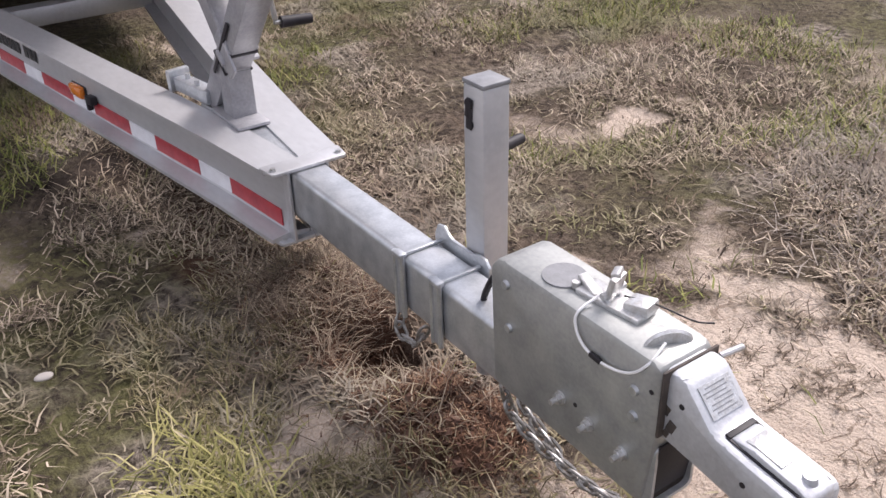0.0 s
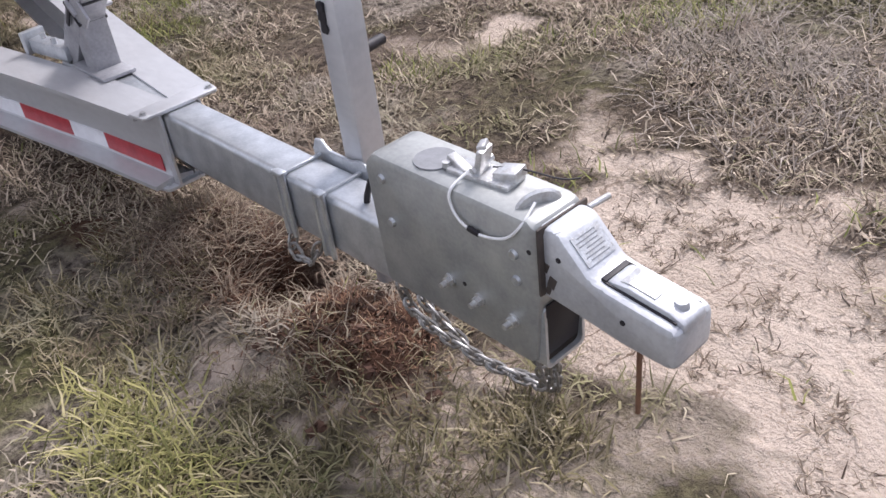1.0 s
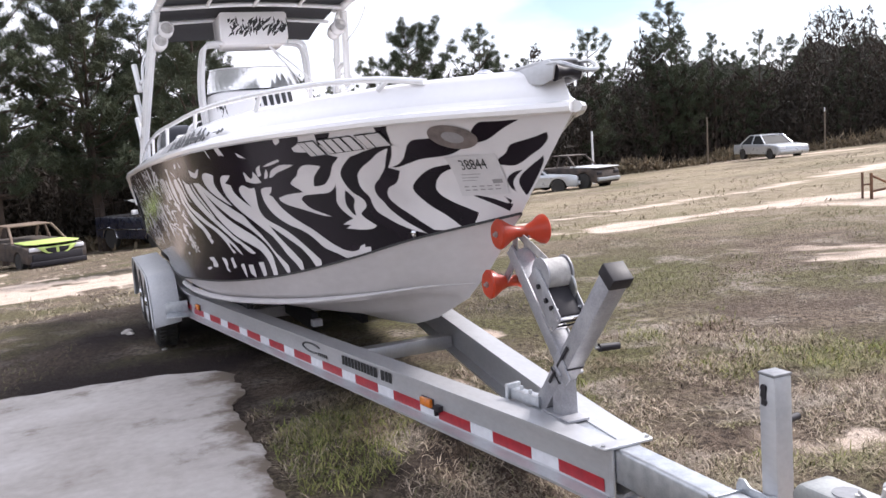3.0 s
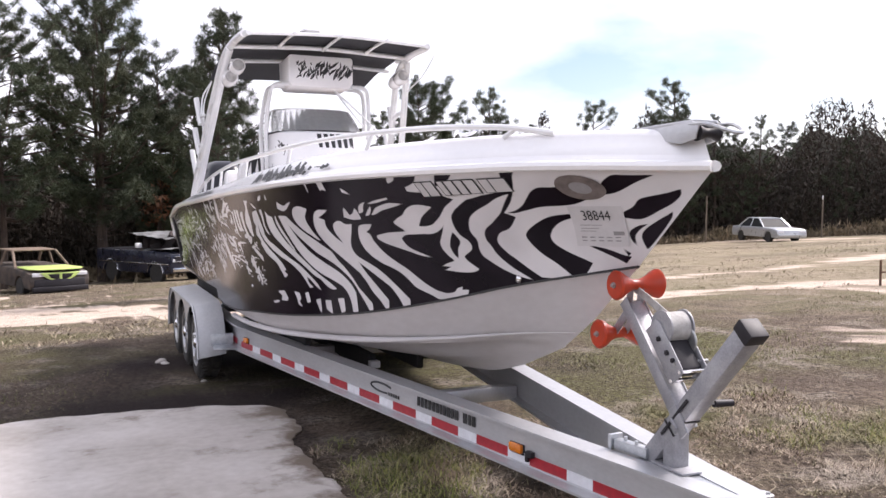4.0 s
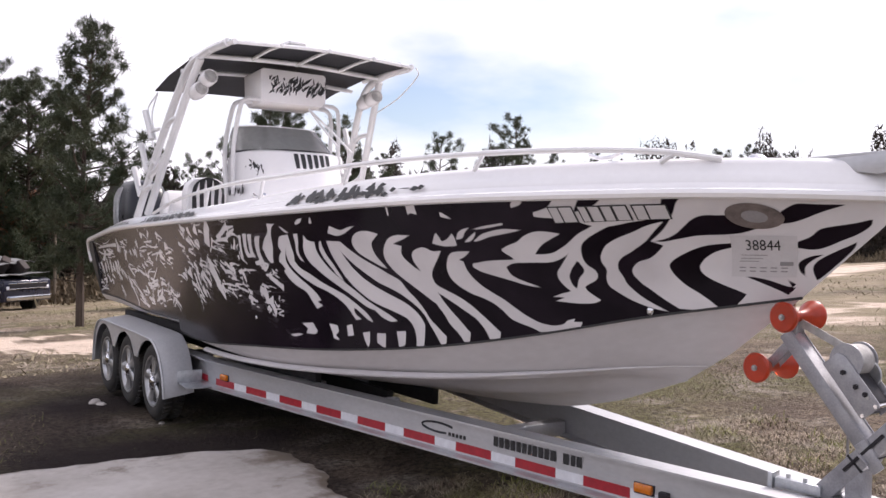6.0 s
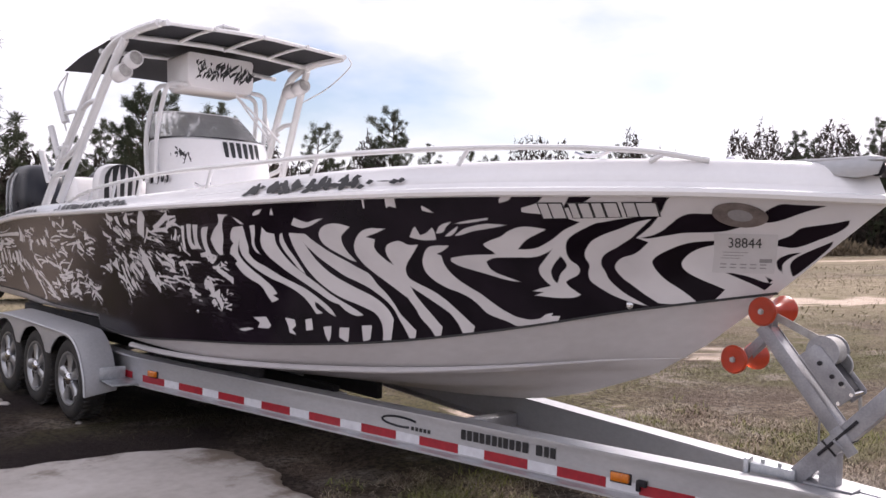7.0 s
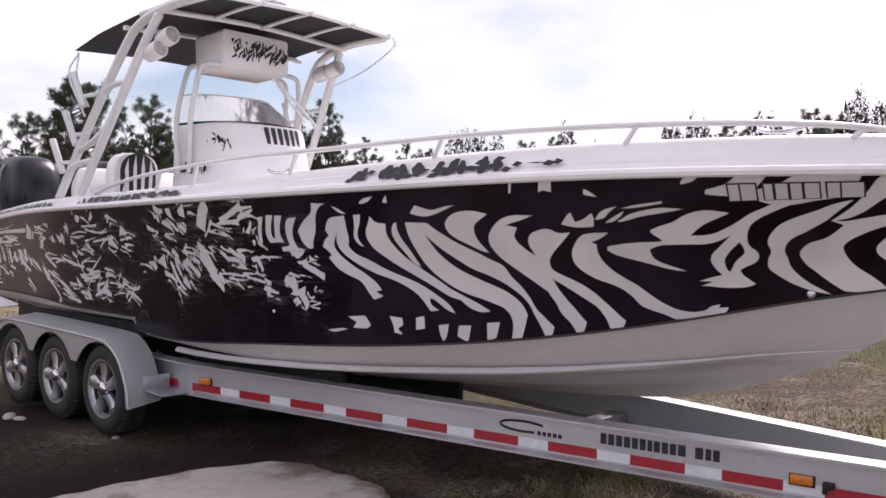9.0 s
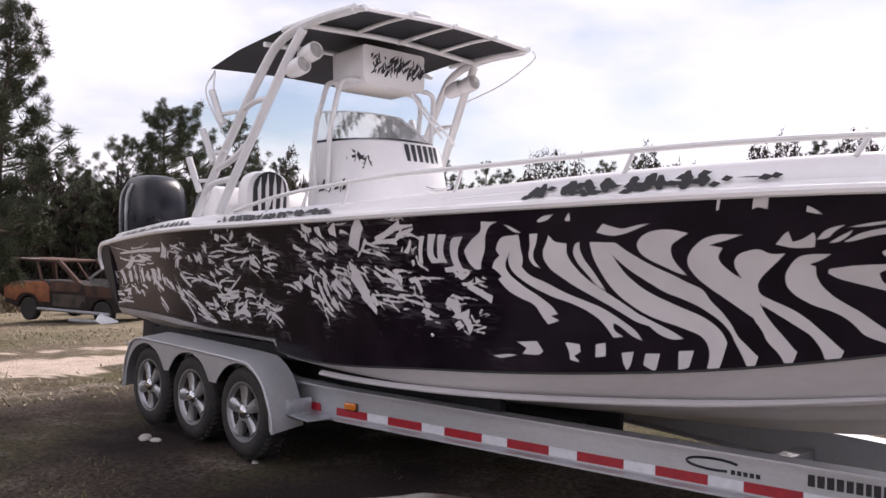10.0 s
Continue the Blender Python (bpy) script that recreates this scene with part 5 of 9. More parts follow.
PALE_g = [
    [(-2.273, 0.742), (-2.216, 0.788), (-2.149, 0.809), (-2.043, 0.8), (-2.117, 0.773), (-2.201, 0.75), (-2.145, 0.733), (-2.181, 0.682), (-2.171, 0.638), (-2.139, 0.59), (-2.102, 0.551), (-2.12, 0.614), (-2.115, 0.661), (-2.091, 0.695), (-2.045, 0.713), (-1.996, 0.718), (-1.962, 0.684), (-1.903, 0.687), (-1.953, 0.632), (-2.015, 0.571), (-2.048, 0.521), (-2.05, 0.453), (-2.063, 0.365), (-2.101, 0.318), (-2.157, 0.396), (-2.215, 0.465), (-2.274, 0.535), (-2.306, 0.588), (-2.322, 0.642), (-2.308, 0.695)],
    [(-2.048, 0.521), (-2.048, 0.46), (-2.004, 0.418), (-1.932, 0.36), (-1.871, 0.272), (-1.815, 0.163), (-1.764, 0.052), (-1.71, -0.013), (-1.839, -0.003), (-1.851, 0.091), (-1.878, 0.173), (-1.915, 0.229), (-1.969, 0.296), (-2.017, 0.357), (-2.064, 0.408)],
]
PALE_h = [
    [(-2.09, 0.425), (-2.06, 0.404), (-2.044, 0.328), (-2.012, 0.241), (-1.982, 0.167), (-1.949, 0.086), (-1.9, -0.009), (-2.003, 0), (-2.024, 0.085), (-2.059, 0.16), (-2.074, 0.244), (-2.101, 0.318)],
    [(-1.849, 0.669), (-1.793, 0.676), (-1.734, 0.672), (-1.772, 0.641), (-1.821, 0.619), (-1.801, 0.606), (-1.809, 0.547), (-1.799, 0.484), (-1.762, 0.413), (-1.719, 0.359), (-1.671, 0.298), (-1.63, 0.227), (-1.589, 0.161), (-1.53, 0.089), (-1.473, 0.054), (-1.409, 0.051), (-1.387, 0.085), (-1.345, 0.088), (-1.358, 0.062), (-1.303, 0.048), (-1.239, -0.005), (-1.319, -0.012), (-1.418, -0.018), (-1.533, 0.003), (-1.585, 0.069), (-1.645, 0.119), (-1.687, 0.162), (-1.713, 0.233), (-1.75, 0.297), (-1.796, 0.341), (-1.857, 0.38), (-1.908, 0.437), (-1.936, 0.501), (-1.927, 0.571), (-1.888, 0.632)],
]
PALE_i = [
    [(-1.759, 0.588), (-1.682, 0.6), (-1.582, 0.599), (-1.516, 0.597), (-1.526, 0.621), (-1.552, 0.654), (-1.553, 0.673), (-1.5, 0.699), (-1.445, 0.717), (-1.39, 0.762), (-1.337, 0.784), (-1.286, 0.785), (-1.209, 0.761), (-1.257, 0.734), (-1.317, 0.7), (-1.363, 0.661), (-1.396, 0.625), (-1.35, 0.62), (-1.301, 0.627), (-1.249, 0.658), (-1.198, 0.698), (-1.212, 0.635), (-1.269, 0.587), (-1.334, 0.558), (-1.441, 0.566), (-1.532, 0.575), (-1.582, 0.548), (-1.58, 0.493), (-1.555, 0.457), (-1.505, 0.418), (-1.448, 0.375), (-1.523, 0.403), (-1.604, 0.455), (-1.673, 0.491), (-1.735, 0.528), (-1.765, 0.562)],
]
PALE_j = [
    [(-1.249, 0.658), (-1.194, 0.701), (-1.138, 0.752), (-1.071, 0.79), (-1.01, 0.833), (-0.914, 0.83), (-0.993, 0.792), (-1.054, 0.757), (-1.113, 0.718), (-1.153, 0.673), (-1.174, 0.618), (-1.183, 0.56), (-1.177, 0.516), (-1.155, 0.477), (-1.153, 0.43), (-1.175, 0.389), (-1.217, 0.365), (-1.239, 0.346), (-1.232, 0.307), (-1.204, 0.252), (-1.186, 0.218), (-1.223, 0.197), (-1.303, 0.214), (-1.373, 0.245), (-1.416, 0.258), (-1.358, 0.278), (-1.415, 0.295), (-1.363, 0.316), (-1.314, 0.325), (-1.335, 0.374), (-1.347, 0.433), (-1.336, 0.483), (-1.289, 0.54), (-1.247, 0.597), (-1.219, 0.64)],
    [(-1.929, 0.739), (-1.886, 0.795), (-1.864, 0.808), (-1.862, 0.749), (-1.824, 0.76), (-1.772, 0.796), (-1.773, 0.764), (-1.787, 0.715), (-1.863, 0.713)],
]
PALE_k = [
    [(-1.768, 0.757), (-1.73, 0.804), (-1.694, 0.823), (-1.65, 0.831), (-1.698, 0.795), (-1.728, 0.762)],
    [(-1.727, 0.736), (-1.669, 0.779), (-1.627, 0.805), (-1.648, 0.771), (-1.693, 0.738)],
    [(-1.675, 0.737), (-1.618, 0.78), (-1.549, 0.801), (-1.471, 0.811), (-1.38, 0.798), (-1.482, 0.779), (-1.573, 0.763), (-1.642, 0.738)],
    [(-1.658, 0.814), (-1.563, 0.837), (-1.461, 0.849), (-1.461, 0.838), (-1.57, 0.816)],
    [(-2.152, 0.993), (-2.091, 0.993), (-2.114, 0.935), (-2.135, 0.933), (-2.157, 0.96)],
    [(-2.016, 0.993), (-1.896, 0.997), (-1.917, 0.926), (-1.954, 0.944), (-1.983, 0.926), (-2.015, 0.934)],
    [(-1.807, 0.953), (-1.759, 0.935), (-1.719, 0.889), (-1.782, 0.909)],
    [(-1.319, 1.018), (-1.263, 1.024), (-1.298, 0.964), (-1.372, 0.939), (-1.415, 0.937), (-1.399, 0.957), (-1.348, 0.969)],
]
PALE_l = [
    [(-2.721, 0.845), (-2.674, 0.891), (-2.632, 0.872), (-2.582, 0.853), (-2.5, 0.876), (-2.432, 0.88), (-2.491, 0.859), (-2.575, 0.828), (-2.653, 0.821)],
    [(-3.048, 0.921), (-2.998, 0.95), (-2.931, 0.958), (-2.973, 0.925), (-3.029, 0.914)],
    [(-2.883, 0.918), (-2.841, 0.96), (-2.849, 0.913)],
    [(-3.262, 0.916), (-3.223, 0.904), (-3.158, 0.862), (-3.199, 0.864)],
    [(-3.503, 0.11), (-3.398, 0.123), (-3.345, 0.115), (-3.45, 0.091)],
    [(-3.329, 0.201), (-3.204, 0.205), (-3.175, 0.142), (-3.202, 0.115), (-3.308, 0.123), (-3.272, 0.162)],
    [(-3.035, 0.199), (-2.955, 0.186), (-2.954, 0.139), (-2.998, 0.113), (-2.961, 0.064), (-3.024, 0.09), (-3.021, 0.14)],
    [(-2.866, 0.184), (-2.812, 0.194), (-2.823, 0.108), (-2.881, 0.102)],
    [(-2.738, 0.129), (-2.671, 0.134), (-2.68, 0.079), (-2.726, 0.017), (-2.739, 0.062)],
]
PALE_m = [
    [(-2.615, 0.12), (-2.534, 0.116), (-2.549, 0.009), (-2.59, 0.007), (-2.637, 0.05)],
    [(-2.455, 0.131), (-2.373, 0.13), (-2.389, 0.067), (-2.428, 0.017), (-2.474, 0.012)],
    [(-0.766, 0.814), (-0.833, 0.792), (-0.915, 0.741), (-0.995, 0.7), (-1.054, 0.653), (-1.098, 0.582), (-1.11, 0.529), (-1.101, 0.472), (-1.125, 0.404), (-1.131, 0.336), (-1.099, 0.267), (-1.055, 0.187), (-1.001, 0.112), (-0.947, 0.056), (-0.901, 0.019), (-0.945, 0.096), (-0.992, 0.176), (-1.027, 0.262), (-1.046, 0.338), (-1.047, 0.399), (-1.057, 0.46), (-1.045, 0.515), (-1.01, 0.562), (-0.957, 0.597), (-0.888, 0.659), (-0.826, 0.739)],
    [(-1.119, 1.015), (-1.015, 1.014), (-1.076, 0.932), (-1.123, 0.841), (-1.186, 0.867), (-1.257, 0.877), (-1.319, 0.897), (-1.238, 0.921), (-1.185, 0.942)],
]
PALE_n = [
    [(-0.917, 1.013), (-0.707, 1.004), (-0.743, 0.907), (-0.791, 0.841), (-0.909, 0.814), (-0.98, 0.793), (-1.05, 0.805), (-1.127, 0.857), (-1.098, 0.902), (-1.032, 0.916), (-0.973, 0.953)],
    [(-0.619, 1.3), (-0.619, 1.013), (-0.668, 0.956), (-0.704, 0.881), (-0.749, 0.801), (-0.796, 0.737), (-0.858, 0.669), (-0.82, 0.629), (-0.859, 0.576), (-0.899, 0.533), (-0.954, 0.516), (-0.994, 0.464), (-1.005, 0.411), (-0.984, 0.326), (-0.945, 0.237), (-0.902, 0.131), (-0.834, -0.006), (0.3, -0.2), (0.3, 1.3)],
]
PALE = PALE_a + PALE_b + PALE_c + PALE_d + PALE_e + PALE_f + PALE_g + PALE_h + PALE_i + PALE_j + PALE_k + PALE_l + PALE_m + PALE_n
INKED_a = [
    [(-0.846, 0.668), (-0.794, 0.682), (-0.738, 0.724), (-0.691, 0.785), (-0.652, 0.828), (-0.604, 0.858), (-0.555, 0.854), (-0.482, 0.864), (-0.424, 0.828), (-0.407, 0.772), (-0.492, 0.71), (-0.55, 0.697), (-0.659, 0.702), (-0.738, 0.678), (-0.813, 0.656)],
    [(-0.379, 0.829), (-0.304, 0.915), (-0.261, 0.955), (-0.199, 0.946), (-0.111, 0.949), (-0.185, 0.895), (-0.252, 0.833), (-0.304, 0.792), (-0.357, 0.782)],
    [(-0.844, 0.456), (-0.817, 0.502), (-0.759, 0.555), (-0.68, 0.607), (-0.617, 0.622), (-0.552, 0.629), (-0.558, 0.589), (-0.638, 0.559), (-0.686, 0.507), (-0.723, 0.439), (-0.726, 0.376), (-0.699, 0.31), (-0.637, 0.224), (-0.578, 0.135), (-0.512, 0.022), (-0.695, 0.001), (-0.729, 0.111), (-0.769, 0.198), (-0.806, 0.274), (-0.837, 0.372)],
]
INKED_b = [
    [(-0.33, 0.618), (-0.269, 0.665), (-0.231, 0.738), (-0.183, 0.76), (-0.11, 0.781), (-0.047, 0.82), (-0.057, 0.76), (-0.109, 0.676), (-0.163, 0.622), (-0.219, 0.567), (-0.272, 0.531), (-0.335, 0.564)],
    [(-0.303, 0.332), (-0.289, 0.394), (-0.26, 0.446), (-0.206, 0.506), (-0.146, 0.573), (-0.117, 0.607), (-0.132, 0.535), (-0.199, 0.392), (-0.269, 0.243), (-0.297, 0.195)],
    [(-0.35, 0.403), (-0.324, 0.448), (-0.287, 0.48), (-0.245, 0.486), (-0.292, 0.432), (-0.325, 0.368), (-0.332, 0.273), (-0.327, 0.232), (-0.351, 0.31)],
    [(-0.57, 0.329), (-0.474, 0.259), (-0.416, 0.173), (-0.381, 0.134), (-0.322, 0.138), (-0.372, 0.059), (-0.393, -0.02), (-0.427, 0.091), (-0.475, 0.187)],
    [(-0.405, 0.256), (-0.376, 0.182), (-0.344, 0.13), (-0.39, 0.13)],
]
INKED_c = [
    [(-1.212, 0.56), (-1.203, 0.507), (-1.206, 0.468), (-1.25, 0.417), (-1.271, 0.362), (-1.281, 0.333), (-1.293, 0.38), (-1.291, 0.442), (-1.26, 0.502)],
]
INKED = INKED_a + INKED_b + INKED_c

# torn shards of the wrap: x, height 0 to 1, length, slant, half width at either end
SHARDS_a = [(-7.57, 0.82, 0.822, -1, 0.0105, 0.023), (-7.07, 0.78, 0.141, -124, 0.0366, 0.0396), (-7.7, 0.71, 0.657, -2, 0.0089, 0.0089), (-7.83, 0.67, 0.224, -148, 0.028, 0.0364), (-7.76, 0.7, 0.4, -5, 0.0092, 0.0161), (-7.51, 0.73, 0.205, -18, 0.0228, 0.0101), (-7.46, 0.69, 0.172, 5, 0.0082, 0.0102), (-6.82, 0.82, 0.183, -15, 0.0105, 0.0084), (-6.68, 0.85, 0.037, -70, 0.0134, 0.0134), (-6.88, 0.77, 0.146, -8, 0.0078, 0.0058), (-6.83, 0.7, 0.11, 19, 0.0123, 0.014), (-6.86, 0.66, 0.1, -125, 0.0195, 0.014), (-6.64, 0.71, 0.042, -89, 0.0202, 0.0236), (-6.52, 0.71, 0.059, -73, 0.0228, 0.0228), (-6.34, 0.81, 0.059, -66, 0.0245, 0.0215)]
SHARDS_b = [(-6.47, 0.69, 0.068, -62, 0.022, 0.0157), (-6.29, 0.69, 0.08, -21, 0.0104, 0.0062), (-6.15, 0.78, 0.237, 4, 0.0044, 0.0073), (-5.96, 0.84, 0.221, 2, 0.0084, 0.0098), (-5.87, 0.79, 0.31, -3, 0.0115, 0.0057), (-8.22, 0.51, 0.11, -54, 0.021, 0.012), (-8.05, 0.48, 0.173, -64, 0.0393, 0.0262), (-7.89, 0.48, 0.13, -90, 0.0351, 0.0307), (-7.77, 0.53, 0.154, -76, 0.0174, 0.0217), (-7.62, 0.49, 0.143, -86, 0.0295, 0.0211), (-7.51, 0.47, 0.089, -72, 0.0326, 0.0285), (-7.38, 0.49, 0.145, -89, 0.0398, 0.0318), (-7.27, 0.51, 0.121, -96, 0.0268, 0.023), (-7.19, 0.43, 0.069, -80, 0.0269, 0.0192), (-7.31, 0.37, 0.168, -34, 0.0277, 0.0185)]
SHARDS_c = [(-7.09, 0.4, 0.143, -38, 0.0216, 0.0154), (-8.25, 0.46, 0.051, -90, 0.0019, 0.0014), (-8.01, 0.27, 0.154, 7, 0.0143, 0.0215), (-7.96, 0.24, 0.067, -61, 0.0205, 0.0164), (-7.78, 0.27, 0.11, -36, 0.0201, 0.0134), (-7.61, 0.34, 0.097, -18, 0.0133, 0.016), (-7.86, 0.33, 0.082, -15, 0.0108, 0.0108), (-8.17, 0.2, 0.154, 0, 0.0129, 0.018), (-8.08, 0.09, 0.337, 7, 0.0074, 0.0099), (-8.25, 0.02, 0.012, -90, 0.0, 0.0), (-7.67, 0.25, 0.092, -44, 0.0141, 0.0106), (-7.25, 0.15, 0.162, -42, 0.0163, 0.0098), (-6.79, 0.46, 0.177, -37, 0.0201, 0.0144), (-6.81, 0.17, 0.269, -42, 0.0152, 0.0122), (-6.69, 0.25, 0.377, -27, 0.0128, 0.0128)]
SHARDS_d = [(-6.46, 0.48, 0.198, -17, 0.0126, 0.0084), (-6.66, 0.49, 0.251, -2, 0.0072, 0.0108), (-6.33, 0.46, 0.223, -10, 0.0111, 0.0148), (-6.93, 0.33, 0.137, -37, 0.0118, 0.0147), (-6.74, 0.02, 0.053, -117, 0.0138, 0.0166), (-6.32, 0.55, 0.068, -32, 0.0196, 0.0123), (-6.22, 0.58, 0.079, -19, 0.0204, 0.0123), (-6.1, 0.61, 0.171, -9, 0.0085, 0.0102), (-6.05, 0.64, 0.101, -27, 0.0086, 0.0108), (-6.1, 0.51, 0.202, 4, 0.0089, 0.0045), (-6.48, 0.09, 0.207, -5, 0.0094, 0.015), (-6.56, 0.14, 0.178, -17, 0.0111, 0.0111), (-6.45, 0.25, 0.119, -1, 0.0103, 0.012), (-6.35, 0.28, 0.063, -42, 0.0217, 0.0108), (-6.22, 0.31, 0.071, 1, 0.008, 0.0064)]
SHARDS_e = [(-6.06, 0.38, 0.153, 3, 0.0045, 0.0135), (-6.13, 0.35, 0.111, -2, 0.0048, 0.0048), (-6.03, 0.25, 0.087, -87, 0.0202, 0.0145), (-6.2, 0.19, 0.065, -46, 0.011, 0.011), (-6.11, 0.91, 0.058, -131, 0.0303, 0.0216), (-5.89, 0.92, 0.081, -144, 0.0176, 0.0123), (-5.59, 0.9, 0.143, -19, 0.0132, 0.0056), (-5.64, 0.9, 0.067, -129, 0.0138, 0.0092), (-5.49, 0.8, 0.038, -73, 0.0323, 0.0264), (-5.42, 0.78, 0.203, -2, 0.0074, 0.006), (-5.8, 0.72, 0.3, 6, 0.0062, 0.0109), (-5.66, 0.69, 0.12, -27, 0.0377, 0.0111), (-5.43, 0.69, 0.111, 2, 0.0129, 0.0057), (-5.49, 0.66, 0.092, -16, 0.0074, 0.0056), (-5.06, 0.81, 0.127, -15, 0.0172, 0.0078)]
SHARDS_f = [(-4.93, 0.95, 0.1, -16, 0.0224, 0.0149), (-4.96, 0.89, 0.04, -80, 0.0203, 0.0101), (-4.8, 0.92, 0.066, -59, 0.0318, 0.0113), (-4.66, 0.93, 0.055, -91, 0.0393, 0.0324), (-4.57, 0.97, 0.133, 1, 0.006, 0.0036), (-4.86, 0.84, 0.109, -25, 0.0151, 0.0101), (-4.78, 0.83, 0.08, -45, 0.0123, 0.0123), (-4.69, 0.82, 0.074, -31, 0.0175, 0.0175), (-4.86, 0.78, 0.093, -4, 0.0039, 0.0039), (-4.43, 0.9, 0.175, -129, 0.0381, 0.045), (-4.19, 0.84, 0.204, 0, 0.0082, 0.0141), (-4.14, 0.9, 0.235, 19, 0.0139, 0.0151), (-4.0, 0.93, 0.152, 4, 0.0133, 0.0033), (-4.0, 0.89, 0.158, 15, 0.0168, 0.0045), (-3.99, 0.8, 0.086, 47, 0.0147, 0.0088)]
SHARDS_g = [(-3.98, 0.7, 0.03, -94, 0.0145, 0.0109), (-4.26, 0.79, 0.193, -5, 0.0037, 0.0025), (-4.23, 0.76, 0.111, -23, 0.0059, 0.0044), (-4.96, 0.66, 0.091, -16, 0.0077, 0.0062), (-4.85, 0.64, 0.068, -34, 0.0191, 0.0114), (-4.66, 0.64, 0.17, -11, 0.0111, 0.0042), (-4.72, 0.65, 0.034, -47, 0.0163, 0.0142), (-5.15, 0.55, 0.065, -44, 0.0273, 0.0205), (-5.04, 0.58, 0.046, -96, 0.0481, 0.0506), (-5.26, 0.54, 0.139, -8, 0.0047, 0.0109), (-4.96, 0.47, 0.128, -22, 0.0189, 0.0086), (-4.88, 0.47, 0.191, -57, 0.016, 0.0114), (-4.84, 0.36, 0.087, -30, 0.0109, 0.0072), (-4.85, 0.53, 0.079, -64, 0.0186, 0.014), (-4.76, 0.54, 0.063, -46, 0.0124, 0.0083)]
SHARDS_h = [(-4.78, 0.43, 0.072, -38, 0.0293, 0.0196), (-4.68, 0.54, 0.15, -39, 0.0232, 0.0155), (-4.62, 0.59, 0.064, -29, 0.0135, 0.0118), (-4.62, 0.5, 0.036, -44, 0.0136, 0.0097), (-4.71, 0.41, 0.078, -47, 0.0102, 0.0061), (-4.5, 0.58, 0.15, -53, 0.0508, 0.0406), (-4.43, 0.45, 0.147, -50, 0.0428, 0.0136), (-4.38, 0.46, 0.067, -58, 0.0238, 0.0139), (-4.55, 0.69, 0.049, -93, 0.0087, 0.0152), (-4.47, 0.65, 0.1, -18, 0.0102, 0.0044), (-4.37, 0.67, 0.097, -19, 0.0057, 0.0042), (-4.3, 0.62, 0.081, -38, 0.0153, 0.0119), (-4.23, 0.59, 0.075, -10, 0.0143, 0.0065), (-4.19, 0.63, 0.094, -28, 0.015, 0.012), (-4.1, 0.65, 0.113, 2, 0.0155, 0.0048)]
SHARDS_i = [(-4.12, 0.6, 0.045, -71, 0.0244, 0.015), (-4.28, 0.49, 0.233, -4, 0.0038, 0.0064), (-4.27, 0.43, 0.134, -14, 0.0041, 0.0027), (-4.13, 0.53, 0.11, -10, 0.0104, 0.0039), (-4.14, 0.55, 0.055, -27, 0.0106, 0.0076), (-4.01, 0.59, 0.059, 11, 0.014, 0.014), (-3.97, 0.55, 0.072, -68, 0.0197, 0.0108), (-3.87, 0.6, 0.2, 0, 0.006, 0.0024), (-4.04, 0.45, 0.15, -12, 0.0079, 0.0092), (-3.93, 0.44, 0.059, -18, 0.011, 0.0055), (-3.95, 0.38, 0.055, -33, 0.0182, 0.0136), (-3.9, 0.37, 0.084, -21, 0.0139, 0.0069), (-6.13, 0.35, 0.301, 6, 0.012, 0.0069), (-6.07, 0.42, 0.194, 3, 0.0069, 0.0052), (-5.81, 0.41, 0.133, -1, 0.0187, 0.0119)]
SHARDS_j = [(-5.69, 0.42, 0.098, 15, 0.0045, 0.0045), (-5.98, 0.31, 0.105, 16, 0.0112, 0.008), (-5.9, 0.25, 0.104, -21, 0.0383, 0.0158), (-6.03, 0.22, 0.149, 21, 0.0081, 0.0196), (-5.95, 0.27, 0.166, 30, 0.0106, 0.0177), (-5.74, 0.34, 0.202, -2, 0.0069, 0.0103), (-5.61, 0.36, 0.07, -6, 0.0173, 0.0138), (-5.51, 0.34, 0.193, -2, 0.0112, 0.0112), (-5.72, 0.26, 0.159, 13, 0.0044, 0.0074), (-5.59, 0.28, 0.089, 38, 0.009, 0.0179), (-5.48, 0.27, 0.126, -19, 0.0158, 0.0099), (-6.25, 0.18, 0.129, -12, 0.0177, 0.0111), (-6.33, 0.26, 0.065, -18, 0.0242, 0.017)]
SHARDS_z = [(-3.68, 0.66, 0.11, -169, 0.008, 0.014), (-3.6, 0.62, 0.11, 15, 0.022, 0.001), (-3.5, 0.58, 0.06, -11, 0.015, 0.001), (-3.73, 0.42, 0.1, -44, 0.027, 0.027), (-3.68, 0.36, 0.1, -175, 0.025, 0.012), (-3.64, 0.3, 0.07, -73, 0.027, 0.017), (-3.72, 0.31, 0.04, -147, 0.007, 0.01), (-3.52, 0.51, 0.16, -26, 0.016, 0.021), (-3.69, 0.48, 0.08, -15, 0.01, 0.009), (-3.52, 0.37, 0.06, -171, 0.003, 0.005), (-3.57, 0.3, 0.1, 177, 0.002, 0.002)]
SHARDS = SHARDS_a + SHARDS_b + SHARDS_c + SHARDS_d + SHARDS_e + SHARDS_f + SHARDS_g + SHARDS_h + SHARDS_i + SHARDS_j + SHARDS_z


def stepped(line, least):
    """A line of the lower hull, lifted behind the step of the bottom."""
    p = line.copy()
    p[:, 2] = np.where(p[:, 0] < -5.54, np.maximum(p[:, 2], least), p[:, 2])
    return p


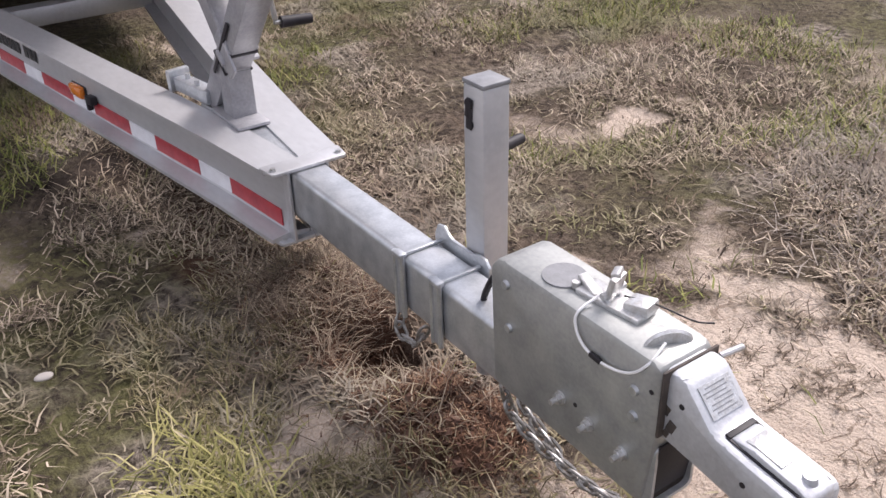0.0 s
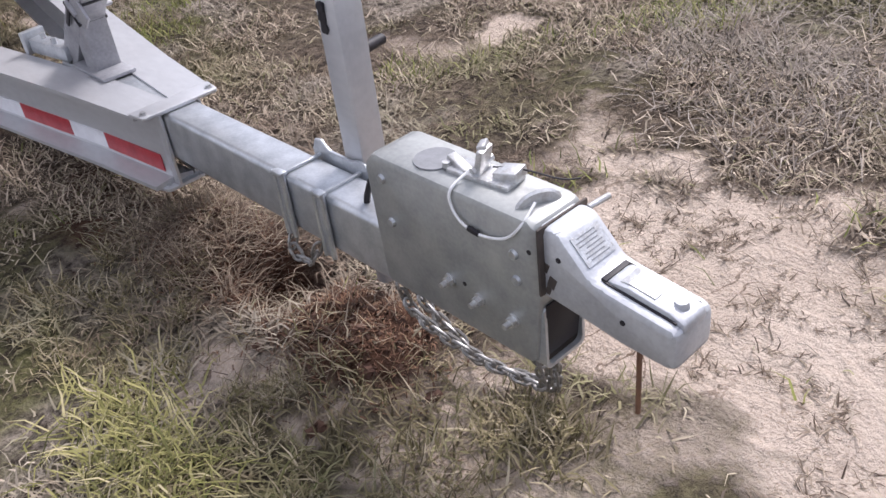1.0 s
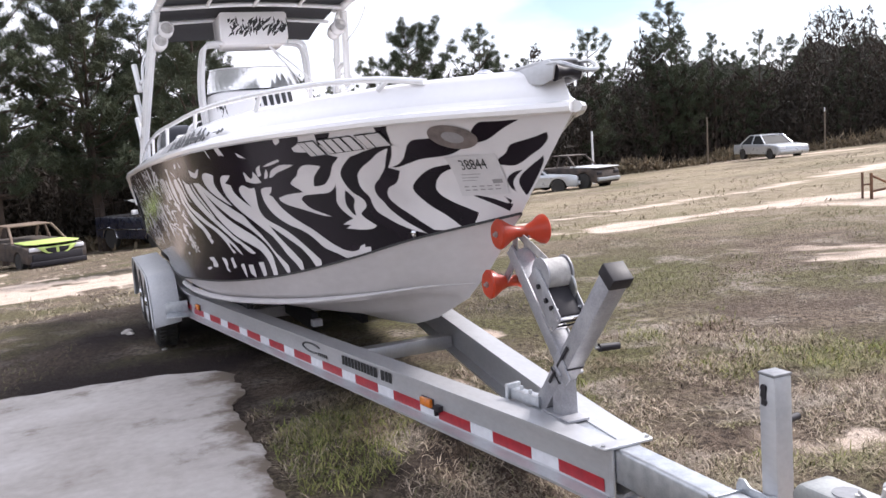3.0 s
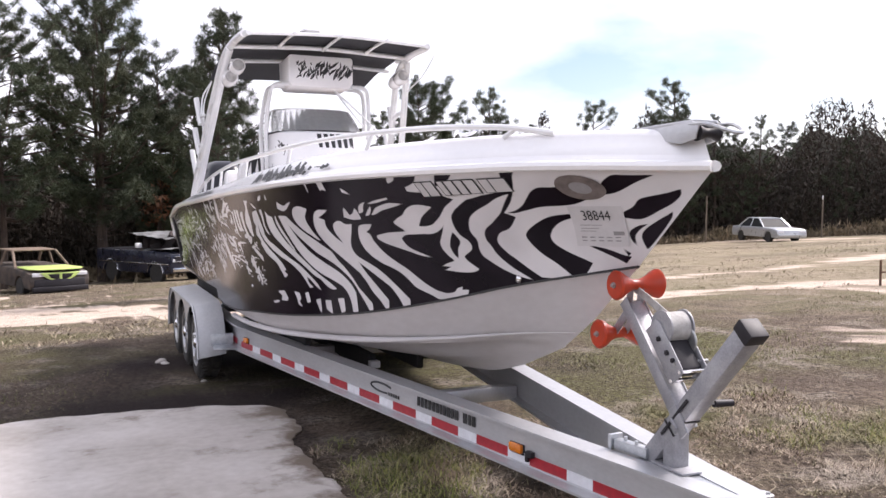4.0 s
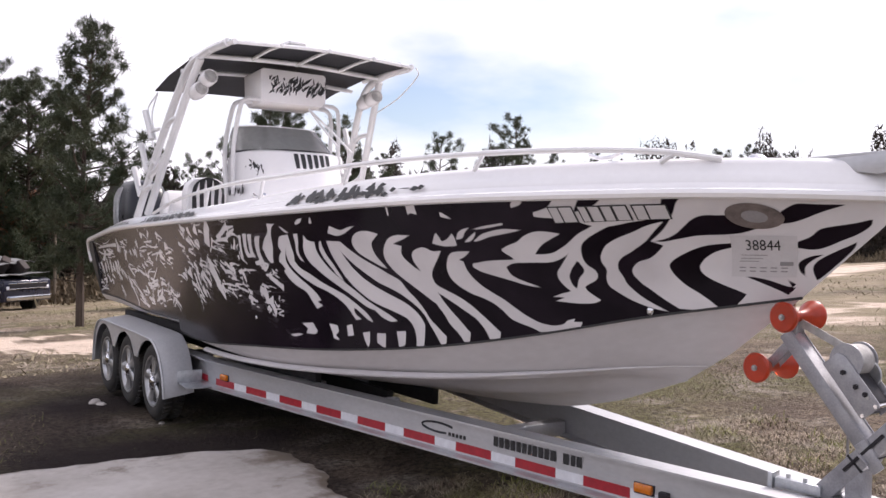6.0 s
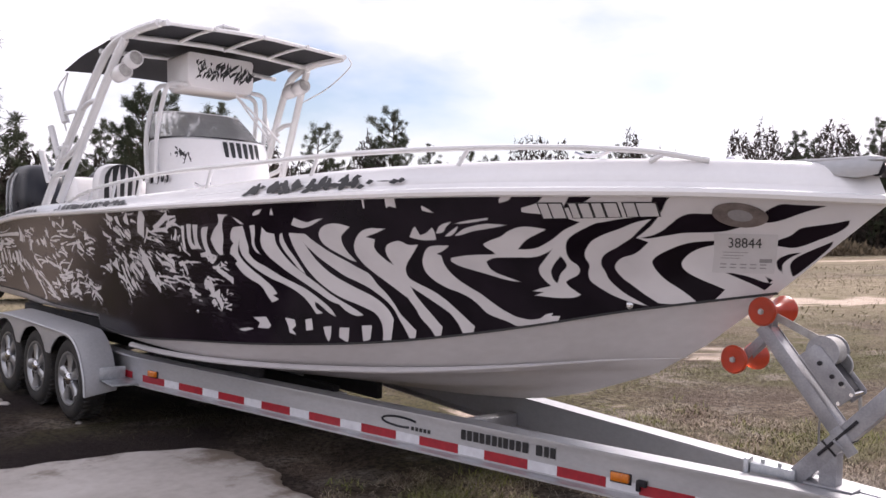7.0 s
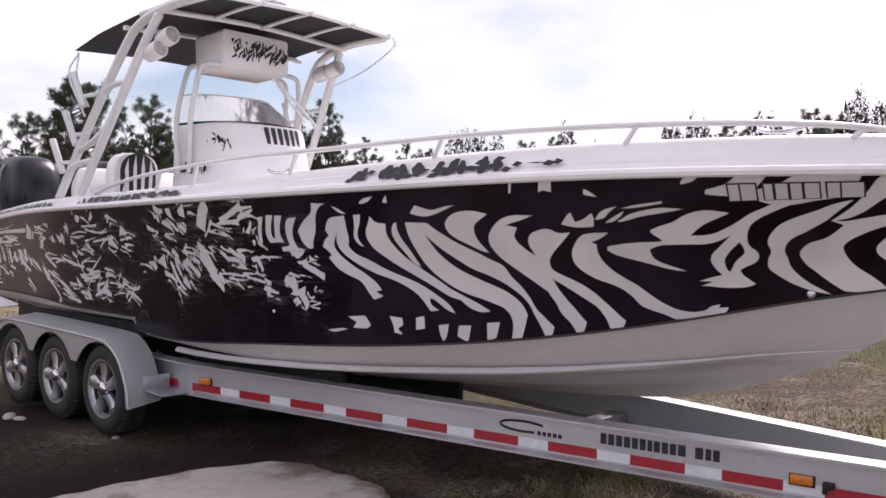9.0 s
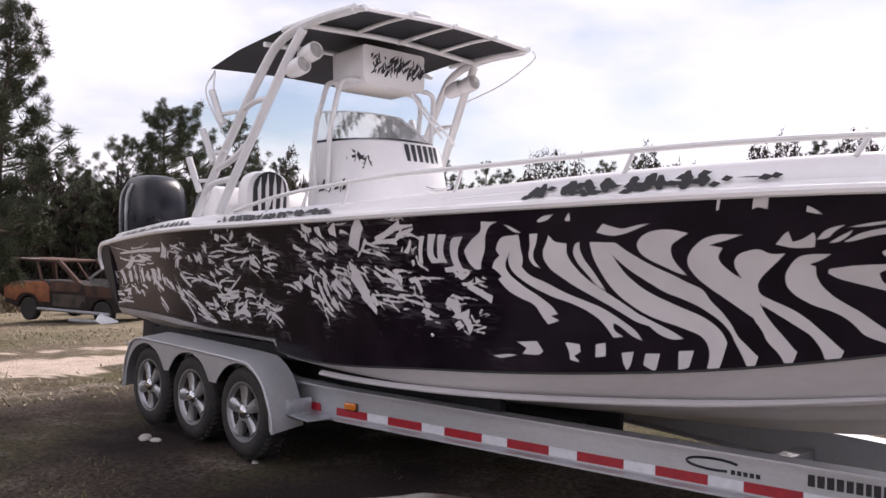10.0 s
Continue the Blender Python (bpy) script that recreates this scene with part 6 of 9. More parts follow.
def build_hull():
    rows = between(along(BOOT, U), along(RUB, U), 140, 0.055, U, -0.025)
    rows = [stepped(r, 0.857) for r in rows]
    me = strip("topsides", rows, WRAP)
    grid = np.array(rows)
    v = np.linspace(0, 1, 140)[:, None] * np.ones(len(U))
    x = grid[:, :, 0]
    s = np.full(x.shape, -9.0)
    for pts in PALE:
        patch(x, v, pts, s)
    ink = np.full(x.shape, -9.0)
    for pts in INKED:
        patch(x, v, pts, ink)
    s = np.minimum(s, -ink)
    # torn shards towards the stern, with ragged ends and small splinters round them
    rng = np.random.default_rng(17)
    xs = x[70]
    for cx, cv, ln, lean, wa, wb in SHARDS:
        pieces = [(cx, cv, ln, lean, wa, wb)]
        for i in range(rng.integers(1, 4)):
            a = radians(lean + rng.normal(0, 15))
            side, off = rng.choice((-1, 1)), rng.uniform(-0.5, 0.5) * ln
            gap = max(wa, wb) + rng.uniform(0.008, 0.035)
            px, pv = cx + off * math.cos(a) - side * gap * math.sin(a), cv + (off * math.sin(a) + side * gap * math.cos(a)) / 0.85
            pieces.append((px, pv, ln * rng.uniform(0.3, 1.0), math.degrees(a), rng.uniform(0.003, 0.011), rng.uniform(0.001, 0.005)))
        for px, pv, k, d, w0, w1 in pieces:
            ux, uv = math.cos(radians(d)), math.sin(radians(d))
            c = np.abs(xs - px) < k + 0.1
            dx, dv = x[:, c] - px, (v[:, c] - pv) * 0.85
            p, r = dx * ux + dv * uv, dv * ux - dx * uv
            bend, cut0, cut1 = rng.normal(0, 0.20), rng.normal(0, 0.6), rng.normal(0, 0.6)
            r = r + bend * (p * p / max(k, 0.05) - k / 12)
            w = w0 + (w1 - w0) * np.clip(p / k + 0.5, 0, 1) + 0.0018 * np.sin(p * 95 + px * 40) * np.sin(p * 43 + pv * 90)
            inside = np.minimum(w - np.abs(r), np.minimum(k / 1.85 + p + cut0 * r, k / 1.85 - p + cut1 * r))
            s[:, c] = np.maximum(s[:, c], inside)
    s = np.where(v < 0.012, -0.02, s)
    s2 = s.reshape(-1)
    me.attributes.new("stripe", "FLOAT", "POINT").data.foreach_set("value", np.r_[s2, s2].astype(np.float32))
    hull = part("hull", me, None, boat, "topsides in glossy black and white zebra wrap")
    mid, boot, out = stepped(along(MID, UC), 0.838), stepped(along(BOOT, UC), 0.857), stepped(along(CHINE, UC), 0.815)
    low = between(mid, boot, 6, 0, UC)
    low = between(out, mid, 5, 0, UC)[:-1] + low
    ledge = out.copy()
    ledge[:, 1] = ledge[:, 1] - 0.035 * np.clip(ledge[:, 1] / 0.16, 0, 0.95)
    ledge[:, 2] -= 0.006
    keel = along(KEEL, UC)
    bottom = between(keel, ledge, 9, 0, UC)
    for i, r in enumerate(bottom):
        if i in (4, 5):
            r[:, 2] -= 0.014 * np.clip((1 - UC) / 0.12, 0, 1)
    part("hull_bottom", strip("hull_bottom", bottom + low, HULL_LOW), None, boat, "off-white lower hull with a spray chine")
    for sy in (-1, 1):
        bm = BM()
        u2 = np.linspace(0.42, 0.985, 90)
        rail = along(MID, u2)
        rail[:, 1] = np.maximum(rail[:, 1] - 0.016, 0.004)
        rail[:, 2] -= 0.062
        thin = 0.72 * np.clip((1 - u2) / 0.22, 0.12, 1)
        loft(bm, [[(q[0], sy * (q[1] + dy * k), q[2] + dz * k) for dy, dz in ((-0.014, 0.028), (0.012, 0.016), (0.027, -0.004), (0.020, -0.018), (-0.014, -0.016))] for q, k in zip(rail, thin)])
        bmesh.ops.recalc_face_normals(bm, faces=bm.faces)
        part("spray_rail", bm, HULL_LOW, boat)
    line = BM()
    b = boot
    for sy in (-1, 1):
        rings = [[(p[0] + 0.002, sy * (p[1] + 0.0035), p[2] + d) for d in (-0.006, 0.006)] for p in b]
        loft(line, rings, False)
    part("boot_stripe", line, INK, hull, "thin black line", sharp=None)
    # transom
    bm = BM()
    stern = [along(L, np.array([0.0]))[0] for L in (KEEL, CHINE, MID, BOOT, RUB)] + [deck_edge(np.array([0.0]))[0]]
    ring = [(p[0] - 0.0, -p[1], p[2]) for p in stern] + [(p[0], p[1], p[2]) for p in stern[::-1][:-1]]
    bm.faces.new([bm.verts.new(p) for p in ring])
    part("transom", bm, INK, boat, sharp=None)
    for sy in (-1, 1):
        bm = BM()
        curl = smooth_line([(-8.20, sy * 1.112, 1.50), (-8.35, sy * 1.105, 1.485), (-8.45, sy * 1.085, 1.43), (-8.49, sy * 1.06, 1.34), (-8.46, sy * 1.045, 1.24)], 5)
        sweep(bm, curl, 0.024, 8)
        part("stern_rub_rail", bm, GEL, boat)
        bm = BM()
        loft(bm, [[p, Vector((-8.24, sy * (0.995 + 0.105 * (p.z - 0.905) / 0.585), p.z)), Vector((-8.24, sy * 0.9, p.z))] for p in curl] + [[Vector((-8.27, sy * 1.0, 0.93)), Vector((-8.24, sy * 0.99, 0.93)), Vector((-8.24, sy * 0.9, 0.93))]], False)
        part("stern_corner", bm, INK, boat)
    return hull


hull = build_hull()


def build_deck():
    u = np.linspace(0, 1, 300)
    a, b = along(RUB, u), deck_edge(u)
    rows = []
    for t, o in ((0.0, 0.0), (0.12, 0.012), (0.30, 0.012), (0.36, 0.0), (0.40, 0.0), (0.62, 0.004), (0.68, -0.010), (0.9, -0.006), (1.0, -0.012)):
        p = a + (b - a) * t
        p = p.copy()
        p[:, 1] = np.maximum(0, p[:, 1] + o * np.clip((1 - u) / 0.05, 0, 1))
        rows.append(p)
    rounded = b.copy()
    rounded[:, 1] = np.maximum(0, rounded[:, 1] - 0.03)
    rounded[:, 2] += 0.012
    inner = b.copy()
    inner[:, 1] = np.maximum(0, inner[:, 1] - 0.20)
    inner[:, 2] += 0.022
    rows += [rounded, inner]
    part("coaming", strip("coaming", rows, GEL), None, boat, "white moulded gunwale")
    # rub rail
    bm = BM()
    for sy in (-1, 1):
        sweep(bm, [(p[0], sy * (p[1] + 0.008), p[2] + 0.012) for p in along(RUB, np.linspace(0, 1, 120))], 0.026, 8, flat=0.9)
    part("rub_rail", bm, GEL, boat, "rounded white rub rail")
    # foredeck and cockpit
    f = u > 0.60
    fore = inner[f]
    mid = fore.copy()
    mid[:, 1] = 0
    mid[:, 2] += 0.03 * np.clip(fore[:, 1] / 0.6, 0, 1)
    part("foredeck", strip("foredeck", between(fore, mid, 6, 0, u[f]), GEL), None, boat, "white foredeck")
    w = inner[u <= 0.605]
    floor = w.copy()
    floor[:, 2] = 1.15
    mid = floor.copy()
    mid[:, 1] = 0
    part("cockpit_liner", strip("cockpit_liner", [w, floor, mid], GEL), None, boat, "white cockpit liner")
    bm = BM()
    e = w[-1]
    bm.faces.new([bm.verts.new(p) for p in ((e[0], -e[1], e[2]), (e[0], e[1], e[2]), (e[0], e[1], 1.15), (e[0], -e[1], 1.15))])
    part("bulkhead", bm, GEL, boat, sharp=None)


build_deck()


def pipe(name, pts, r=0.022, parent=None, n=10, smooth=6, label=""):
    bm = BM()
    sweep(bm, smooth_line(pts, smooth) if smooth else pts, r, n)
    return part(name, bm, RAILWHITE, parent or boat, label)


# bow rail
def rail_point(x, up, inset=0.105):
    b = float(hermite(RUB[0], RUB[1], x))
    z = float(hermite(RUB[0], RUB[2], x)) + float(hermite(*DECK_UP, x))
    return (x, b - inset, z + up)


for sy in (-1, 1):
    top = [(-6.0, 0.02), (-5.5, 0.09), (-4.9, 0.125), (-4.1, 0.14), (-3.3, 0.115), (-2.5, 0.10), (-1.8, 0.085), (-1.2, 0.07), (-0.8, 0.045), (-0.55, 0.005)]
    pts = [(p[0], sy * p[1], p[2]) for p in (rail_point(x, h) for x, h in top)]
    bow_rail = pipe("bow_rail", pts, 0.0145, n=8, label="white grab rail along the gunwale")
    for x in (-5.5, -5.05, -4.6, -3.62, -2.55, -1.57, -0.72):
        h = float(np.interp(x, [t[0] for t in top], [t[1] for t in top]))
        a, b2 = rail_point(x, h), rail_point(x - 0.05, -0.005, 0.10)
        bm = BM()
        sweep(bm, [(a[0], sy * a[1], a[2]), (b2[0], sy * b2[1], b2[2])], 0.012, 8)
        part("rail_post", bm, RAILWHITE, bow_rail)

# T-top
CH = 0.86
top_frame = thing("t_top", (-5.8, 0, 2.95))
top_frame.parent, top_frame.matrix_parent_inverse = boat, WORLD[boat].inverted()
tagged(top_frame, "white pipe T-top with a dark canvas roof")


def roof_z(x, y):
    return float(np.interp(x, [-6.85, -6.4, -5.8, -5.3, -4.8], [2.965, 3.06, 3.125, 3.145, 3.135])) + 0.035 * (1 - (y / 0.9) ** 2)


bm = BM()
nx, ny = 22, 14
grid = [[(x, y) for y in np.linspace(-CH, CH, ny)] for x in np.linspace(-6.82, -4.84, nx)]
rings = [[(x, y, roof_z(x, y)) for x, y in row] + [(x, y, roof_z(x, y) - 0.006) for x, y in row[::-1]] for row in grid]
loft(bm, rings)
bmesh.ops.recalc_face_normals(bm, faces=bm.faces)
part("canopy", bm, CANVAS, top_frame, "dark canvas roof")
for sy in (-1, 1):
    side = [(x, sy * (CH + 0.005), roof_z(x, CH) - 0.012) for x in (-5.75, -5.5, -5.3, -5.0)] + [(-4.82, sy * (CH - 0.03), roof_z(-4.8, CH) - 0.012)]
    pipe("side_bar", side, 0.024, top_frame)
    pipe("leg", [(-6.28, sy * 1.07, 1.76), (-5.95, sy * 1.00, 2.30), (-5.62, sy * 0.92, 2.86), (-5.47, sy * 0.88, 3.08)], 0.034, top_frame)
    pipe("leg", [(-6.66, sy * 1.06, 1.73), (-6.30, sy * 1.00, 2.28), (-5.93, sy * 0.92, 2.84), (-5.72, sy * 0.89, 3.04), (-5.35, sy * 0.87, 3.12), (-4.9, sy * 0.86, 3.13)], 0.034, top_frame)
    pipe("brace", [(-6.42, sy * 1.02, 2.10), (-6.12, sy * 1.035, 2.18), (-5.93, sy * 1.00, 2.32)], 0.024, top_frame)
    pipe("brace", [(-6.60, sy * 1.05, 1.85), (-6.42, sy * 1.055, 1.98), (-6.15, sy * 1.045, 2.02)], 0.024, top_frame)
    pipe("brace", [(-6.12, sy * 0.965, 2.55), (-5.95, sy * 0.96, 2.60), (-5.78, sy * 0.955, 2.60)], 0.022, top_frame)
pipe("front_bar", [(-4.84, -CH + 0.03, roof_z(-4.8, CH) - 0.012), (-4.84, 0, roof_z(-4.8, 0) - 0.010), (-4.84, CH - 0.03, roof_z(-4.8, CH) - 0.012)], 0.016, top_frame)
pipe("cross_bar", [(-5.45, -CH - 0.01, 3.105), (-5.45, 0, 3.14), (-5.45, CH + 0.01, 3.105)], 0.022, top_frame)
pipe("cross_bar", [(-6.0, -CH - 0.01, 3.05), (-6.0, 0, 3.09), (-6.0, CH + 0.01, 3.05)], 0.020, top_frame)
for y in (-0.43, 0.0, 0.43):
    pipe("rib", [(-5.45, y, 3.125), (-5.1, y, 3.15), (-4.80, y, roof_z(-4.8, y) - 0.012)], 0.016, top_frame)
bm = BM()
YZ = Matrix(((0, 0, 1, 0), (1, 0, 0, 0), (0, 1, 0, 0), (0, 0, 0, 1)))
prism(bm, [(-0.322, 0.13), (-0.30, 0.152), (0.30, 0.152), (0.322, 0.13), (0.318, -0.10), (0.282, -0.150), (-0.282, -0.150), (-0.318, -0.10)], 0.39, pose(-5.665, -0.01, 2.915, 0, -3, 0) @ YZ, 0.012)
ebox = part("electronics_box", bm, GEL, top_frame, "white overhead electronics box with torn zebra decal")
bm = BM()
rng = random.Random(8)
for i in range(84):
    y = -0.24 + 0.53 * (i / 83) + rng.uniform(-0.012, 0.012)
    z = 2.935 + rng.uniform(-0.065, 0.065)
    h, w, k = rng.uniform(0.03, 0.10), rng.uniform(0.005, 0.012), rng.uniform(-0.010, 0.040)
    fx = -5.4675 - (z - 2.90) * 0.052
    pts = [(fx, y - k, z - h / 2), (fx, y + w - k * 0.2, z - h * 0.1), (fx, y + k, z + h / 2), (fx, y - w - k * 0.2, z + h * 0.1)]
    bm.faces.new([bm.verts.new(q) for q in pts])
tagged(part("decal", bm, INK, ebox, "torn black stripes", sharp=None), kind="stuff")
for sy in (-1, 1):
    for dx, dy, dz in ((0.0, 0.0, 0.0), (-0.07, 0.055, -0.10) if sy < 0 else (-0.15, 0.0, -0.02)):
        at, aim = Vector((-5.58 + dx, sy * (0.82 + dy), 2.895 + dz)), Vector((0.24, sy * -0.01, 0.05)).normalized()
        bm = BM()
        lathe(bm, [(0.0, 0.0), (0.0, 0.042), (0.025, 0.058), (0.10, 0.068), (0.175, 0.066), (0.186, 0.060), (0.176, 0.053), (0.176, 0.0)], at, at + aim, 28)
        pod = part("speaker", bm, GEL, top_frame, "white round speaker pod")
        bm = BM()
        lathe(bm, [(0.0, 0.052), (0.008, 0.047), (0.013, 0.024), (0.020, 0.0)], at + aim * 0.178, at + aim * 1.178, 24)
        part("speaker_cone", bm, WEB, pod)
    pipe("grab_frame", [(-5.52, sy * 0.31, 2.80), (-5.54, sy * 0.44, 2.79), (-5.56, sy * 0.49, 2.70), (-5.62, sy * 0.52, 2.35), (-5.66, sy * 0.50, 1.95)], 0.020, top_frame)
    pipe("grab_frame", [(-5.72, sy * 0.31, 2.80), (-5.72, sy * 0.45, 2.78), (-5.73, sy * 0.50, 2.68), (-5.80, sy * 0.53, 2.35), (-5.80, sy * 0.51, 1.95)], 0.020, top_frame)
bm = BM()
sweep(bm, smooth_line([(-4.80, 0.86, 3.12), (-4.83, 0.90, 3.05), (-5.2, 0.93, 2.90), (-5.6, 0.93, 2.80)], 6), 0.006, 6)
part("antenna_wire", bm, RAILWHITE, top_frame)
bm = BM()
box(bm, (-4.95, -0.26, 3.195), (0.16, 0.16, 0.05), (0, 0, 0), 0.02, 3)
part("gps_dome", bm, GEL, top_frame)
for i, (x, z) in enumerate(((-6.64, 2.04), (-6.42, 2.255), (-6.29, 2.55))):
    for sy in (-1, 1):
        bm = BM()
        cyl(bm, (x - 0.03, sy * 1.03, z - 0.10), (x - 0.17, sy * 1.05, z + 0.17), 0.026, 0.029, n=12)
        box(bm, (x + 0.04, sy * 1.02, z - 0.02), (0.22, 0.03, 0.03), (0, 0, 0), 0.006)
        part("rod_holder", bm, RAILWHITE, top_frame)
pipe("stay", [(-6.80, -0.84, 2.95), (-6.74, -0.95, 2.75), (-6.36, -1.0, 2.38)], 0.008, top_frame, 6)
pipe("stay", [(-6.80, -0.84, 2.95), (-6.60, -0.95, 2.70), (-6.30, -1.0, 2.45)], 0.008, top_frame, 6)

# console
def oblong(xc, hx, hy, z, n=36, k=2.6):
    return [(xc + hx * math.copysign(abs(math.cos(a)) ** (2 / k), math.cos(a)), hy * math.copysign(abs(math.sin(a)) ** (2 / k), math.sin(a)), z) for a in np.linspace(0, 2 * math.pi, n + 1)[:-1]]


bm = BM()
loft(bm, [oblong(xc, hx, hy, z) for z, xc, hx, hy in ((1.15, -5.62, 0.62, 0.50), (1.9, -5.66, 0.56, 0.49), (2.27, -5.70, 0.50, 0.475), (2.325, -5.70, 0.48, 0.46), (2.345, -5.71, 0.44, 0.42))])
bmesh.ops.recalc_face_normals(bm, faces=bm.faces)
console = part("console", bm, GEL, boat, "white helm console with zebra decals")
bm = BM()
rings = []
for t in np.linspace(0, 1, 8):
    xc, hx, hy, z = -5.78 - 0.14 * t, 0.53 - 0.20 * t - 0.04 * t * t, 0.455 - 0.06 * t * t, 2.335 + 0.245 * t
    rings.append([(xc + hx * math.cos(a), hy * math.copysign(abs(math.sin(a)) ** 0.8, math.sin(a)), z) for a in np.linspace(-1.85, 1.85, 25)])
loft(bm, rings, False)
part("windshield", bm, SHIELD, console, "clear curved windshield", sharp=None)
bm = BM()
sweep(bm, [Vector(q) + Vector((0, 0, 0.004)) for q in rings[0]], 0.010, 6)
part("windshield_trim", bm, BLACK, console)
bm = BM()
sweep(bm, [Vector(q) for q in rings[-1]], 0.006, 6)
part("windshield_edge", bm, RAILWHITE, console)


def console_front(y, z, off=0.004):
    hx, hy = 0.50 + (2.27 - z) * 0.13, 0.475 + (2.27 - z) * 0.03
    return Vector((-5.70 + (2.27 - z) * 0.09 + off + hx * (1 - min(1, abs(y) / hy) ** 2.6) ** (1 / 2.6), y, z))


for i in range(6):
    bm = BM()
    y = -0.13 + 0.062 * i
    pts = [console_front(y, 2.31), console_front(y + 0.040, 2.31), console_front(y + 0.048, 2.25), console_front(y + 0.050, 2.18), console_front(y + 0.018, 2.18), console_front(y + 0.006, 2.25)]
    bm.faces.new([bm.verts.new(q) for q in pts])
    part("decal", bm, INK, console, "black zebra bar", sharp=None)
bm = BM()
rng = random.Random(5)
for i in range(34):
    t = rng.random()
    y, z = -0.43 + 0.035 * math.sin(t * 5) + rng.uniform(-0.02, 0.02), 2.21 - 0.30 * t + rng.uniform(-0.02, 0.02)
    w, h, k = rng.uniform(0.006, 0.014), rng.uniform(0.03, 0.09), rng.uniform(-0.025, 0.025)
    bm.faces.new([bm.verts.new(console_front(*q)) for q in ((y - k, z - h / 2), (y + w, z), (y + k, z + h / 2), (y - w, z + h * 0.1))])
for i in range(26):
    x, z = -5.95 + 0.50 * rng.random(), 1.985 + rng.uniform(-0.03, 0.03)
    w, h = rng.uniform(0.008, 0.022), rng.uniform(0.03, 0.07)
    bm.faces.new([bm.verts.new((x + dx, -0.492, z + dz)) for dx, dz in ((-w, -h / 2), (w * 0.5, -h * 0.3), (w, h / 2), (-w * 0.4, h * 0.4))])
tagged(part("decal", bm, INK, console, "torn black decal", sharp=None), kind="stuff")
# wiper-like struts between roof and windshield
pipe("strut", [(-5.40, 0.10, 2.74), (-5.36, 0.22, 2.58), (-5.30, 0.36, 2.40)], 0.010, top_frame, 6)
pipe("strut", [(-5.40, 0.10, 2.74), (-5.34, 0.34, 2.52), (-5.30, 0.50, 2.36)], 0.010, top_frame, 6)

# seats
for y in (-0.36, 0.36):
    bm = BM()
    rings = []
    for x, s in ((-6.86, 0.8), (-6.83, 0.98), (-6.76, 1.0), (-6.70, 0.95), (-6.68, 0.78)):
        rings.append([(x, y + 0.225 * s * math.copysign(abs(math.cos(a)) ** 0.6, math.cos(a)), 1.90 + 0.25 * s * math.copysign(abs(math.sin(a)) ** 0.75, math.sin(a))) for a in np.linspace(0, 2 * math.pi, 25)[:-1]])
    loft(bm, rings)
    bmesh.ops.recalc_face_normals(bm, faces=bm.faces)
    seat = part("helm_seat", bm, GEL, boat, "white rounded helm seat with zebra back")
    bm = BM()
    arch = [(0.165 * math.cos(k), 0.06 + 0.155 * math.sin(k)) for k in np.linspace(0, math.pi, 13)] + [(-0.165, -0.16), (0.165, -0.16)]
    prism(bm, arch, 0.012, pose(-6.676, y, 1.93, 0, 0, 0) @ YZ, 0.003)
    panel = part("back_panel", bm, INK, seat, "black zebra back panel")
    for i in range(4):
        k = -0.105 + 0.07 * i
        top = 0.06 + 0.15 * math.sqrt(1 - (k / 0.165) ** 2)
        bm = BM()
        prism(bm, [(k - 0.012, -0.155), (k + 0.014, -0.155), (k + 0.020 + 0.1 * k, top * 0.4), (k + 0.008, top - 0.01), (k - 0.013 + 0.1 * k, top * 0.4)], 0.006, pose(-6.667, y, 1.93, 0, 0, 0) @ YZ, 0.0)
        part("zebra_bar", bm, GEL, panel)
    bm = BM()
    box(bm, (-6.60, y, 1.66), (0.42, 0.44, 0.12), (0, 0, 0), 0.04, 3)
    part("seat_cushion", bm, GEL, seat)
    bm = BM()
    cyl(bm, (-6.62, y, 1.15), (-6.62, y, 1.62), 0.05, n=14)
    part("pedestal", bm, RAILWHITE, seat)
bm = BM()
prism(bm, [(-7.35, 1.15), (-7.35, 1.88), (-7.22, 2.02), (-7.08, 2.02), (-6.98, 1.86), (-6.98, 1.15)], 1.3, XZ, 0.04)
part("leaning_post", bm, GEL, boat, "white leaning post")

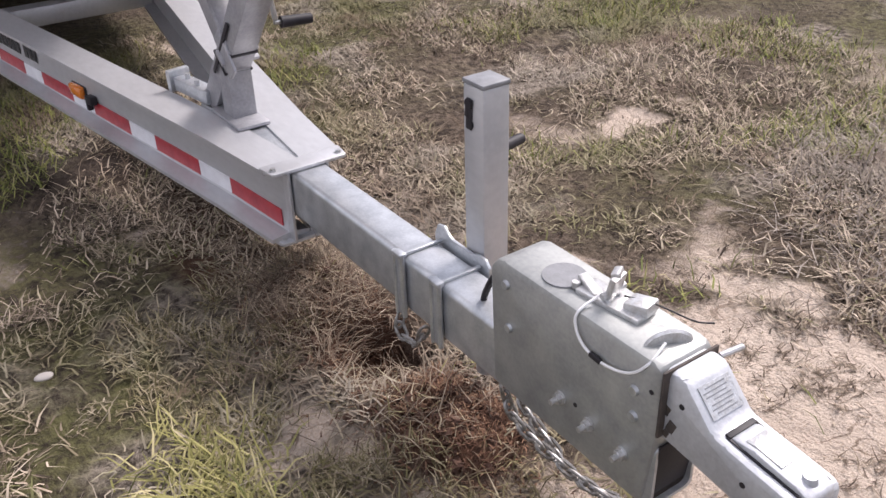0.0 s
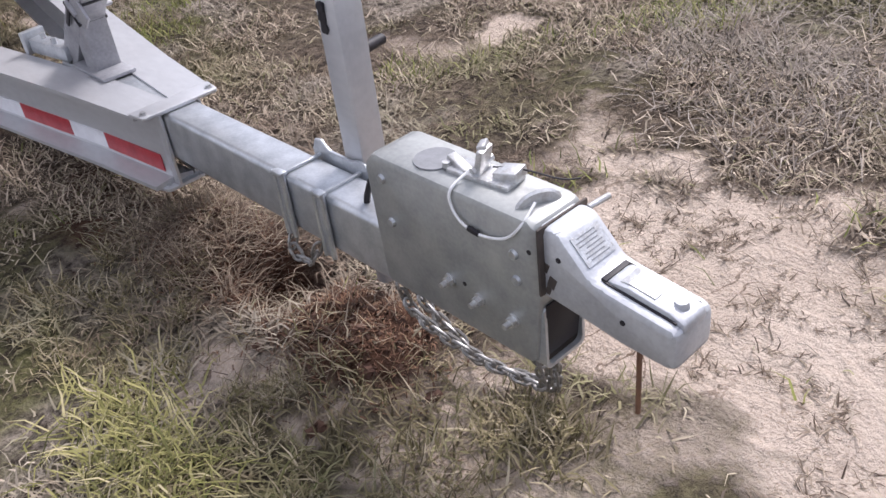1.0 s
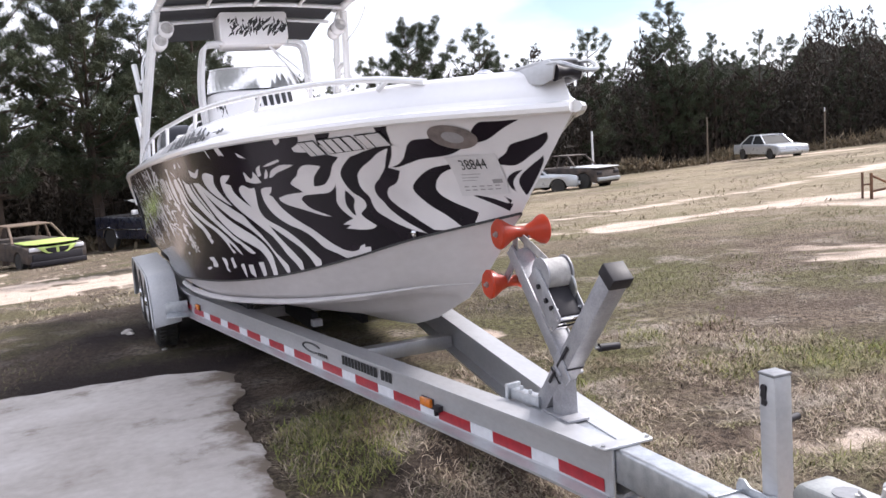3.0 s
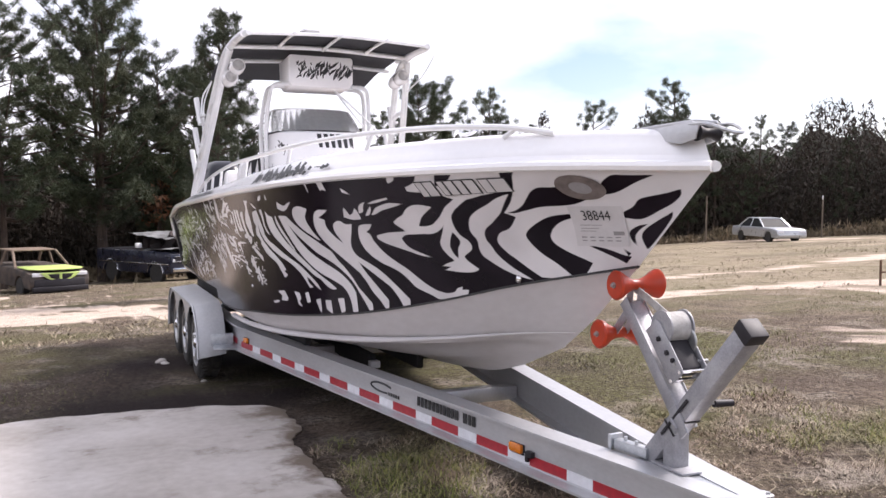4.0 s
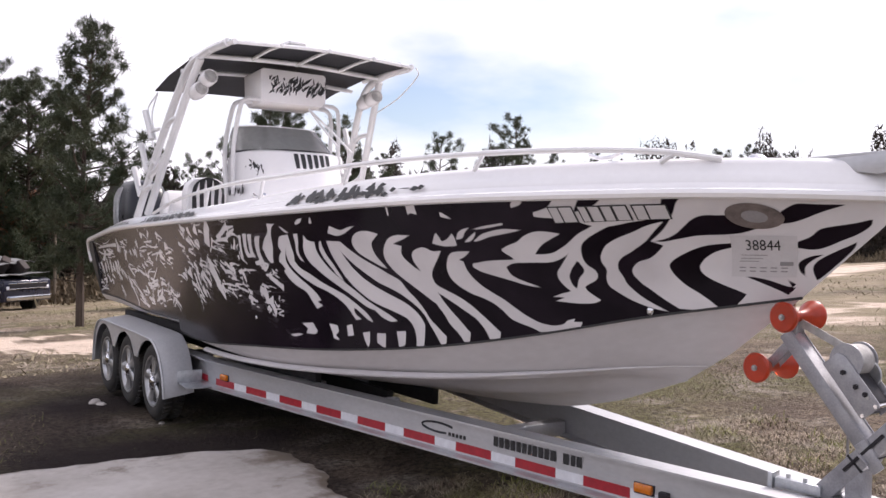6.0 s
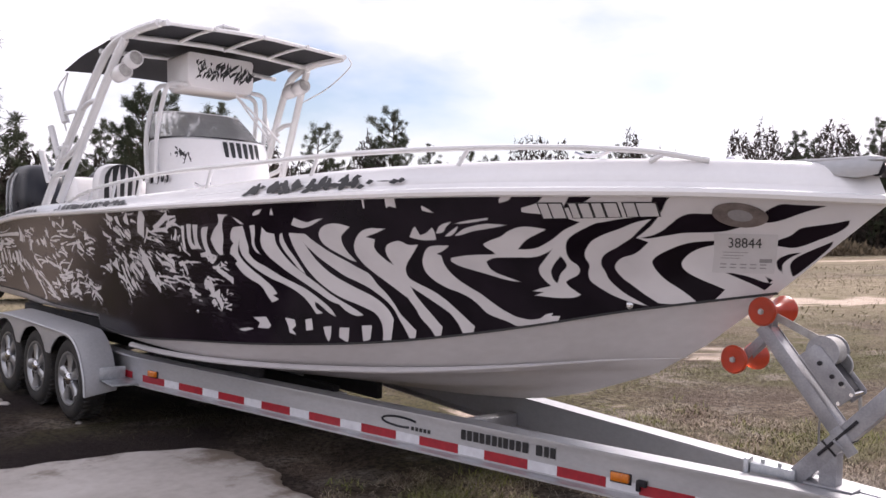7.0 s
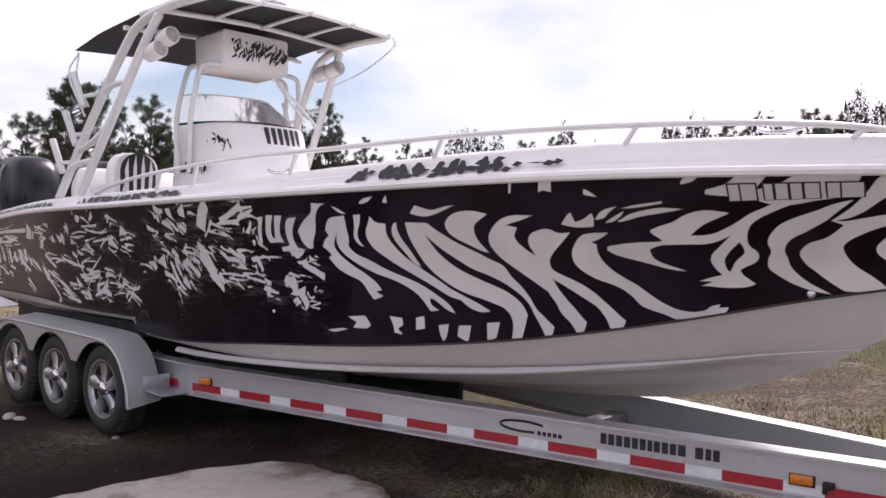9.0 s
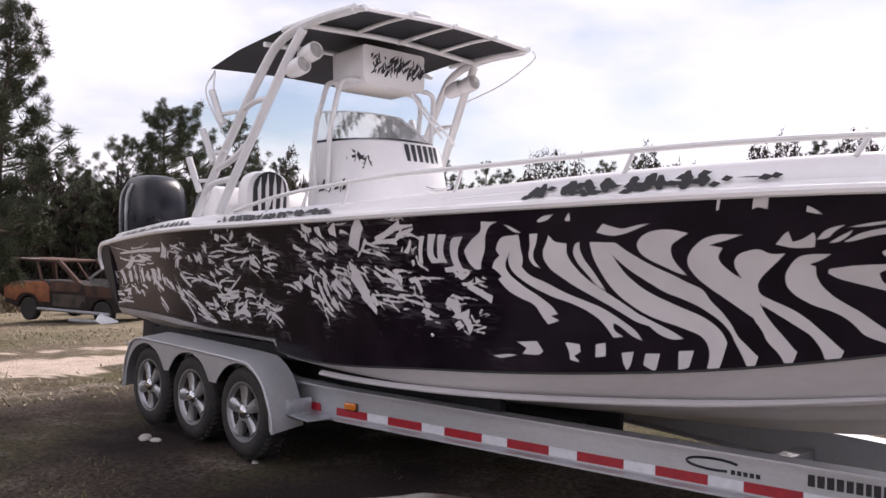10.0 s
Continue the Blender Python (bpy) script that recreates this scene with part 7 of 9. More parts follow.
# outboards
def build_engine(y):
    eng = thing("outboard", (-8.6, y, 1.2))
    eng.parent, eng.matrix_parent_inverse = boat, WORLD[boat].inverted()
    tagged(eng, "black outboard engine with pale side flashes")
    bm = BM()
    rings = []
    for z, xc, lx, ly in ((1.52, -8.70, 0.26, 0.20), (1.56, -8.70, 0.33, 0.235), (1.75, -8.71, 0.375, 0.255), (1.92, -8.73, 0.37, 0.25), (2.05, -8.755, 0.345, 0.232), (2.12, -8.775, 0.315, 0.205), (2.165, -8.79, 0.265, 0.165), (2.185, -8.80, 0.16, 0.10)):
        rings.append([(xc + lx * math.copysign(abs(math.cos(a)) ** 0.62, math.cos(a)), y + ly * math.copysign(abs(math.sin(a)) ** 0.66, math.sin(a)), z) for a in np.linspace(0, 2 * math.pi, 33)[:-1]])
    loft(bm, rings)
    part("cowling", bm, COWL, eng, "glossy black cowling")
    for dx, w in ((-0.22, 0.022), (-0.08, 0.028)):
        for sy in (-1, 1):
            bm = BM()
            pts = [(-8.71 + dx - 0.03, y + sy * 0.246, 1.60), (-8.72 + dx, y + sy * 0.258, 1.80), (-8.73 + dx + 0.02, y + sy * 0.252, 1.98), (-8.73 + dx + 0.06, y + sy * 0.215, 2.09)]
            sweep(bm, smooth_line(pts, 5), w, 6, flat=0.3)
            part("side_flash", bm, GALV, eng)
    bm = BM()
    box(bm, (-8.70, y, 1.15), (0.22, 0.16, 0.80), (0, 4, 0), 0.05, 3)
    box(bm, (-8.74, y, 0.62), (0.30, 0.06, 0.40), (0, 4, 0), 0.02)
    part("midsection", bm, BLACK, eng)
    bm = BM()
    box(bm, (-8.40, y, 1.28), (0.34, 0.26, 0.36), (0, 0, 0), 0.03)
    part("mount", bm, BLACK, eng)


for y in (-0.42, 0.42):
    build_engine(y)

# bow fittings
bm = BM()
prism(bm, [(-0.62, -0.02), (-0.30, -0.07), (0.04, -0.065), (0.06, -0.05), (0.06, 0.05), (0.04, 0.065), (-0.30, 0.07), (-0.62, 0.02)], 0.012, pose(0, 0, 2.0, 0, -1.5, 0), 0.003)
for sy in (-1, 1):
    prism(bm, [(-0.30, 1.955), (-0.27, 1.985), (0.04, 2.005), (0.09, 1.985), (0.07, 1.93), (-0.02, 1.915)], 0.008, Matrix.Translation((0, 0.062 * sy, 0)) @ XZ, 0.002)
pulpit = part("anchor_pulpit", bm, ALU, boat, "grey metal anchor roller bracket at the stem")
bm = BM()
lathe(bm, [(-0.05, 0.0), (-0.05, 0.034), (-0.012, 0.020), (0.012, 0.020), (0.05, 0.034), (0.05, 0.0)], (0.06, 0, 1.955), (0.06, 1, 1.955), 18)
part("anchor_roller", bm, BLACK, pulpit)
bm = BM()
for dz in (0.0,):
    sweep(bm, smooth_line([(0.03, -0.06, 1.99 + dz), (0.13, -0.065, 1.985 + dz), (0.215, -0.04, 1.955 + dz), (0.235, 0.0, 1.945 + dz), (0.215, 0.04, 1.955 + dz), (0.13, 0.065, 1.985 + dz), (0.03, 0.06, 1.99 + dz)], 5), 0.008, 6)
part("bail", bm, STEEL, pulpit)
bm = BM()
lathe(bm, [(0, 0.055), (0.015, 0.055), (0.03, 0.045), (0.045, 0.02), (0.048, 0.0)], (-0.60, -0.02, 1.985), (-0.60, -0.02, 3), 20)
lamp = part("bow_light", bm, CHROME, boat, "low chrome bow light")
bm = BM()
box(bm, (-0.555, -0.02, 2.003), (0.03, 0.08, 0.016), (0, 0, 0), 0.004)
part("lens", bm, DARKGLASS, lamp)
for x, sy in ((-1.05, -1), (-1.05, 1), (-3.9, -1), (-3.9, 1)):
    a = rail_point(x, 0.03, 0.2)
    bm = BM()
    sweep(bm, smooth_line([(a[0] - 0.10, sy * a[1], a[2] + 0.02), (a[0] - 0.04, sy * a[1], a[2] + 0.005), (a[0] + 0.04, sy * a[1], a[2] + 0.005), (a[0] + 0.10, sy * a[1], a[2] + 0.02)], 4), 0.010, 8)
    part("cleat", bm, CHROME, boat)


# ---- marks on the hull ----
def hull_point(x, v, off=0.0):
    end = (1 - v) * BOOT[0][-1] + v * RUB[0][-1]
    u = np.array([(x - STERN) / (end - STERN)])
    u = np.clip(u, 0, 1)
    a, b = along(BOOT, u), along(RUB, u)
    p = (a + (b - a) * v)[0]
    shape = math.sin(math.pi * v)
    bow = 0.055 * np.clip((u[0] - 0.62) / 0.2, 0, 1) * np.clip((1 - u[0]) / 0.06, 0, 1) + 0.025 * np.clip((0.85 - u[0]) / 0.2, 0, 1)
    return Vector((p[0], -(max(0, p[1] - shape * bow) + off), p[2]))


def on_hull(x, v, off):
    p = hull_point(x, v)
    n = (hull_point(x + 0.02, v) - p).cross(hull_point(x, v + 0.02) - p).normalized()
    if n.y > 0:
        n = -n
    return p + n * off


def decal(name, place, mat, off, nu=12, nv=6, label="", parent=None):
    """A thin sheet laid on the hull; place gives (x, height) for s, t from 0 to 1."""
    bm = BM()
    loft(bm, [[on_hull(*place(s, t), off) for s in np.linspace(0, 1, nu)] for t in np.linspace(0, 1, nv)], False)
    return part(name, bm, mat, parent or hull, label, sharp=60)


def quad(tl, tr, bl, br):
    return lambda s, t: tuple((1 - t) * ((1 - s) * tl[i] + s * tr[i]) + t * ((1 - s) * bl[i] + s * br[i]) for i in (0, 1))


PAPER = material("paper_notice", (0.60, 0.585, 0.60), 0.6, 0, (0.55, 0.535, 0.55), 12, 0.3, 90, 0.03)
GREYINK = material("grey_print", (0.30, 0.29, 0.30), 0.6, 0, (0.25, 0.24, 0.25), 30, 0.3, 90, 0.0)
sheet = quad((-0.553, 0.696), (-0.313, 0.680), (-0.611, 0.324), (-0.366, 0.262))
decal("paper_notice", sheet, PAPER, 0.004, 16, 12, "white paper notice with a printed number")


def words(text, s0, s1, t0, t1):
    """Print laid on the notice."""
    cu = bpy.data.curves.new("print", "FONT")
    cu.body, cu.resolution_u = text, 3
    ob = bpy.data.objects.new("print", cu)
    me = bpy.data.meshes.new_from_object(ob)
    co = np.array([v.co[:2] for v in me.vertices])
    lo, hi = co.min(0), co.max(0)
    for v in me.vertices:
        s, t = (v.co.x - lo[0]) / (hi[0] - lo[0]), (v.co.y - lo[1]) / (hi[1] - lo[1])
        v.co = on_hull(*sheet(s0 + (s1 - s0) * s, t1 + (t0 - t1) * t), 0.0065)
    bpy.data.objects.remove(ob)
    bpy.data.curves.remove(cu)
    me.materials.clear()
    me.materials.append(INK)
    return part("number", me, None, hull, "black printed number 38844")


words("38844", 0.23, 0.75, 0.09, 0.33)
for t, s0, s1 in ((0.44, 0.14, 0.55), (0.52, 0.14, 0.48), (0.59, 0.12, 0.42)):
    decal("print_line", lambda s, q, t=t, s0=s0, s1=s1: sheet(s0 + (s1 - s0) * s, t + 0.015 * q), GREYINK, 0.006, 6, 2)
for s0 in (0.12, 0.28, 0.44, 0.60, 0.76):
    for t in (0.74, 0.83):
        decal("print_line", lambda s, q, t=t, s0=s0: sheet(s0 + 0.10 * s, t + 0.03 * q), GREYINK, 0.006, 4, 2)
decal("print_block", lambda s, q: sheet(0.74 + 0.2 * s, 0.60 + 0.10 * q), GREYINK, 0.006, 4, 3)
# registration as plain bars, one for each sign
REG_BARS = ((-1.195, -1.157), (-1.15, -1.096), (-1.065, -1.036), (-1.025, -0.983), (-0.972, -0.934), (-0.923, -0.874), (-0.846, -0.805), (-0.798, -0.725))
for x0, x1 in REG_BARS:
    lean = 0.012
    shape = lambda s, t, a=x0, b=x1, e=0.0: (a - e + lean * (1 - t) + (b - a + 2 * e) * s, 0.943 + e - (0.100 + 2 * e) * t)
    bar = decal("registration_bar", lambda s, t, f=shape: f(s, t, e=0.0065), INK, 0.004, 5, 4, "pale bar with a black rim")
    decal("bar_face", shape, PAPER, 0.006, 5, 4, parent=bar)
OVAL = material("emblem_film", (0.20, 0.165, 0.155), 0.5, 0, (0.11, 0.09, 0.085), 18, 0.6, 120, 0.0)


def oval(rx, rv, mat, off, label):
    bm = BM()
    mid = bm.verts.new(on_hull(-0.425, 0.85, off))
    rim = [bm.verts.new(on_hull(-0.425 + rx * math.cos(a), 0.85 + rv * math.sin(a), off)) for a in np.linspace(0, 2 * math.pi, 29)[:-1]]
    for a, b in zip(rim, rim[1:] + rim[:1]):
        bm.faces.new((mid, a, b))
    return part("emblem", bm, mat, hull, label, sharp=60)


oval(0.10, 0.105, OVAL, 0.004, "faded brown oval emblem")
oval(0.045, 0.05, GREYINK, 0.006, "grey centre of the emblem")
for x, v in ((-0.985, 0.06), (-3.93, 0.23)):
    bm = BM()
    p = on_hull(x, v, 0.0)
    ball(bm, p, 0.022 if x > -2 else 0.014, 12, (1, 0.7, 1))
    part("hull_fitting", bm, CHROME, hull, "small chrome through-hull fitting")

# torn zebra scraps on the gunwale
rng = random.Random(21)


def gunwale_point(x, t):
    y = float(hermite(RUB[0], RUB[1], x))
    a = Vector((x, -y, float(hermite(RUB[0], RUB[2], x))))
    z = float(hermite(*DECK_UP, x))
    return a + Vector((0, 0.085 * t - 0.012 - 0.004, z * t))


for x0, x1, n, lo, hi in ((-7.95, -6.55, 15, 0.30, 0.86), (-6.05, -4.75, 14, 0.34, 0.88), (-3.12, -2.12, 11, 0.26, 0.88), (-2.2, -1.93, 2, 0.50, 0.62)):
    bm = BM()
    for i in range(n):
        x = x0 + (x1 - x0) * (i + 0.5 + rng.uniform(-0.3, 0.3)) / n
        low, top = lo + rng.uniform(0, 0.10), hi - rng.uniform(0, 0.14)
        w, lean = (x1 - x0) / n * rng.uniform(0.22, 0.46), rng.uniform(-0.05, 0.03)
        steps = 5
        left, right = [], []
        for k in range(steps + 1):
            t = low + (top - low) * k / steps
            bow = math.sin(math.pi * (0.12 + 0.76 * k / steps))
            left.append(gunwale_point(x + lean * k / steps - w * bow * rng.uniform(0.6, 1.25), t))
            right.append(gunwale_point(x + lean * k / steps + w * bow * rng.uniform(0.5, 1.3), t))
        for k in range(steps):
            bm.faces.new([bm.verts.new(q) for q in (left[k], right[k], right[k + 1], left[k + 1])])
        for k in range(rng.randint(1, 3)):
            t, c = rng.uniform(lo, hi - 0.15), x + rng.uniform(-1, 1) * (x1 - x0) / n
            q = rng.uniform(0.02, 0.05)
            bm.faces.new([bm.verts.new(gunwale_point(*e)) for e in ((c - q, t), (c + q * 0.4, t - 0.05), (c + q * 1.4, t + 0.06), (c - q * 0.2, t + 0.14))])
    tagged(part("gunwale_decal", bm, INK, boat, "torn black zebra scraps", sharp=None), kind="stuff")


# ---- parked and wrecked vehicles ----
def stand_at(x, y, heading, dz=0.0):
    return pose(x, y, float(lie(x, y)) + dz, 0, 0, heading)


BURNT = material("burnt_rust", (0.115, 0.060, 0.042), 0.85, 0.1, (0.045, 0.028, 0.024), 3.0, 0.8, 30, 0.3)
TAN = material("heat_bleached_steel", (0.23, 0.175, 0.135), 0.85, 0.1, (0.12, 0.085, 0.065), 3.0, 0.8, 30, 0.3)
SCORCHED = material("scorched_sheet", (0.30, 0.31, 0.32), 0.6, 0.2, (0.045, 0.042, 0.042), 2.2, 0.9, 30, 0.3)


def crumpled_sheet(bm, m, lx, ly, amp, seed):
    """A bent sheet of metal about the origin of m."""
    n, k = 14, 10
    rows = []
    for dz in (0.0, -0.02):
        rows.append([[bm.verts.new(m @ Vector((x, y, dz + amp * noise.noise((x * 2.6 + seed, y * 2.6, seed)) + 0.5 * amp * abs(noise.noise((x * 6, y * 6 + seed, 0)))))) for y in np.linspace(-ly / 2, ly / 2, k)] for x in np.linspace(-lx / 2, lx / 2, n)])
    top, low = rows
    for i in range(n - 1):
        for j in range(k - 1):
            bm.faces.new((top[i][j], top[i + 1][j], top[i + 1][j + 1], top[i][j + 1]))
            bm.faces.new((low[i][j], low[i][j + 1], low[i + 1][j + 1], low[i + 1][j]))
    for i in range(n - 1):
        for j in (0, k - 1):
            bm.faces.new((top[i][j], low[i][j], low[i + 1][j], top[i + 1][j]))
    for j in range(k - 1):
        for i in (0, n - 1):
            bm.faces.new((top[i][j], low[i][j], low[i][j + 1], top[i][j + 1]))
    bmesh.ops.recalc_face_normals(bm, faces=bm.faces)


def build_car(name, label, category, L, W, H, paint, style="sedan", hood=None, glass=True, tyre=0.31, trim=None, cab=None):
    """A vehicle facing +x with its middle over the origin."""
    car = thing(name, None, label, category, "parked vehicles")
    trim = trim or paint
    belt = H * (0.62 if style != "pickup" else 0.60)
    clear_z, r = 0.22 if style in ("sedan", "wreck") else 0.36, tyre
    axle = L * 0.30
    out = [(-L / 2 + 0.02, clear_z + 0.1), (-L / 2, belt * 0.75), (-L / 2 + 0.08, belt), (-L * 0.30, belt + 0.02), (L * 0.17, belt), (L * 0.42, belt * 0.93), (L / 2 - 0.05, belt * 0.86), (L / 2, belt * 0.62), (L / 2 - 0.04, clear_z + 0.05)]
    if style in ("pickup", "suv"):
        out = [(-L / 2, clear_z + 0.12), (-L / 2, belt), (-L * 0.08, belt), (L * 0.20, belt), (L * 0.47, belt * 0.98), (L / 2, belt * 0.93), (L / 2, clear_z + 0.1)]
    arch = []
    for cx in (axle, -axle):
        arch += [(cx + (r + 0.07) * math.cos(a), max(clear_z, r * 0.95 + (r + 0.07) * math.sin(a))) for a in np.linspace(0.05, math.pi - 0.05, 9)]
    bm = BM()
    prism(bm, out + arch, W, XZ, 0.035)
    part("body", bm, paint, car)
    if hood:
        bm = BM()
        prism(bm, [(L * 0.17, -W * 0.42), (L * 0.43, -W * 0.46), (L * 0.505, -W * 0.34), (L * 0.525, 0), (L * 0.505, W * 0.34), (L * 0.43, W * 0.46), (L * 0.17, W * 0.42)], 0.035, pose(0, 0, belt * 1.02, 0, 0.5, 0), 0.012)
        part("bonnet", bm, hood, car, "bright yellow-green bonnet standing ajar")
        bm = BM()
        prism(bm, [(-0.62, 0.0), (0.62, 0.0), (0.46, -0.15), (0.16, -0.30), (0.0, -0.44), (-0.16, -0.30), (-0.46, -0.15)], 0.06, pose(L / 2 + 0.02, 0, belt * 0.89) @ YZ, 0.012)
        nose = part("nose_panel", bm, hood, car, "bright yellow-green nose panel")
        for sy in (-1, 1):
            bm = BM()
            prism(bm, [(sy * 0.045, -0.045), (sy * 0.40, -0.045), (sy * 0.31, -0.165), (sy * 0.045, -0.25)], 0.03, pose(L / 2 + 0.042, 0, belt * 0.89) @ YZ, 0.008)
            part("grille", bm, BLACK, nose)
        bm = BM()
        prism(bm, [(L / 2 - 0.20, -W * 0.49), (L / 2 + 0.02, -W * 0.42), (L / 2 + 0.07, 0), (L / 2 + 0.02, W * 0.42), (L / 2 - 0.20, W * 0.49)], 0.36, pose(0, 0, clear_z + 0.20), 0.03)
        part("front_apron", bm, BLACK, car, "black lower front")
    # cabin
    if style == "pickup":
        x0, x1, top0, top1 = -L * 0.10, L * 0.20, -L * 0.08, L * 0.10
    elif style == "suv":
        x0, x1, top0, top1 = -L * 0.48, L * 0.22, -L * 0.45, L * 0.10
    else:
        x0, x1, top0, top1 = -L * 0.36, L * 0.20, -L * 0.20, L * 0.05
    if cab:
        x0, x1, top0, top1 = [L * q for q in cab]
    wb, wt = W * 0.46, W * 0.37
    low = [(x0, -wb, belt - 0.02), (x1, -wb, belt - 0.02), (x1, wb, belt - 0.02), (x0, wb, belt - 0.02)]
    high = [(top0, -wt, H - 0.05), (top1, -wt, H - 0.05), (top1, wt, H - 0.05), (top0, wt, H - 0.05)]
    if glass and style != "pickup":
        bm = BM()
        loft(bm, [low, high])
        bmesh.ops.recalc_face_normals(bm, faces=bm.faces)
        part("window_glass", bm, DARKGLASS, car, sharp=20)
    if style != "pickup":
        bm = BM()
        box(bm, ((top0 + top1) / 2, 0, H - 0.035), (top1 - top0 + 0.06, 2 * wt + 0.05, 0.07 if cab else 0.05), (0, 1.0, 0), 0.02)
        part("roof", bm, trim, car)
        for a, b in zip(low, high):
            bm = BM()
            sweep(bm, [a, b], 0.07 if cab else 0.045, 6)
            part("pillar", bm, trim, car)
    for sy in (-1, 1):
        if style != "pickup":
            bm = BM()
            xm = (x0 + x1) / 2 - 0.05
            sweep(bm, [(xm, sy * wb, belt), ((top0 + top1) / 2, sy * wt, H - 0.05)], 0.04, 6)
            part("pillar", bm, trim, car)
        bm = BM()
        box(bm, (L / 2 - 0.02, sy * W * 0.36, belt * (0.82 if hood else 0.74)), (0.06, W * 0.2, 0.13), (0, 0, 0), 0.02)
        part("headlight", bm, WHITE_TAPE if style != "wreck" else BLACK, car)
        for cx in (axle, -axle):
            bm = BM()
            lathe(bm, [(-0.10, r * 0.6), (-0.11, r * 0.9), (-0.08, r), (0.08, r), (0.11, r * 0.9), (0.10, r * 0.6)], (cx, sy * (W / 2 - 0.12), r), (cx, sy * 9, r), 20)
            wh = part("wheel", bm, RUBBER, car)
            bm = BM()
            lathe(bm, [(0.04, r * 0.62), (0.10, r * 0.62), (0.08, r * 0.4), (0.10, 0.0)], (cx, sy * (W / 2 - 0.12), r), (cx, sy * 9, r), 16)
            part("rim", bm, ALLOY if style != "wreck" else SOOT_AND_SHADE, wh)
    bm = BM()
    box(bm, (L / 2 + 0.03, 0, clear_z + (0.06 if hood else 0.22)), (0.12, W * 0.94, 0.16), (0, 0, 0), 0.03)
    part("bumper", bm, {"pickup": CHROME, "wreck": GALV, "suv": BLACK}.get(style, BLACK if hood else paint), car)
    if style == "pickup":
        bm = BM()
        box(bm, (L / 2 + 0.012, 0, belt * 0.79), (0.03, W * 0.8, 0.20), (0, 0, 0), 0.01)
        grille = part("grille", bm, BLACK, car)
        bm = BM()
        for z in (-0.09, 0.09):
            box(bm, (L / 2 + 0.03, 0, belt * 0.79 + z), (0.03, W * 0.84, 0.03), (0, 0, 0), 0.008)
        part("grille_trim", bm, CHROME, grille)
        bm = BM()
        box(bm, (0, -W / 2 - 0.004, belt * 0.62), (L * 0.94, 0.012, 0.04), (0, 0, 0), 0.004)
        part("side_trim", bm, CHROME, car)
        for cx, cz, lx, ly, pitch, amp, seed in ((L * 0.31, belt + 0.10, L * 0.40, W * 0.92, -3, 0.05, 3), (L * 0.14, belt + 0.58, L * 0.44, W * 0.86, 5, 0.09, 9)):
            bm = BM()
            crumpled_sheet(bm, pose(cx, 0, cz, 2, pitch, 4), lx, ly, amp, seed)
            part("loose_panel", bm, SCORCHED, car, "crumpled scorched bonnet sheet")
        for k in range(7):
            bm = BM()
            box(bm, (L * (0.02 + 0.05 * k), 0.25 * math.sin(k * 2.3), belt + 0.22 + 0.06 * math.sin(k * 4)), (0.30, 0.9, 0.42), (k * 23, k * 31, k * 47), 0.04)
            part("burnt_piece", bm, CHARRED, car, "charred seat or engine piece")
        for sy in (-1, 1):
            bm = BM()
            box(bm, (L * 0.12, sy * (W / 2 + 0.12), belt + 0.20), (0.12, 0.26, 0.19), (0, 0, 0), 0.03)
            mirror = part("mirror", bm, WHITEPAINT, car, "white door mirror")
            bm = BM()
            sweep(bm, [(L * 0.12, sy * (W / 2 - 0.03), belt - 0.02), (L * 0.12, sy * (W / 2 + 0.06), belt + 0.14)], 0.018, 6)
            part("mirror_arm", bm, CHROME, mirror)
            for cx in (axle, -axle):
                bm = BM()
                sweep(bm, [(cx + (r + 0.08) * math.cos(a), sy * (W / 2 + 0.004), r * 0.95 + (r + 0.08) * math.sin(a)) for a in np.linspace(0.1, math.pi - 0.1, 14)], 0.016, 6)
                part("arch_lip", bm, CHROME, car)
        bm = BM()
        box(bm, (-L * 0.30, 0, belt - 0.01), (L * 0.36, W * 0.82, 0.05), (0, 0, 0))
        part("bed", bm, BLACK, car)
    return car


coupe = build_car("wrecked_sedan", "burnt-out grey sedan with a bright yellow-green bonnet", "car", 4.68, 1.86, 1.45, SOOT_AND_SHADE, "sedan", LIME, False, trim=TAN)
coupe.matrix_basis = stand_at(-29.5, -3.3, 22)
truck = build_car("pickup_truck", "dark blue roofless pickup truck with crumpled sheets on its bonnet", "truck", 4.73, 1.92, 2.10, NAVY, "pickup", None, True, tyre=0.40)
truck.matrix_basis = stand_at(-33.5, 0.95, 31)
wreck = build_car("burnt_van", "burnt rusty vehicle without windows", "car", 4.66, 1.81, 1.74, CHARRED, "suv", None, False, tyre=0.33, trim=BURNT, cab=(-0.49, 0.12, -0.47, -0.10))
wreck.matrix_basis = stand_at(-25.2, 5.55, 21.5)
wreck2 = build_car("burnt_sedan", "burnt-out sedan with a pale roof behind the rusty van", "car", 4.5, 1.75, 1.50, CHARRED, "wreck", None, False, trim=DULL)
wreck2.matrix_basis = stand_at(-29.5, 8.9, 24)
bm = BM()
prism(bm, [(0.60, 0.55), (0.62, 0.98), (0.80, 1.13), (1.95, 1.08), (2.42, 0.98), (2.40, 0.62), (1.93, 0.55), (1.75, 0.74), (1.47, 0.79), (1.18, 0.74), (1.0, 0.55)], 0.03, pose(0.07, -0.915, 0, 0, 0, 180) @ XZ, 0.008)
ob = part("quarter_panel", bm, ORANGE_RUST, None, "rust-orange quarter panel")
ob.parent = wreck
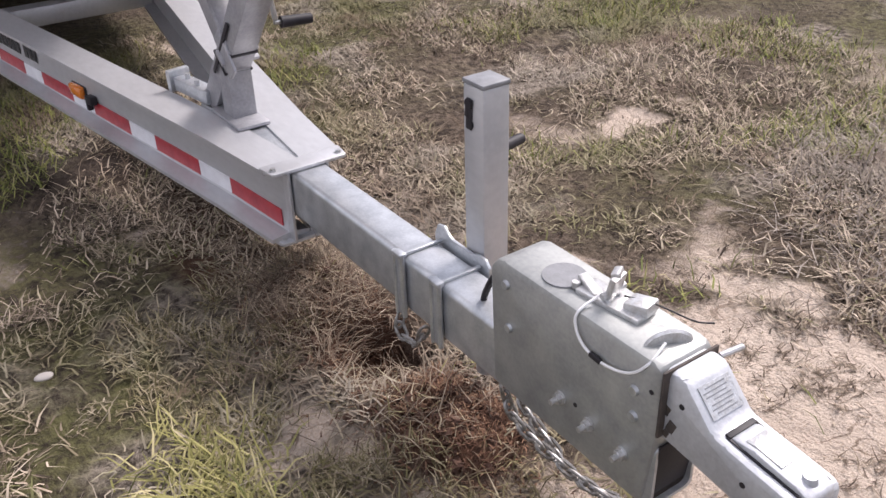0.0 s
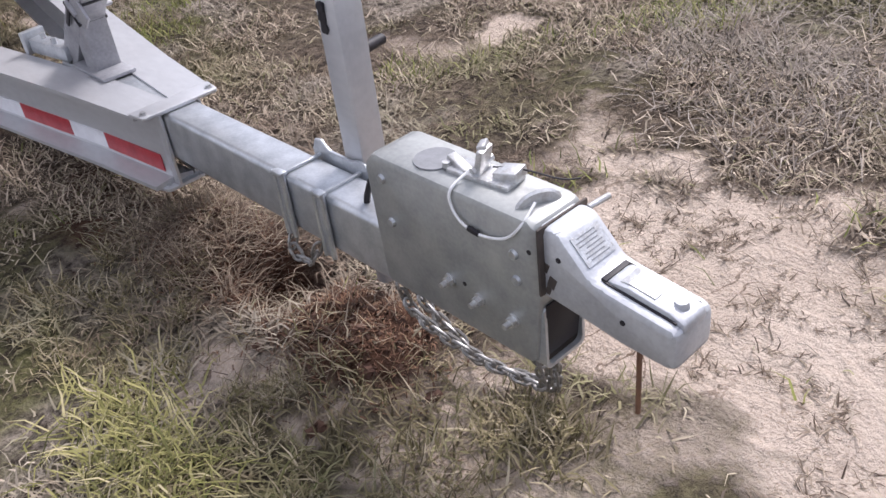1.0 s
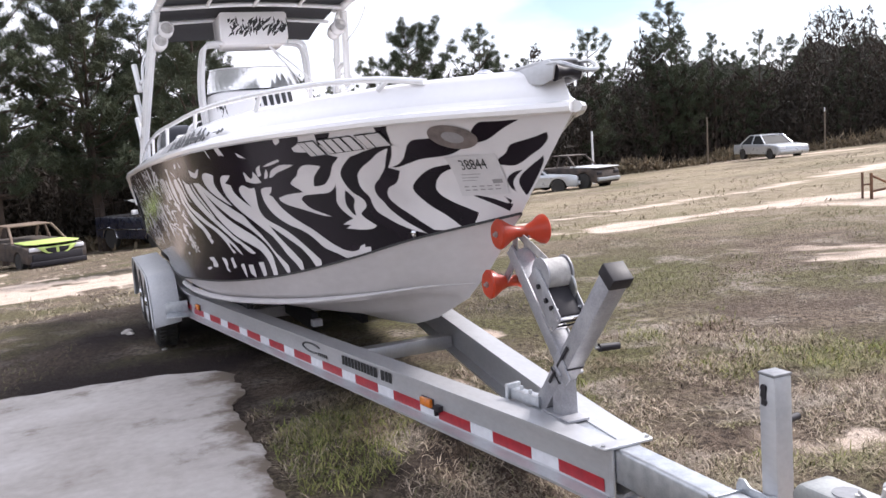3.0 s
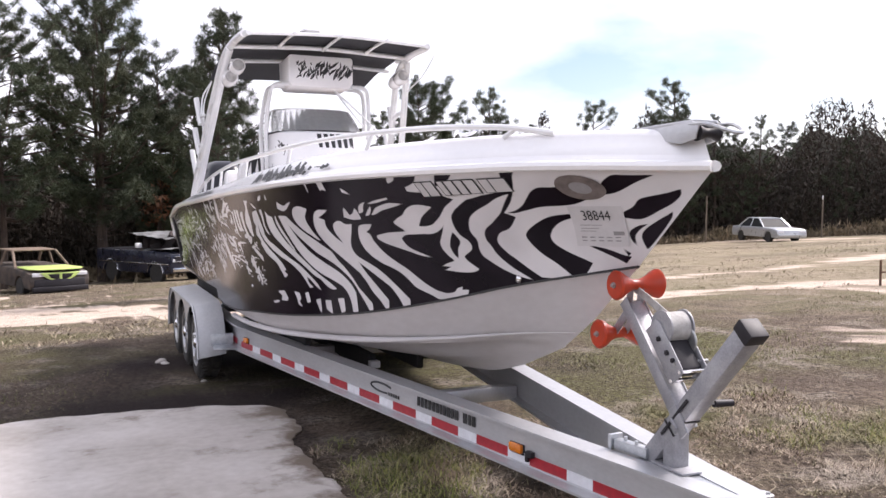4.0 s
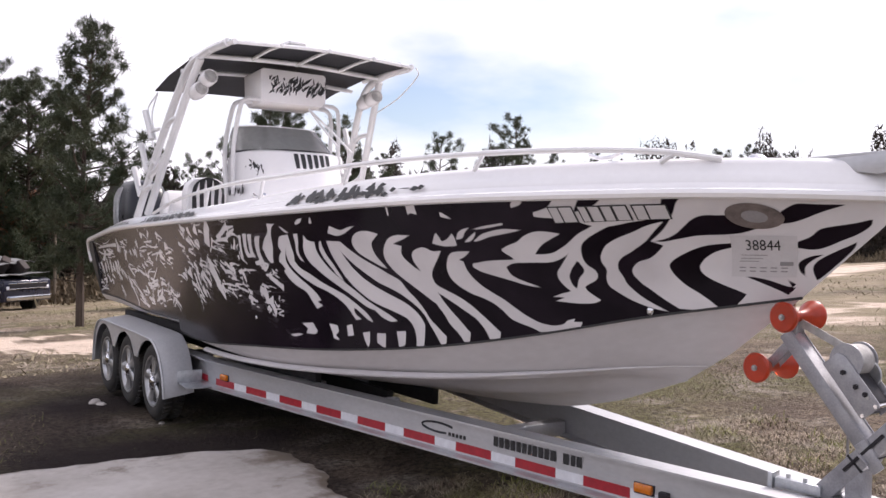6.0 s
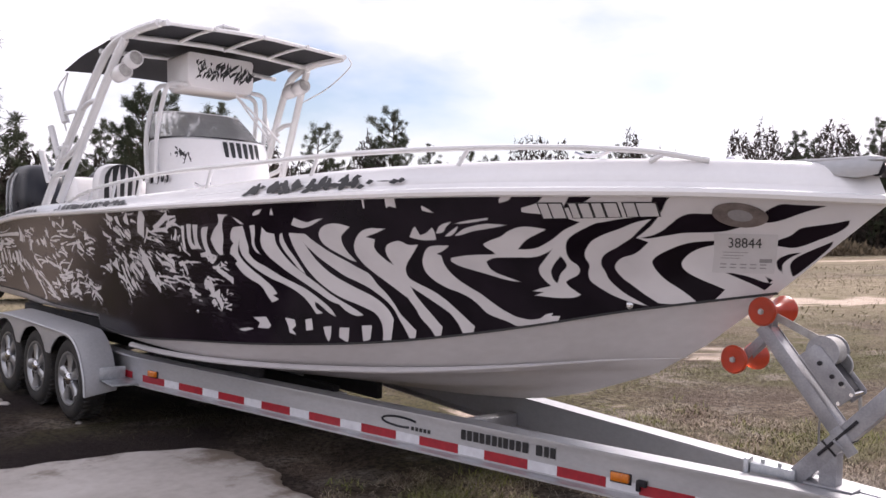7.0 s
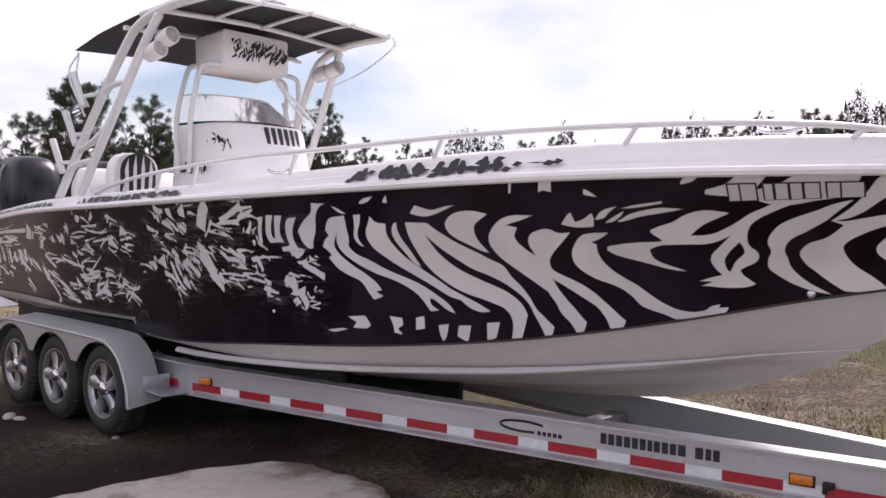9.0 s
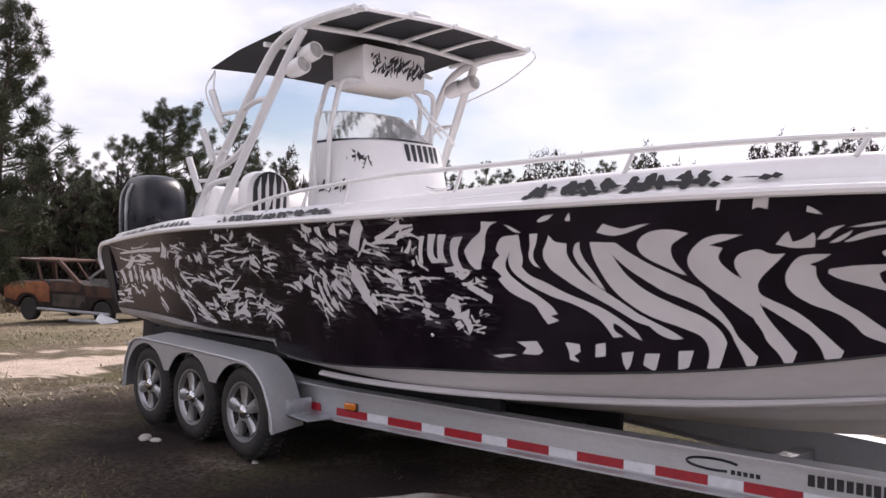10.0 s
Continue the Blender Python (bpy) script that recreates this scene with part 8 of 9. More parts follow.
for cx, cz, lx, lz, mat in ((0.05, 1.00, 1.15, 0.26, BURNT), (1.30, 0.92, 0.95, 0.30, BURNT), (0.2, 0.62, 1.2, 0.34, SOOT_AND_SHADE), (1.55, 1.16, 1.1, 0.22, SCORCHED)):
    bm = BM()
    crumpled_sheet(bm, pose(cx, -0.925, cz, 90, 0, 0), lx, lz, 0.05, cx + 3)
    ob = part("burnt_plate", bm, mat, None, "buckled burnt door plate")
    ob.parent = wreck
bm = BM()
cyl(bm, (-0.95, -0.95, 0.36), (1.75, -0.97, 0.33), 0.045, n=8)
cyl(bm, (0.5, -1.15, 0.12), (1.7, -1.2, 0.14), 0.05, n=8)
ob = part("side_step", bm, ALU, None, "bent pale side step")
ob.parent = wreck
bm = BM()
crumpled_sheet(bm, pose(1.85, -1.15, 0.18, 30, 20, 30), 0.50, 0.34, 0.10, 5)
ob = part("torn_bumper_end", bm, WHITEPAINT, None, "torn white bumper end")
ob.parent = wreck
bm = BM()
box(bm, (-1.55, -0.52, 1.736), (0.75, 0.34, 0.012), (0, 1, 0), 0.004)
ob = part("roof_patch", bm, WHITEPAINT, None, "pale bare patch on the roof")
ob.parent = wreck
silver = build_car("silver_coupe", "silver two-door car with a missing front bumper", "car", 4.8, 1.85, 1.40, SILVER, "sedan")
silver.matrix_basis = stand_at(-36.4, 35.4, -12)
sedan = build_car("silver_sedan", "pale silver sedan parked beside the stripped off-roader", "car", 4.5, 1.75, 1.40, SILVER, "sedan")
sedan.matrix_basis = stand_at(-32.0, 17.2, 55)
jeep = build_car("stripped_jeep", "dark stripped off-roader with a pale bonnet", "car", 3.9, 1.6, 1.55, SOOT_AND_SHADE, "wreck", None, False, tyre=0.36)
jeep.matrix_basis = stand_at(-31.4, 19.2, 18)
bm = BM()
box(bm, (1.2, 0, 0.98), (1.5, 1.55, 0.05), (0, 2, 0), 0.02)
ob = part("pale_bonnet", bm, WHITEPAINT, None, "sun-bleached bonnet")
ob.parent = jeep
suv = build_car("white_car", "white station wagon with dark windows", "car", 4.7, 1.8, 1.55, WHITEPAINT, "suv")
suv.matrix_basis = stand_at(-21.0, 44.0, 125)

# ---- posts and a small frame in the field ----
for x, y, h, r, mat, cap in ((-34.0, 21.9, 2.6, 0.06, WHITEPAINT, False), (-42.0, 35.6, 3.0, 0.06, WOOD, False), (-37.5, 40.8, 2.6, 0.05, WOOD, True), (-36.0, 3.9, 3.6, 0.06, WOOD, False), (-30, 55, 3.2, 0.07, WOOD, False), (-22, 60, 3.2, 0.07, WOOD, False)):
    z = float(lie(x, y))
    bm = BM()
    cyl(bm, (x, y, z - 0.2), (x + 0.03, y + 0.02, z + h), r, r * 0.8, n=10)
    post = part("post", bm, mat, None, "upright weathered wooden post in the field" if mat is WOOD else "white painted post beside the wrecks", category="post", group="posts in the field")
    if cap:
        bm = BM()
        box(bm, (x + 0.03, y, z + h - 0.12), (0.06, 0.30, 0.26), (0, 0, 45), 0.01)
        part("cap_box", bm, WHITEPAINT, post)
fx, fy = -7.4, 10.3
fz = float(lie(fx, fy))
frame_thing = thing("plough_frame", (fx, fy, fz), "small rusty steel frame standing in the grass", "implement")
for a, b, r in (((-0.05, -0.32, 0), (-0.05, -0.32, 0.42), 0.02), ((0.0, -0.18, -0.02), (0.0, -0.18, 0.40), 0.025), ((0.0, -0.18, 0.36), (0.05, 0.32, 0.14), 0.02), ((0.0, -0.18, 0.10), (0.05, 0.32, 0.14), 0.02), ((0.05, 0.30, -0.02), (0.05, 0.34, 0.30), 0.035), ((-0.05, -0.32, 0.22), (0.0, -0.18, 0.22), 0.015)):
    bm = BM()
    cyl(bm, Vector(a) + Vector((fx, fy, fz)), Vector(b) + Vector((fx, fy, fz)), r, n=8)
    part("bar", bm, RUST, frame_thing)


# ---- pines ----
def build_pine(seed, h, start, spread, limbs=52, tuft=0.62, label="tall pine with a dark clumpy crown"):
    """A bent trunk with limbs in loose whorls, and needles in thick clumps towards their ends."""
    rng = np.random.default_rng(seed)
    tree = thing("pine_tree", None, label, "tree", "pines round the field")
    lean = rng.normal(0, 0.014, 2)
    bend = [Vector((lean[0] * z + 0.09 * math.sin(z * 0.5 + seed), lean[1] * z + 0.08 * math.cos(z * 0.45 + seed), z)) for z in np.linspace(-0.3, h * 0.97, 14)]
    bm = BM()
    sweep(bm, bend, h * 0.011 + 0.03, 8, 0.14)

    def on_trunk(z):
        k = np.clip((z + 0.3) / (h * 0.97 + 0.3) * 13, 0, 12.99)
        i = int(k)
        return bend[i].lerp(bend[i + 1], k - i)

    # dead snags below the crown
    for i in range(7):
        z, a = h * rng.uniform(0.12, start + 0.08), rng.uniform(0, 6.28)
        p0, ln = on_trunk(z), spread * rng.uniform(0.2, 0.55)
        sweep(bm, [p0, p0 + Vector((math.cos(a), math.sin(a), 0.1)) * ln * 0.6, p0 + Vector((math.cos(a + 0.3), math.sin(a + 0.3), rng.uniform(-0.1, 0.3))) * ln], 0.018, 4, 0.3)
    cl_p, cl_s = [], []
    a = rng.uniform(0, 6.28)
    heavy = rng.uniform(0, 6.28)
    for i in range(limbs):
        f = (i + rng.random()) / limbs
        z = h * (start + (0.97 - start) * (f + 0.35 * (round(f * 9) / 9 - f)))
        a += 2.4 + rng.normal(0, 0.6)
        prof = min(1.0, 0.5 + 1.7 * f) * (1 - (max(0, f - 0.3) / 0.7) ** 1.6 * 0.80) * rng.uniform(0.5, 1.15)
        ln = spread * prof * (1 + 0.22 * math.cos(a - heavy + 3 * f))
        d = Vector((math.cos(a), math.sin(a), rng.uniform(-0.10, 0.30) + 0.6 * f))
        p0 = on_trunk(z)
        tip = p0 + d * ln + Vector((0, 0, 0.20 * ln))
        pts = [p0, p0 + d * ln * 0.55 + Vector((0, 0, -0.04 * ln)), tip]
        sweep(bm, pts, 0.016 + 0.010 * ln, 5, 0.3)
        side = Vector((-math.sin(a), math.cos(a), 0))
        for k in range(2 + int(ln * 2.6)):
            t = 1.0 if k == 0 else rng.uniform(0.38, 1.0)
            c = pts[0].lerp(pts[1], 2 * t) if t < 0.5 else pts[1].lerp(pts[2], 2 * t - 1)
            off = rng.normal(0, 0.20) * ln * t if k else 0.0
            cl_p.append(np.array(c + side * off + Vector((0, 0, rng.uniform(0.0, 0.2)))))
            cl_s.append(tuft * rng.uniform(0.55, 1.2) * (1 - 0.25 * f))
    cl_p += [np.array(bend[-1]), np.array(bend[-1]) + (0, 0, 0.25)]
    cl_s += [tuft * 0.8, tuft * 0.5]
    part("trunk", bm, BARK, tree)
    cl_p, cl_s = np.array(cl_p), np.array(cl_s)
    m = 150
    d = rng.normal(0, 1, (len(cl_p), m, 3)) + (0, 0, 0.5)
    d /= np.linalg.norm(d, axis=-1, keepdims=True)
    side = np.cross(d, rng.normal(0, 1, d.shape))
    side /= np.linalg.norm(side, axis=-1, keepdims=True)
    s = cl_s[:, None, None]
    c = cl_p[:, None, :] + d * s * rng.uniform(0.0, 0.22, (len(cl_p), m, 1)) + rng.normal(0, 0.10, (len(cl_p), m, 3)) * s
    w = s * rng.uniform(0.028, 0.055, (len(cl_p), m, 1))
    tri = np.stack([c + side * w * 0.5, c - side * w * 0.5, c + d * s * rng.uniform(0.18, 0.40, (len(cl_p), m, 1))], 2).reshape(-1, 3)
    part("crown", raw("crown", tri, np.arange(len(tri)).reshape(-1, 3), NEEDLE), None, tree)
    return tree


def plant():
    rng = random.Random(12)
    kinds = [build_pine(1, 11.0, 0.24, 3.1, 76, 0.72), build_pine(2, 10.0, 0.20, 2.7, 66, 0.66), build_pine(3, 8.0, 0.18, 1.38, 100, 0.58), build_pine(4, 7.5, 0.16, 1.35, 44, 0.46, "slim pine with a feathery crown"), build_pine(5, 6.5, 0.10, 1.7, 48, 0.52, "small bushy dark green pine"), build_pine(6, 8.5, 0.30, 2.1, 50, 0.58), build_pine(7, 8.5, 0.12, 2.6, 110, 0.70, "broad dense dark pine")]
    tall = (11.0, 10.0, 8.0, 7.5, 6.5, 8.5, 8.5)
    spots = []
    # x, y, height of the top, kind: trees that stand out against the sky
    outer = ((-18.8, 1.05, 6.15, 2), (-33.5, -4.4, 8.9, 0), (-35.6, -0.8, 11.2, 0), (-31.6, -6.5, 9.0, 1), (-37.0, 3.0, 7.4, 6), (-35.0, -8.0, 9.5, 0), (-36, -13, 10, 1), (-36.0, -1.0, 8.8, 1), (-37.8, 1.9, 5.94, 4), (-36.5, 1.5, 7.6, 5))
    skyline = ((-39.5, 14.7, 7.0, 6), (-39.3, 12.5, 4.7, 4), (-38.8, 10.5, 4.2, 5), (-39.3, 8.9, 4.1, 4), (-40.0, 18.9, 6.0, 4), (-40.0, 19.9, 7.7, 2), (-40.8, 22.2, 6.0, 3), (-45.8, 29.4, 6.4, 4), (-46.8, 30.9, 6.0, 3), (-47.6, 37.4, 8.1, 4), (-46.5, 40.0, 8.0, 3), (-45.5, 43.3, 8.0, 3), (-40.7, 46.5, 6.3, 3), (-35.9, 48.4, 8.2, 3), (-33.1, 49.0, 7.6, 3), (-25.9, 51.2, 8.0, 2), (-23.7, 52.2, 7.5, 3))
    further = ((-19.7, 53.8, 7.9, 4), (-18.2, 54.3, 7.5, 4), (-21.4, 53.3, 8.3, 3), (-45.7, 42.1, 6.3, 3), (-47.6, 37.8, 6.5, 4), (-14.7, 55.3, 8.2, 1), (-48.0, 36.0, 6.2, 4), (-47.2, 38.3, 6.3, 3))
    for x, y, top, k in outer + skyline + further:
        spots.append((x, y, k, (top - float(lie(x, y))) / tall[k]))
    for i in range(84):
        az = 100 + 100 * (i + rng.random()) / 84
        r = np.interp(az, [100, 118, 135, 145, 152, 165, 180, 200], [58, 58, 64, 60, 46, 42, 42, 46]) + rng.uniform(2, 8)
        x, y = r * math.cos(radians(az)), r * math.sin(radians(az))
        k = rng.choice([3, 4, 3, 4, 2]) if az < 168 else rng.choice([1, 5, 2, 5])
        h = np.interp(az, [100, 135, 150, 168, 172, 200], [6.8, 7.2, 6.0, 5.0, 6.8, 8.0]) * rng.uniform(0.76, 1.0)
        spots.append((x, y, k, h / tall[k]))
    for i in range(9):
        az = radians(205 + 250 * (i + rng.random()) / 9)
        r = rng.uniform(56, 72)
        spots.append((r * math.cos(az), r * math.sin(az), rng.choice([0, 1, 2, 5]), rng.uniform(0.9, 1.2)))
    used = set()
    for x, y, k, s in spots:
        m = pose(x, y, float(lie(x, y)) - 0.1, 0, 0, rng.uniform(0, 360)) @ Matrix.Diagonal((s, s, s, 1))
        if k in used:
            copy_thing(kinds[k], m)
        else:
            kinds[k].matrix_basis = m
            used.add(k)


plant()


def build_brush():
    """Dense undergrowth along the edge of the wood."""
    rng = np.random.default_rng(7)
    n = 270000
    az = rng.uniform(96, 205, n)
    base = np.interp(az, [96, 118, 135, 145, 152, 165, 180, 205], [56, 56, 62, 58, 44, 39, 39, 43])
    d = base + rng.gamma(1.6, 2.2, n)
    tall = np.interp(az, [96, 118, 140, 158, 170, 180, 205], [8.2, 8.4, 8.4, 6.6, 5.6, 5.6, 6.0]) * (0.82 + 0.30 * fbm(az * 0.55, az * 0.0 + 3, 4, 14))
    h = tall * rng.beta(0.9, 1.15, n)
    x, y = d * np.cos(np.radians(az)), d * np.sin(np.radians(az))
    c = np.stack([x, y, lie(x, y) + h], -1)
    a, b = rng.normal(0, 1, (n, 3)), rng.normal(0, 1, (n, 3)) * (1, 1, 1.6)
    s = rng.uniform(0.08, 0.22, (n, 1))
    tri = np.stack([c + a * s * 0.22, c - a * s * 0.22, c + b * s], 1).reshape(-1, 3)
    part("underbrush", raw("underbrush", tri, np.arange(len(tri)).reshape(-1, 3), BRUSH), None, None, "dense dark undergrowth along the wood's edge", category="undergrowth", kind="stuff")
    n = 40000
    az = rng.uniform(96, 200, n)
    d = np.interp(az, [96, 118, 135, 145, 152, 165, 180, 205], [54, 54, 60, 56, 42, 38, 38, 42]) - rng.gamma(1.0, 0.7, n)
    x, y = d * np.cos(np.radians(az)), d * np.sin(np.radians(az))
    h = 0.9 * rng.random(n) * (0.6 + 0.6 * fbm(x * 0.4, y * 0.4, 3, 17))
    c = np.stack([x, y, lie(x, y) + np.maximum(h, 0)], -1)
    a, b = rng.normal(0, 1, (n, 3)), rng.normal(0, 0.6, (n, 3)) + (0, 0, 1)
    s = rng.uniform(0.08, 0.24, (n, 1))
    tri = np.stack([c + a * s * 0.2, c - a * s * 0.2, c + b * s], 1).reshape(-1, 3)
    weeds = material("dead_weeds", (0.20, 0.15, 0.10), 0.95, 0, (0.12, 0.10, 0.06), 0.3, 0.8, 3, 0.0, island=0.4)
    part("dead_weeds", raw("dead_weeds", tri, np.arange(len(tri)).reshape(-1, 3), weeds), None, None, "low brown dead weeds before the wood", category="weeds", kind="stuff")
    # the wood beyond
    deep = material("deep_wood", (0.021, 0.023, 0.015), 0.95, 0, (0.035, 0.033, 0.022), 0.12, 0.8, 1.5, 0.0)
    azs = np.linspace(0, 360, 721)
    top = np.interp((azs + 360) % 360, [0, 96, 118, 140, 165, 180, 205, 240, 360], [6.0, 7.0, 7.2, 7.2, 5.8, 5.4, 5.6, 6.5, 6.0]) + 1.2 * fbm(azs * 0.8, azs * 0 + 1, 4, 19)
    r = np.interp((azs + 360) % 360, [0, 96, 130, 142, 152, 165, 180, 205, 240, 360], [80, 66, 72, 70, 56, 50, 50, 54, 75, 80])
    x, y = r * np.cos(np.radians(azs)), r * np.sin(np.radians(azs))
    z = lie(x, y)
    v = np.concatenate([np.stack([x, y, z - 2], -1), np.stack([x * 1.01, y * 1.01, z + top * 0.6], -1), np.stack([x * 1.05, y * 1.05, z + top], -1)])
    idx = np.arange(len(v)).reshape(3, -1)
    q = np.stack([idx[:-1, :-1], idx[:-1, 1:], idx[1:, 1:], idx[1:, :-1]], -1).reshape(-1, 4)
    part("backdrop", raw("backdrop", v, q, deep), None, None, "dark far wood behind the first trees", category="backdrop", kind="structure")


build_brush()


def build_shrub():
    """A rust-coloured shrub at the wood's edge."""
    rng = np.random.default_rng(23)
    x0, y0 = -38.0, 2.2
    z0 = float(lie(x0, y0))
    shrub = thing("rusty_shrub", (x0, y0, z0), "shrub with rust-coloured dead leaves", "shrub")
    bm = BM()
    tips = []
    for i in range(16):
        a, e = rng.uniform(0, 6.28), rng.uniform(0.9, 1.5)
        d = Vector((math.cos(a) * math.cos(e), math.sin(a) * math.cos(e), math.sin(e)))
        ln = rng.uniform(3.0, 5.0)
        sweep(bm, [Vector((x0, y0, z0 - 0.1)), Vector((x0, y0, z0)) + d * ln * 0.6, Vector((x0, y0, z0)) + d * ln + Vector((0, 0, 0.1))], 0.03, 5, 0.3)
        tips += [np.array(Vector((x0, y0, z0)) + d * ln * t) for t in (0.70, 0.8, 0.9, 1.0)]
    part("stems", bm, BARK, shrub)
    c = np.repeat(np.array(tips), 40, 0)
    c = c + rng.normal(0, 0.28, c.shape)
    a, b = rng.normal(0, 0.07, c.shape), rng.normal(0, 0.07, c.shape)
    tri = np.stack([c + a, c - a, c + b], 1).reshape(-1, 3)
    part("leaves", raw("leaves", tri, np.arange(len(tri)).reshape(-1, 3), REDLEAF), None, shrub)


build_shrub()


# ---- grass ----
def grass_material(name, stops, rough=0.8, patches=()):
    m = bpy.data.materials.new(name)
    m.use_nodes = True
    n, l = m.node_tree.nodes, m.node_tree.links
    b = n["Principled BSDF"]
    b.inputs["Roughness"].default_value = rough
    b.inputs["Specular IOR Level"].default_value = 0.25
    geo = n.new("ShaderNodeNewGeometry")
    ramp = n.new("ShaderNodeValToRGB")
    while len(ramp.color_ramp.elements) < len(stops):
        ramp.color_ramp.elements.new(0.5)
    for e, (pos, col) in zip(ramp.color_ramp.elements, stops):
        e.position, e.color = pos, (*col, 1)
    l.new(geo.outputs["Random Per Island"], ramp.inputs[0])
    out = ramp.outputs[0]
    co = n.new("ShaderNodeTexCoord")
    for scale, lo, hi, most, col in patches:
        t = n.new("ShaderNodeTexNoise")
        t.inputs["Scale"].default_value, t.inputs["Detail"].default_value = scale, 4.0
        l.new(co.outputs["Object"], t.inputs["Vector"])
        r = n.new("ShaderNodeMapRange")
        r.inputs["From Min"].default_value, r.inputs["From Max"].default_value, r.inputs["To Max"].default_value = lo, hi, most
        l.new(t.outputs["Fac"], r.inputs["Value"])
        x = n.new("ShaderNodeMix")
        x.data_type = "RGBA"
        x.inputs["B"].default_value = (*col, 1)
        l.new(r.outputs[0], x.inputs["Factor"])
        l.new(out, x.inputs["A"])
        out = x.outputs["Result"]
    l.new(out, b.inputs["Base Color"])
    return m


OLIVE, ASH, UMBER = (0.155, 0.152, 0.062), (0.36, 0.315, 0.265), (0.13, 0.085, 0.06)


DRY = grass_material("dry_grass", [(0.0, (0.05, 0.036, 0.028)), (0.3, (0.14, 0.105, 0.078)), (0.6, (0.30, 0.238, 0.178)), (0.85, (0.54, 0.45, 0.35)), (1.0, (0.15, 0.15, 0.060))], patches=((1.1, 0.50, 0.66, 0.75, OLIVE), (1.7, 0.54, 0.66, 0.6, ASH), (2.6, 0.55, 0.68, 0.7, UMBER)))
PALE_DRY = grass_material("pale_field_grass", [(0.0, (0.10, 0.078, 0.058)), (0.5, (0.190, 0.150, 0.110)), (0.85, (0.30, 0.245, 0.185)), (1.0, (0.13, 0.125, 0.06))], patches=((0.45, 0.44, 0.60, 0.80, OLIVE), (1.7, 0.56, 0.68, 0.5, ASH), (0.8, 0.52, 0.66, 0.65, UMBER)))
FAR_DRY = grass_material("bleached_field_grass", [(0.0, (0.18, 0.145, 0.105)), (0.5, (0.29, 0.235, 0.172)), (0.85, (0.40, 0.33, 0.25)), (1.0, (0.21, 0.20, 0.105))], patches=((0.30, 0.46, 0.62, 0.6, OLIVE), (0.8, 0.54, 0.68, 0.5, ASH)))
GREEN = grass_material("green_grass", [(0.0, (0.080, 0.095, 0.028)), (0.4, (0.17, 0.19, 0.052)), (0.75, (0.28, 0.28, 0.088)), (1.0, (0.32, 0.275, 0.15))])
FAR_GREEN = grass_material("olive_field_grass", [(0.0, (0.105, 0.108, 0.044)), (0.5, (0.150, 0.147, 0.064)), (1.0, (0.22, 0.19, 0.10))])
GREY = grass_material("grey_straw", [(0.0, (0.085, 0.068, 0.06)), (0.4, (0.20, 0.168, 0.145)), (0.8, (0.36, 0.315, 0.27)), (1.0, (0.14, 0.105, 0.082))])
STRAW = grass_material("straw_roots", [(0.0, (0.06, 0.040, 0.030)), (0.4, (0.135, 0.097, 0.070)), (0.8, (0.29, 0.235, 0.175)), (1.0, (0.10, 0.065, 0.045))])


ROOTS = grass_material("red_brown_roots", [(0.0, (0.045, 0.022, 0.014)), (0.4, (0.105, 0.052, 0.032)), (0.8, (0.175, 0.095, 0.058)), (1.0, (0.24, 0.16, 0.10))])
TUFT = grass_material("straw_and_green_tufts", [(0.0, (0.07, 0.052, 0.034)), (0.35, (0.155, 0.135, 0.062)), (0.7, (0.27, 0.225, 0.135)), (1.0, (0.40, 0.34, 0.25))])


LUSH = grass_material("lush_yellow_green", [(0.0, (0.085, 0.085, 0.030)), (0.4, (0.185, 0.175, 0.060)), (0.8, (0.29, 0.265, 0.11)), (1.0, (0.40, 0.345, 0.21))])


def off_pad(x, y):
    return ~((x > -4.6) & (x < 0.55 + 0.3 * np.clip(-1.2 - y, 0, 1)) & (y < -0.95 + 0.12 * np.clip((-1.5 - x) / 3, 0, 1)))


def blades(name, label, x, y, length, width, flat, mat, rng, lift=0.0, curl=0.5):
    """Bent blades, one by one, from the ground up."""
    n = len(x)
    z = rise(x, y) + lift
    a = rng.uniform(0, 2 * np.pi, n)
    out = np.stack([np.cos(a), np.sin(a), np.zeros(n)], -1)
    side = np.stack([-np.sin(a), np.cos(a), np.zeros(n)], -1) * (width * 0.5)[:, None]
    p = np.stack([x, y, z - 0.003], -1)
    tilt = np.clip(flat + rng.normal(0, 0.22, n), 0.03, 1.45)
    d1 = out * np.sin(tilt)[:, None] + np.array([0, 0, 1]) * np.cos(tilt)[:, None]
    t2 = np.minimum(tilt + curl * rng.random(n) * 1.4, 1.7)
    b = a + rng.normal(0, 0.5, n)
    out2 = np.stack([np.cos(b), np.sin(b), np.zeros(n)], -1)
    d2 = out2 * np.sin(t2)[:, None] + np.array([0, 0, 1]) * np.cos(t2)[:, None]
    m = p + d1 * (length * 0.5)[:, None]
    e = m + d2 * (length * 0.5)[:, None]
    v = np.stack([p - side, p + side, m - side * 0.8, m + side * 0.8, e], 1).reshape(-1, 3)
    k = np.arange(n)[:, None] * 5
    f = np.concatenate([k + (0, 1, 3), k + (0, 3, 2), k + (2, 3, 4)])
    part(name, raw(name, v, f, mat), None, None, label, category="grass", kind="stuff")


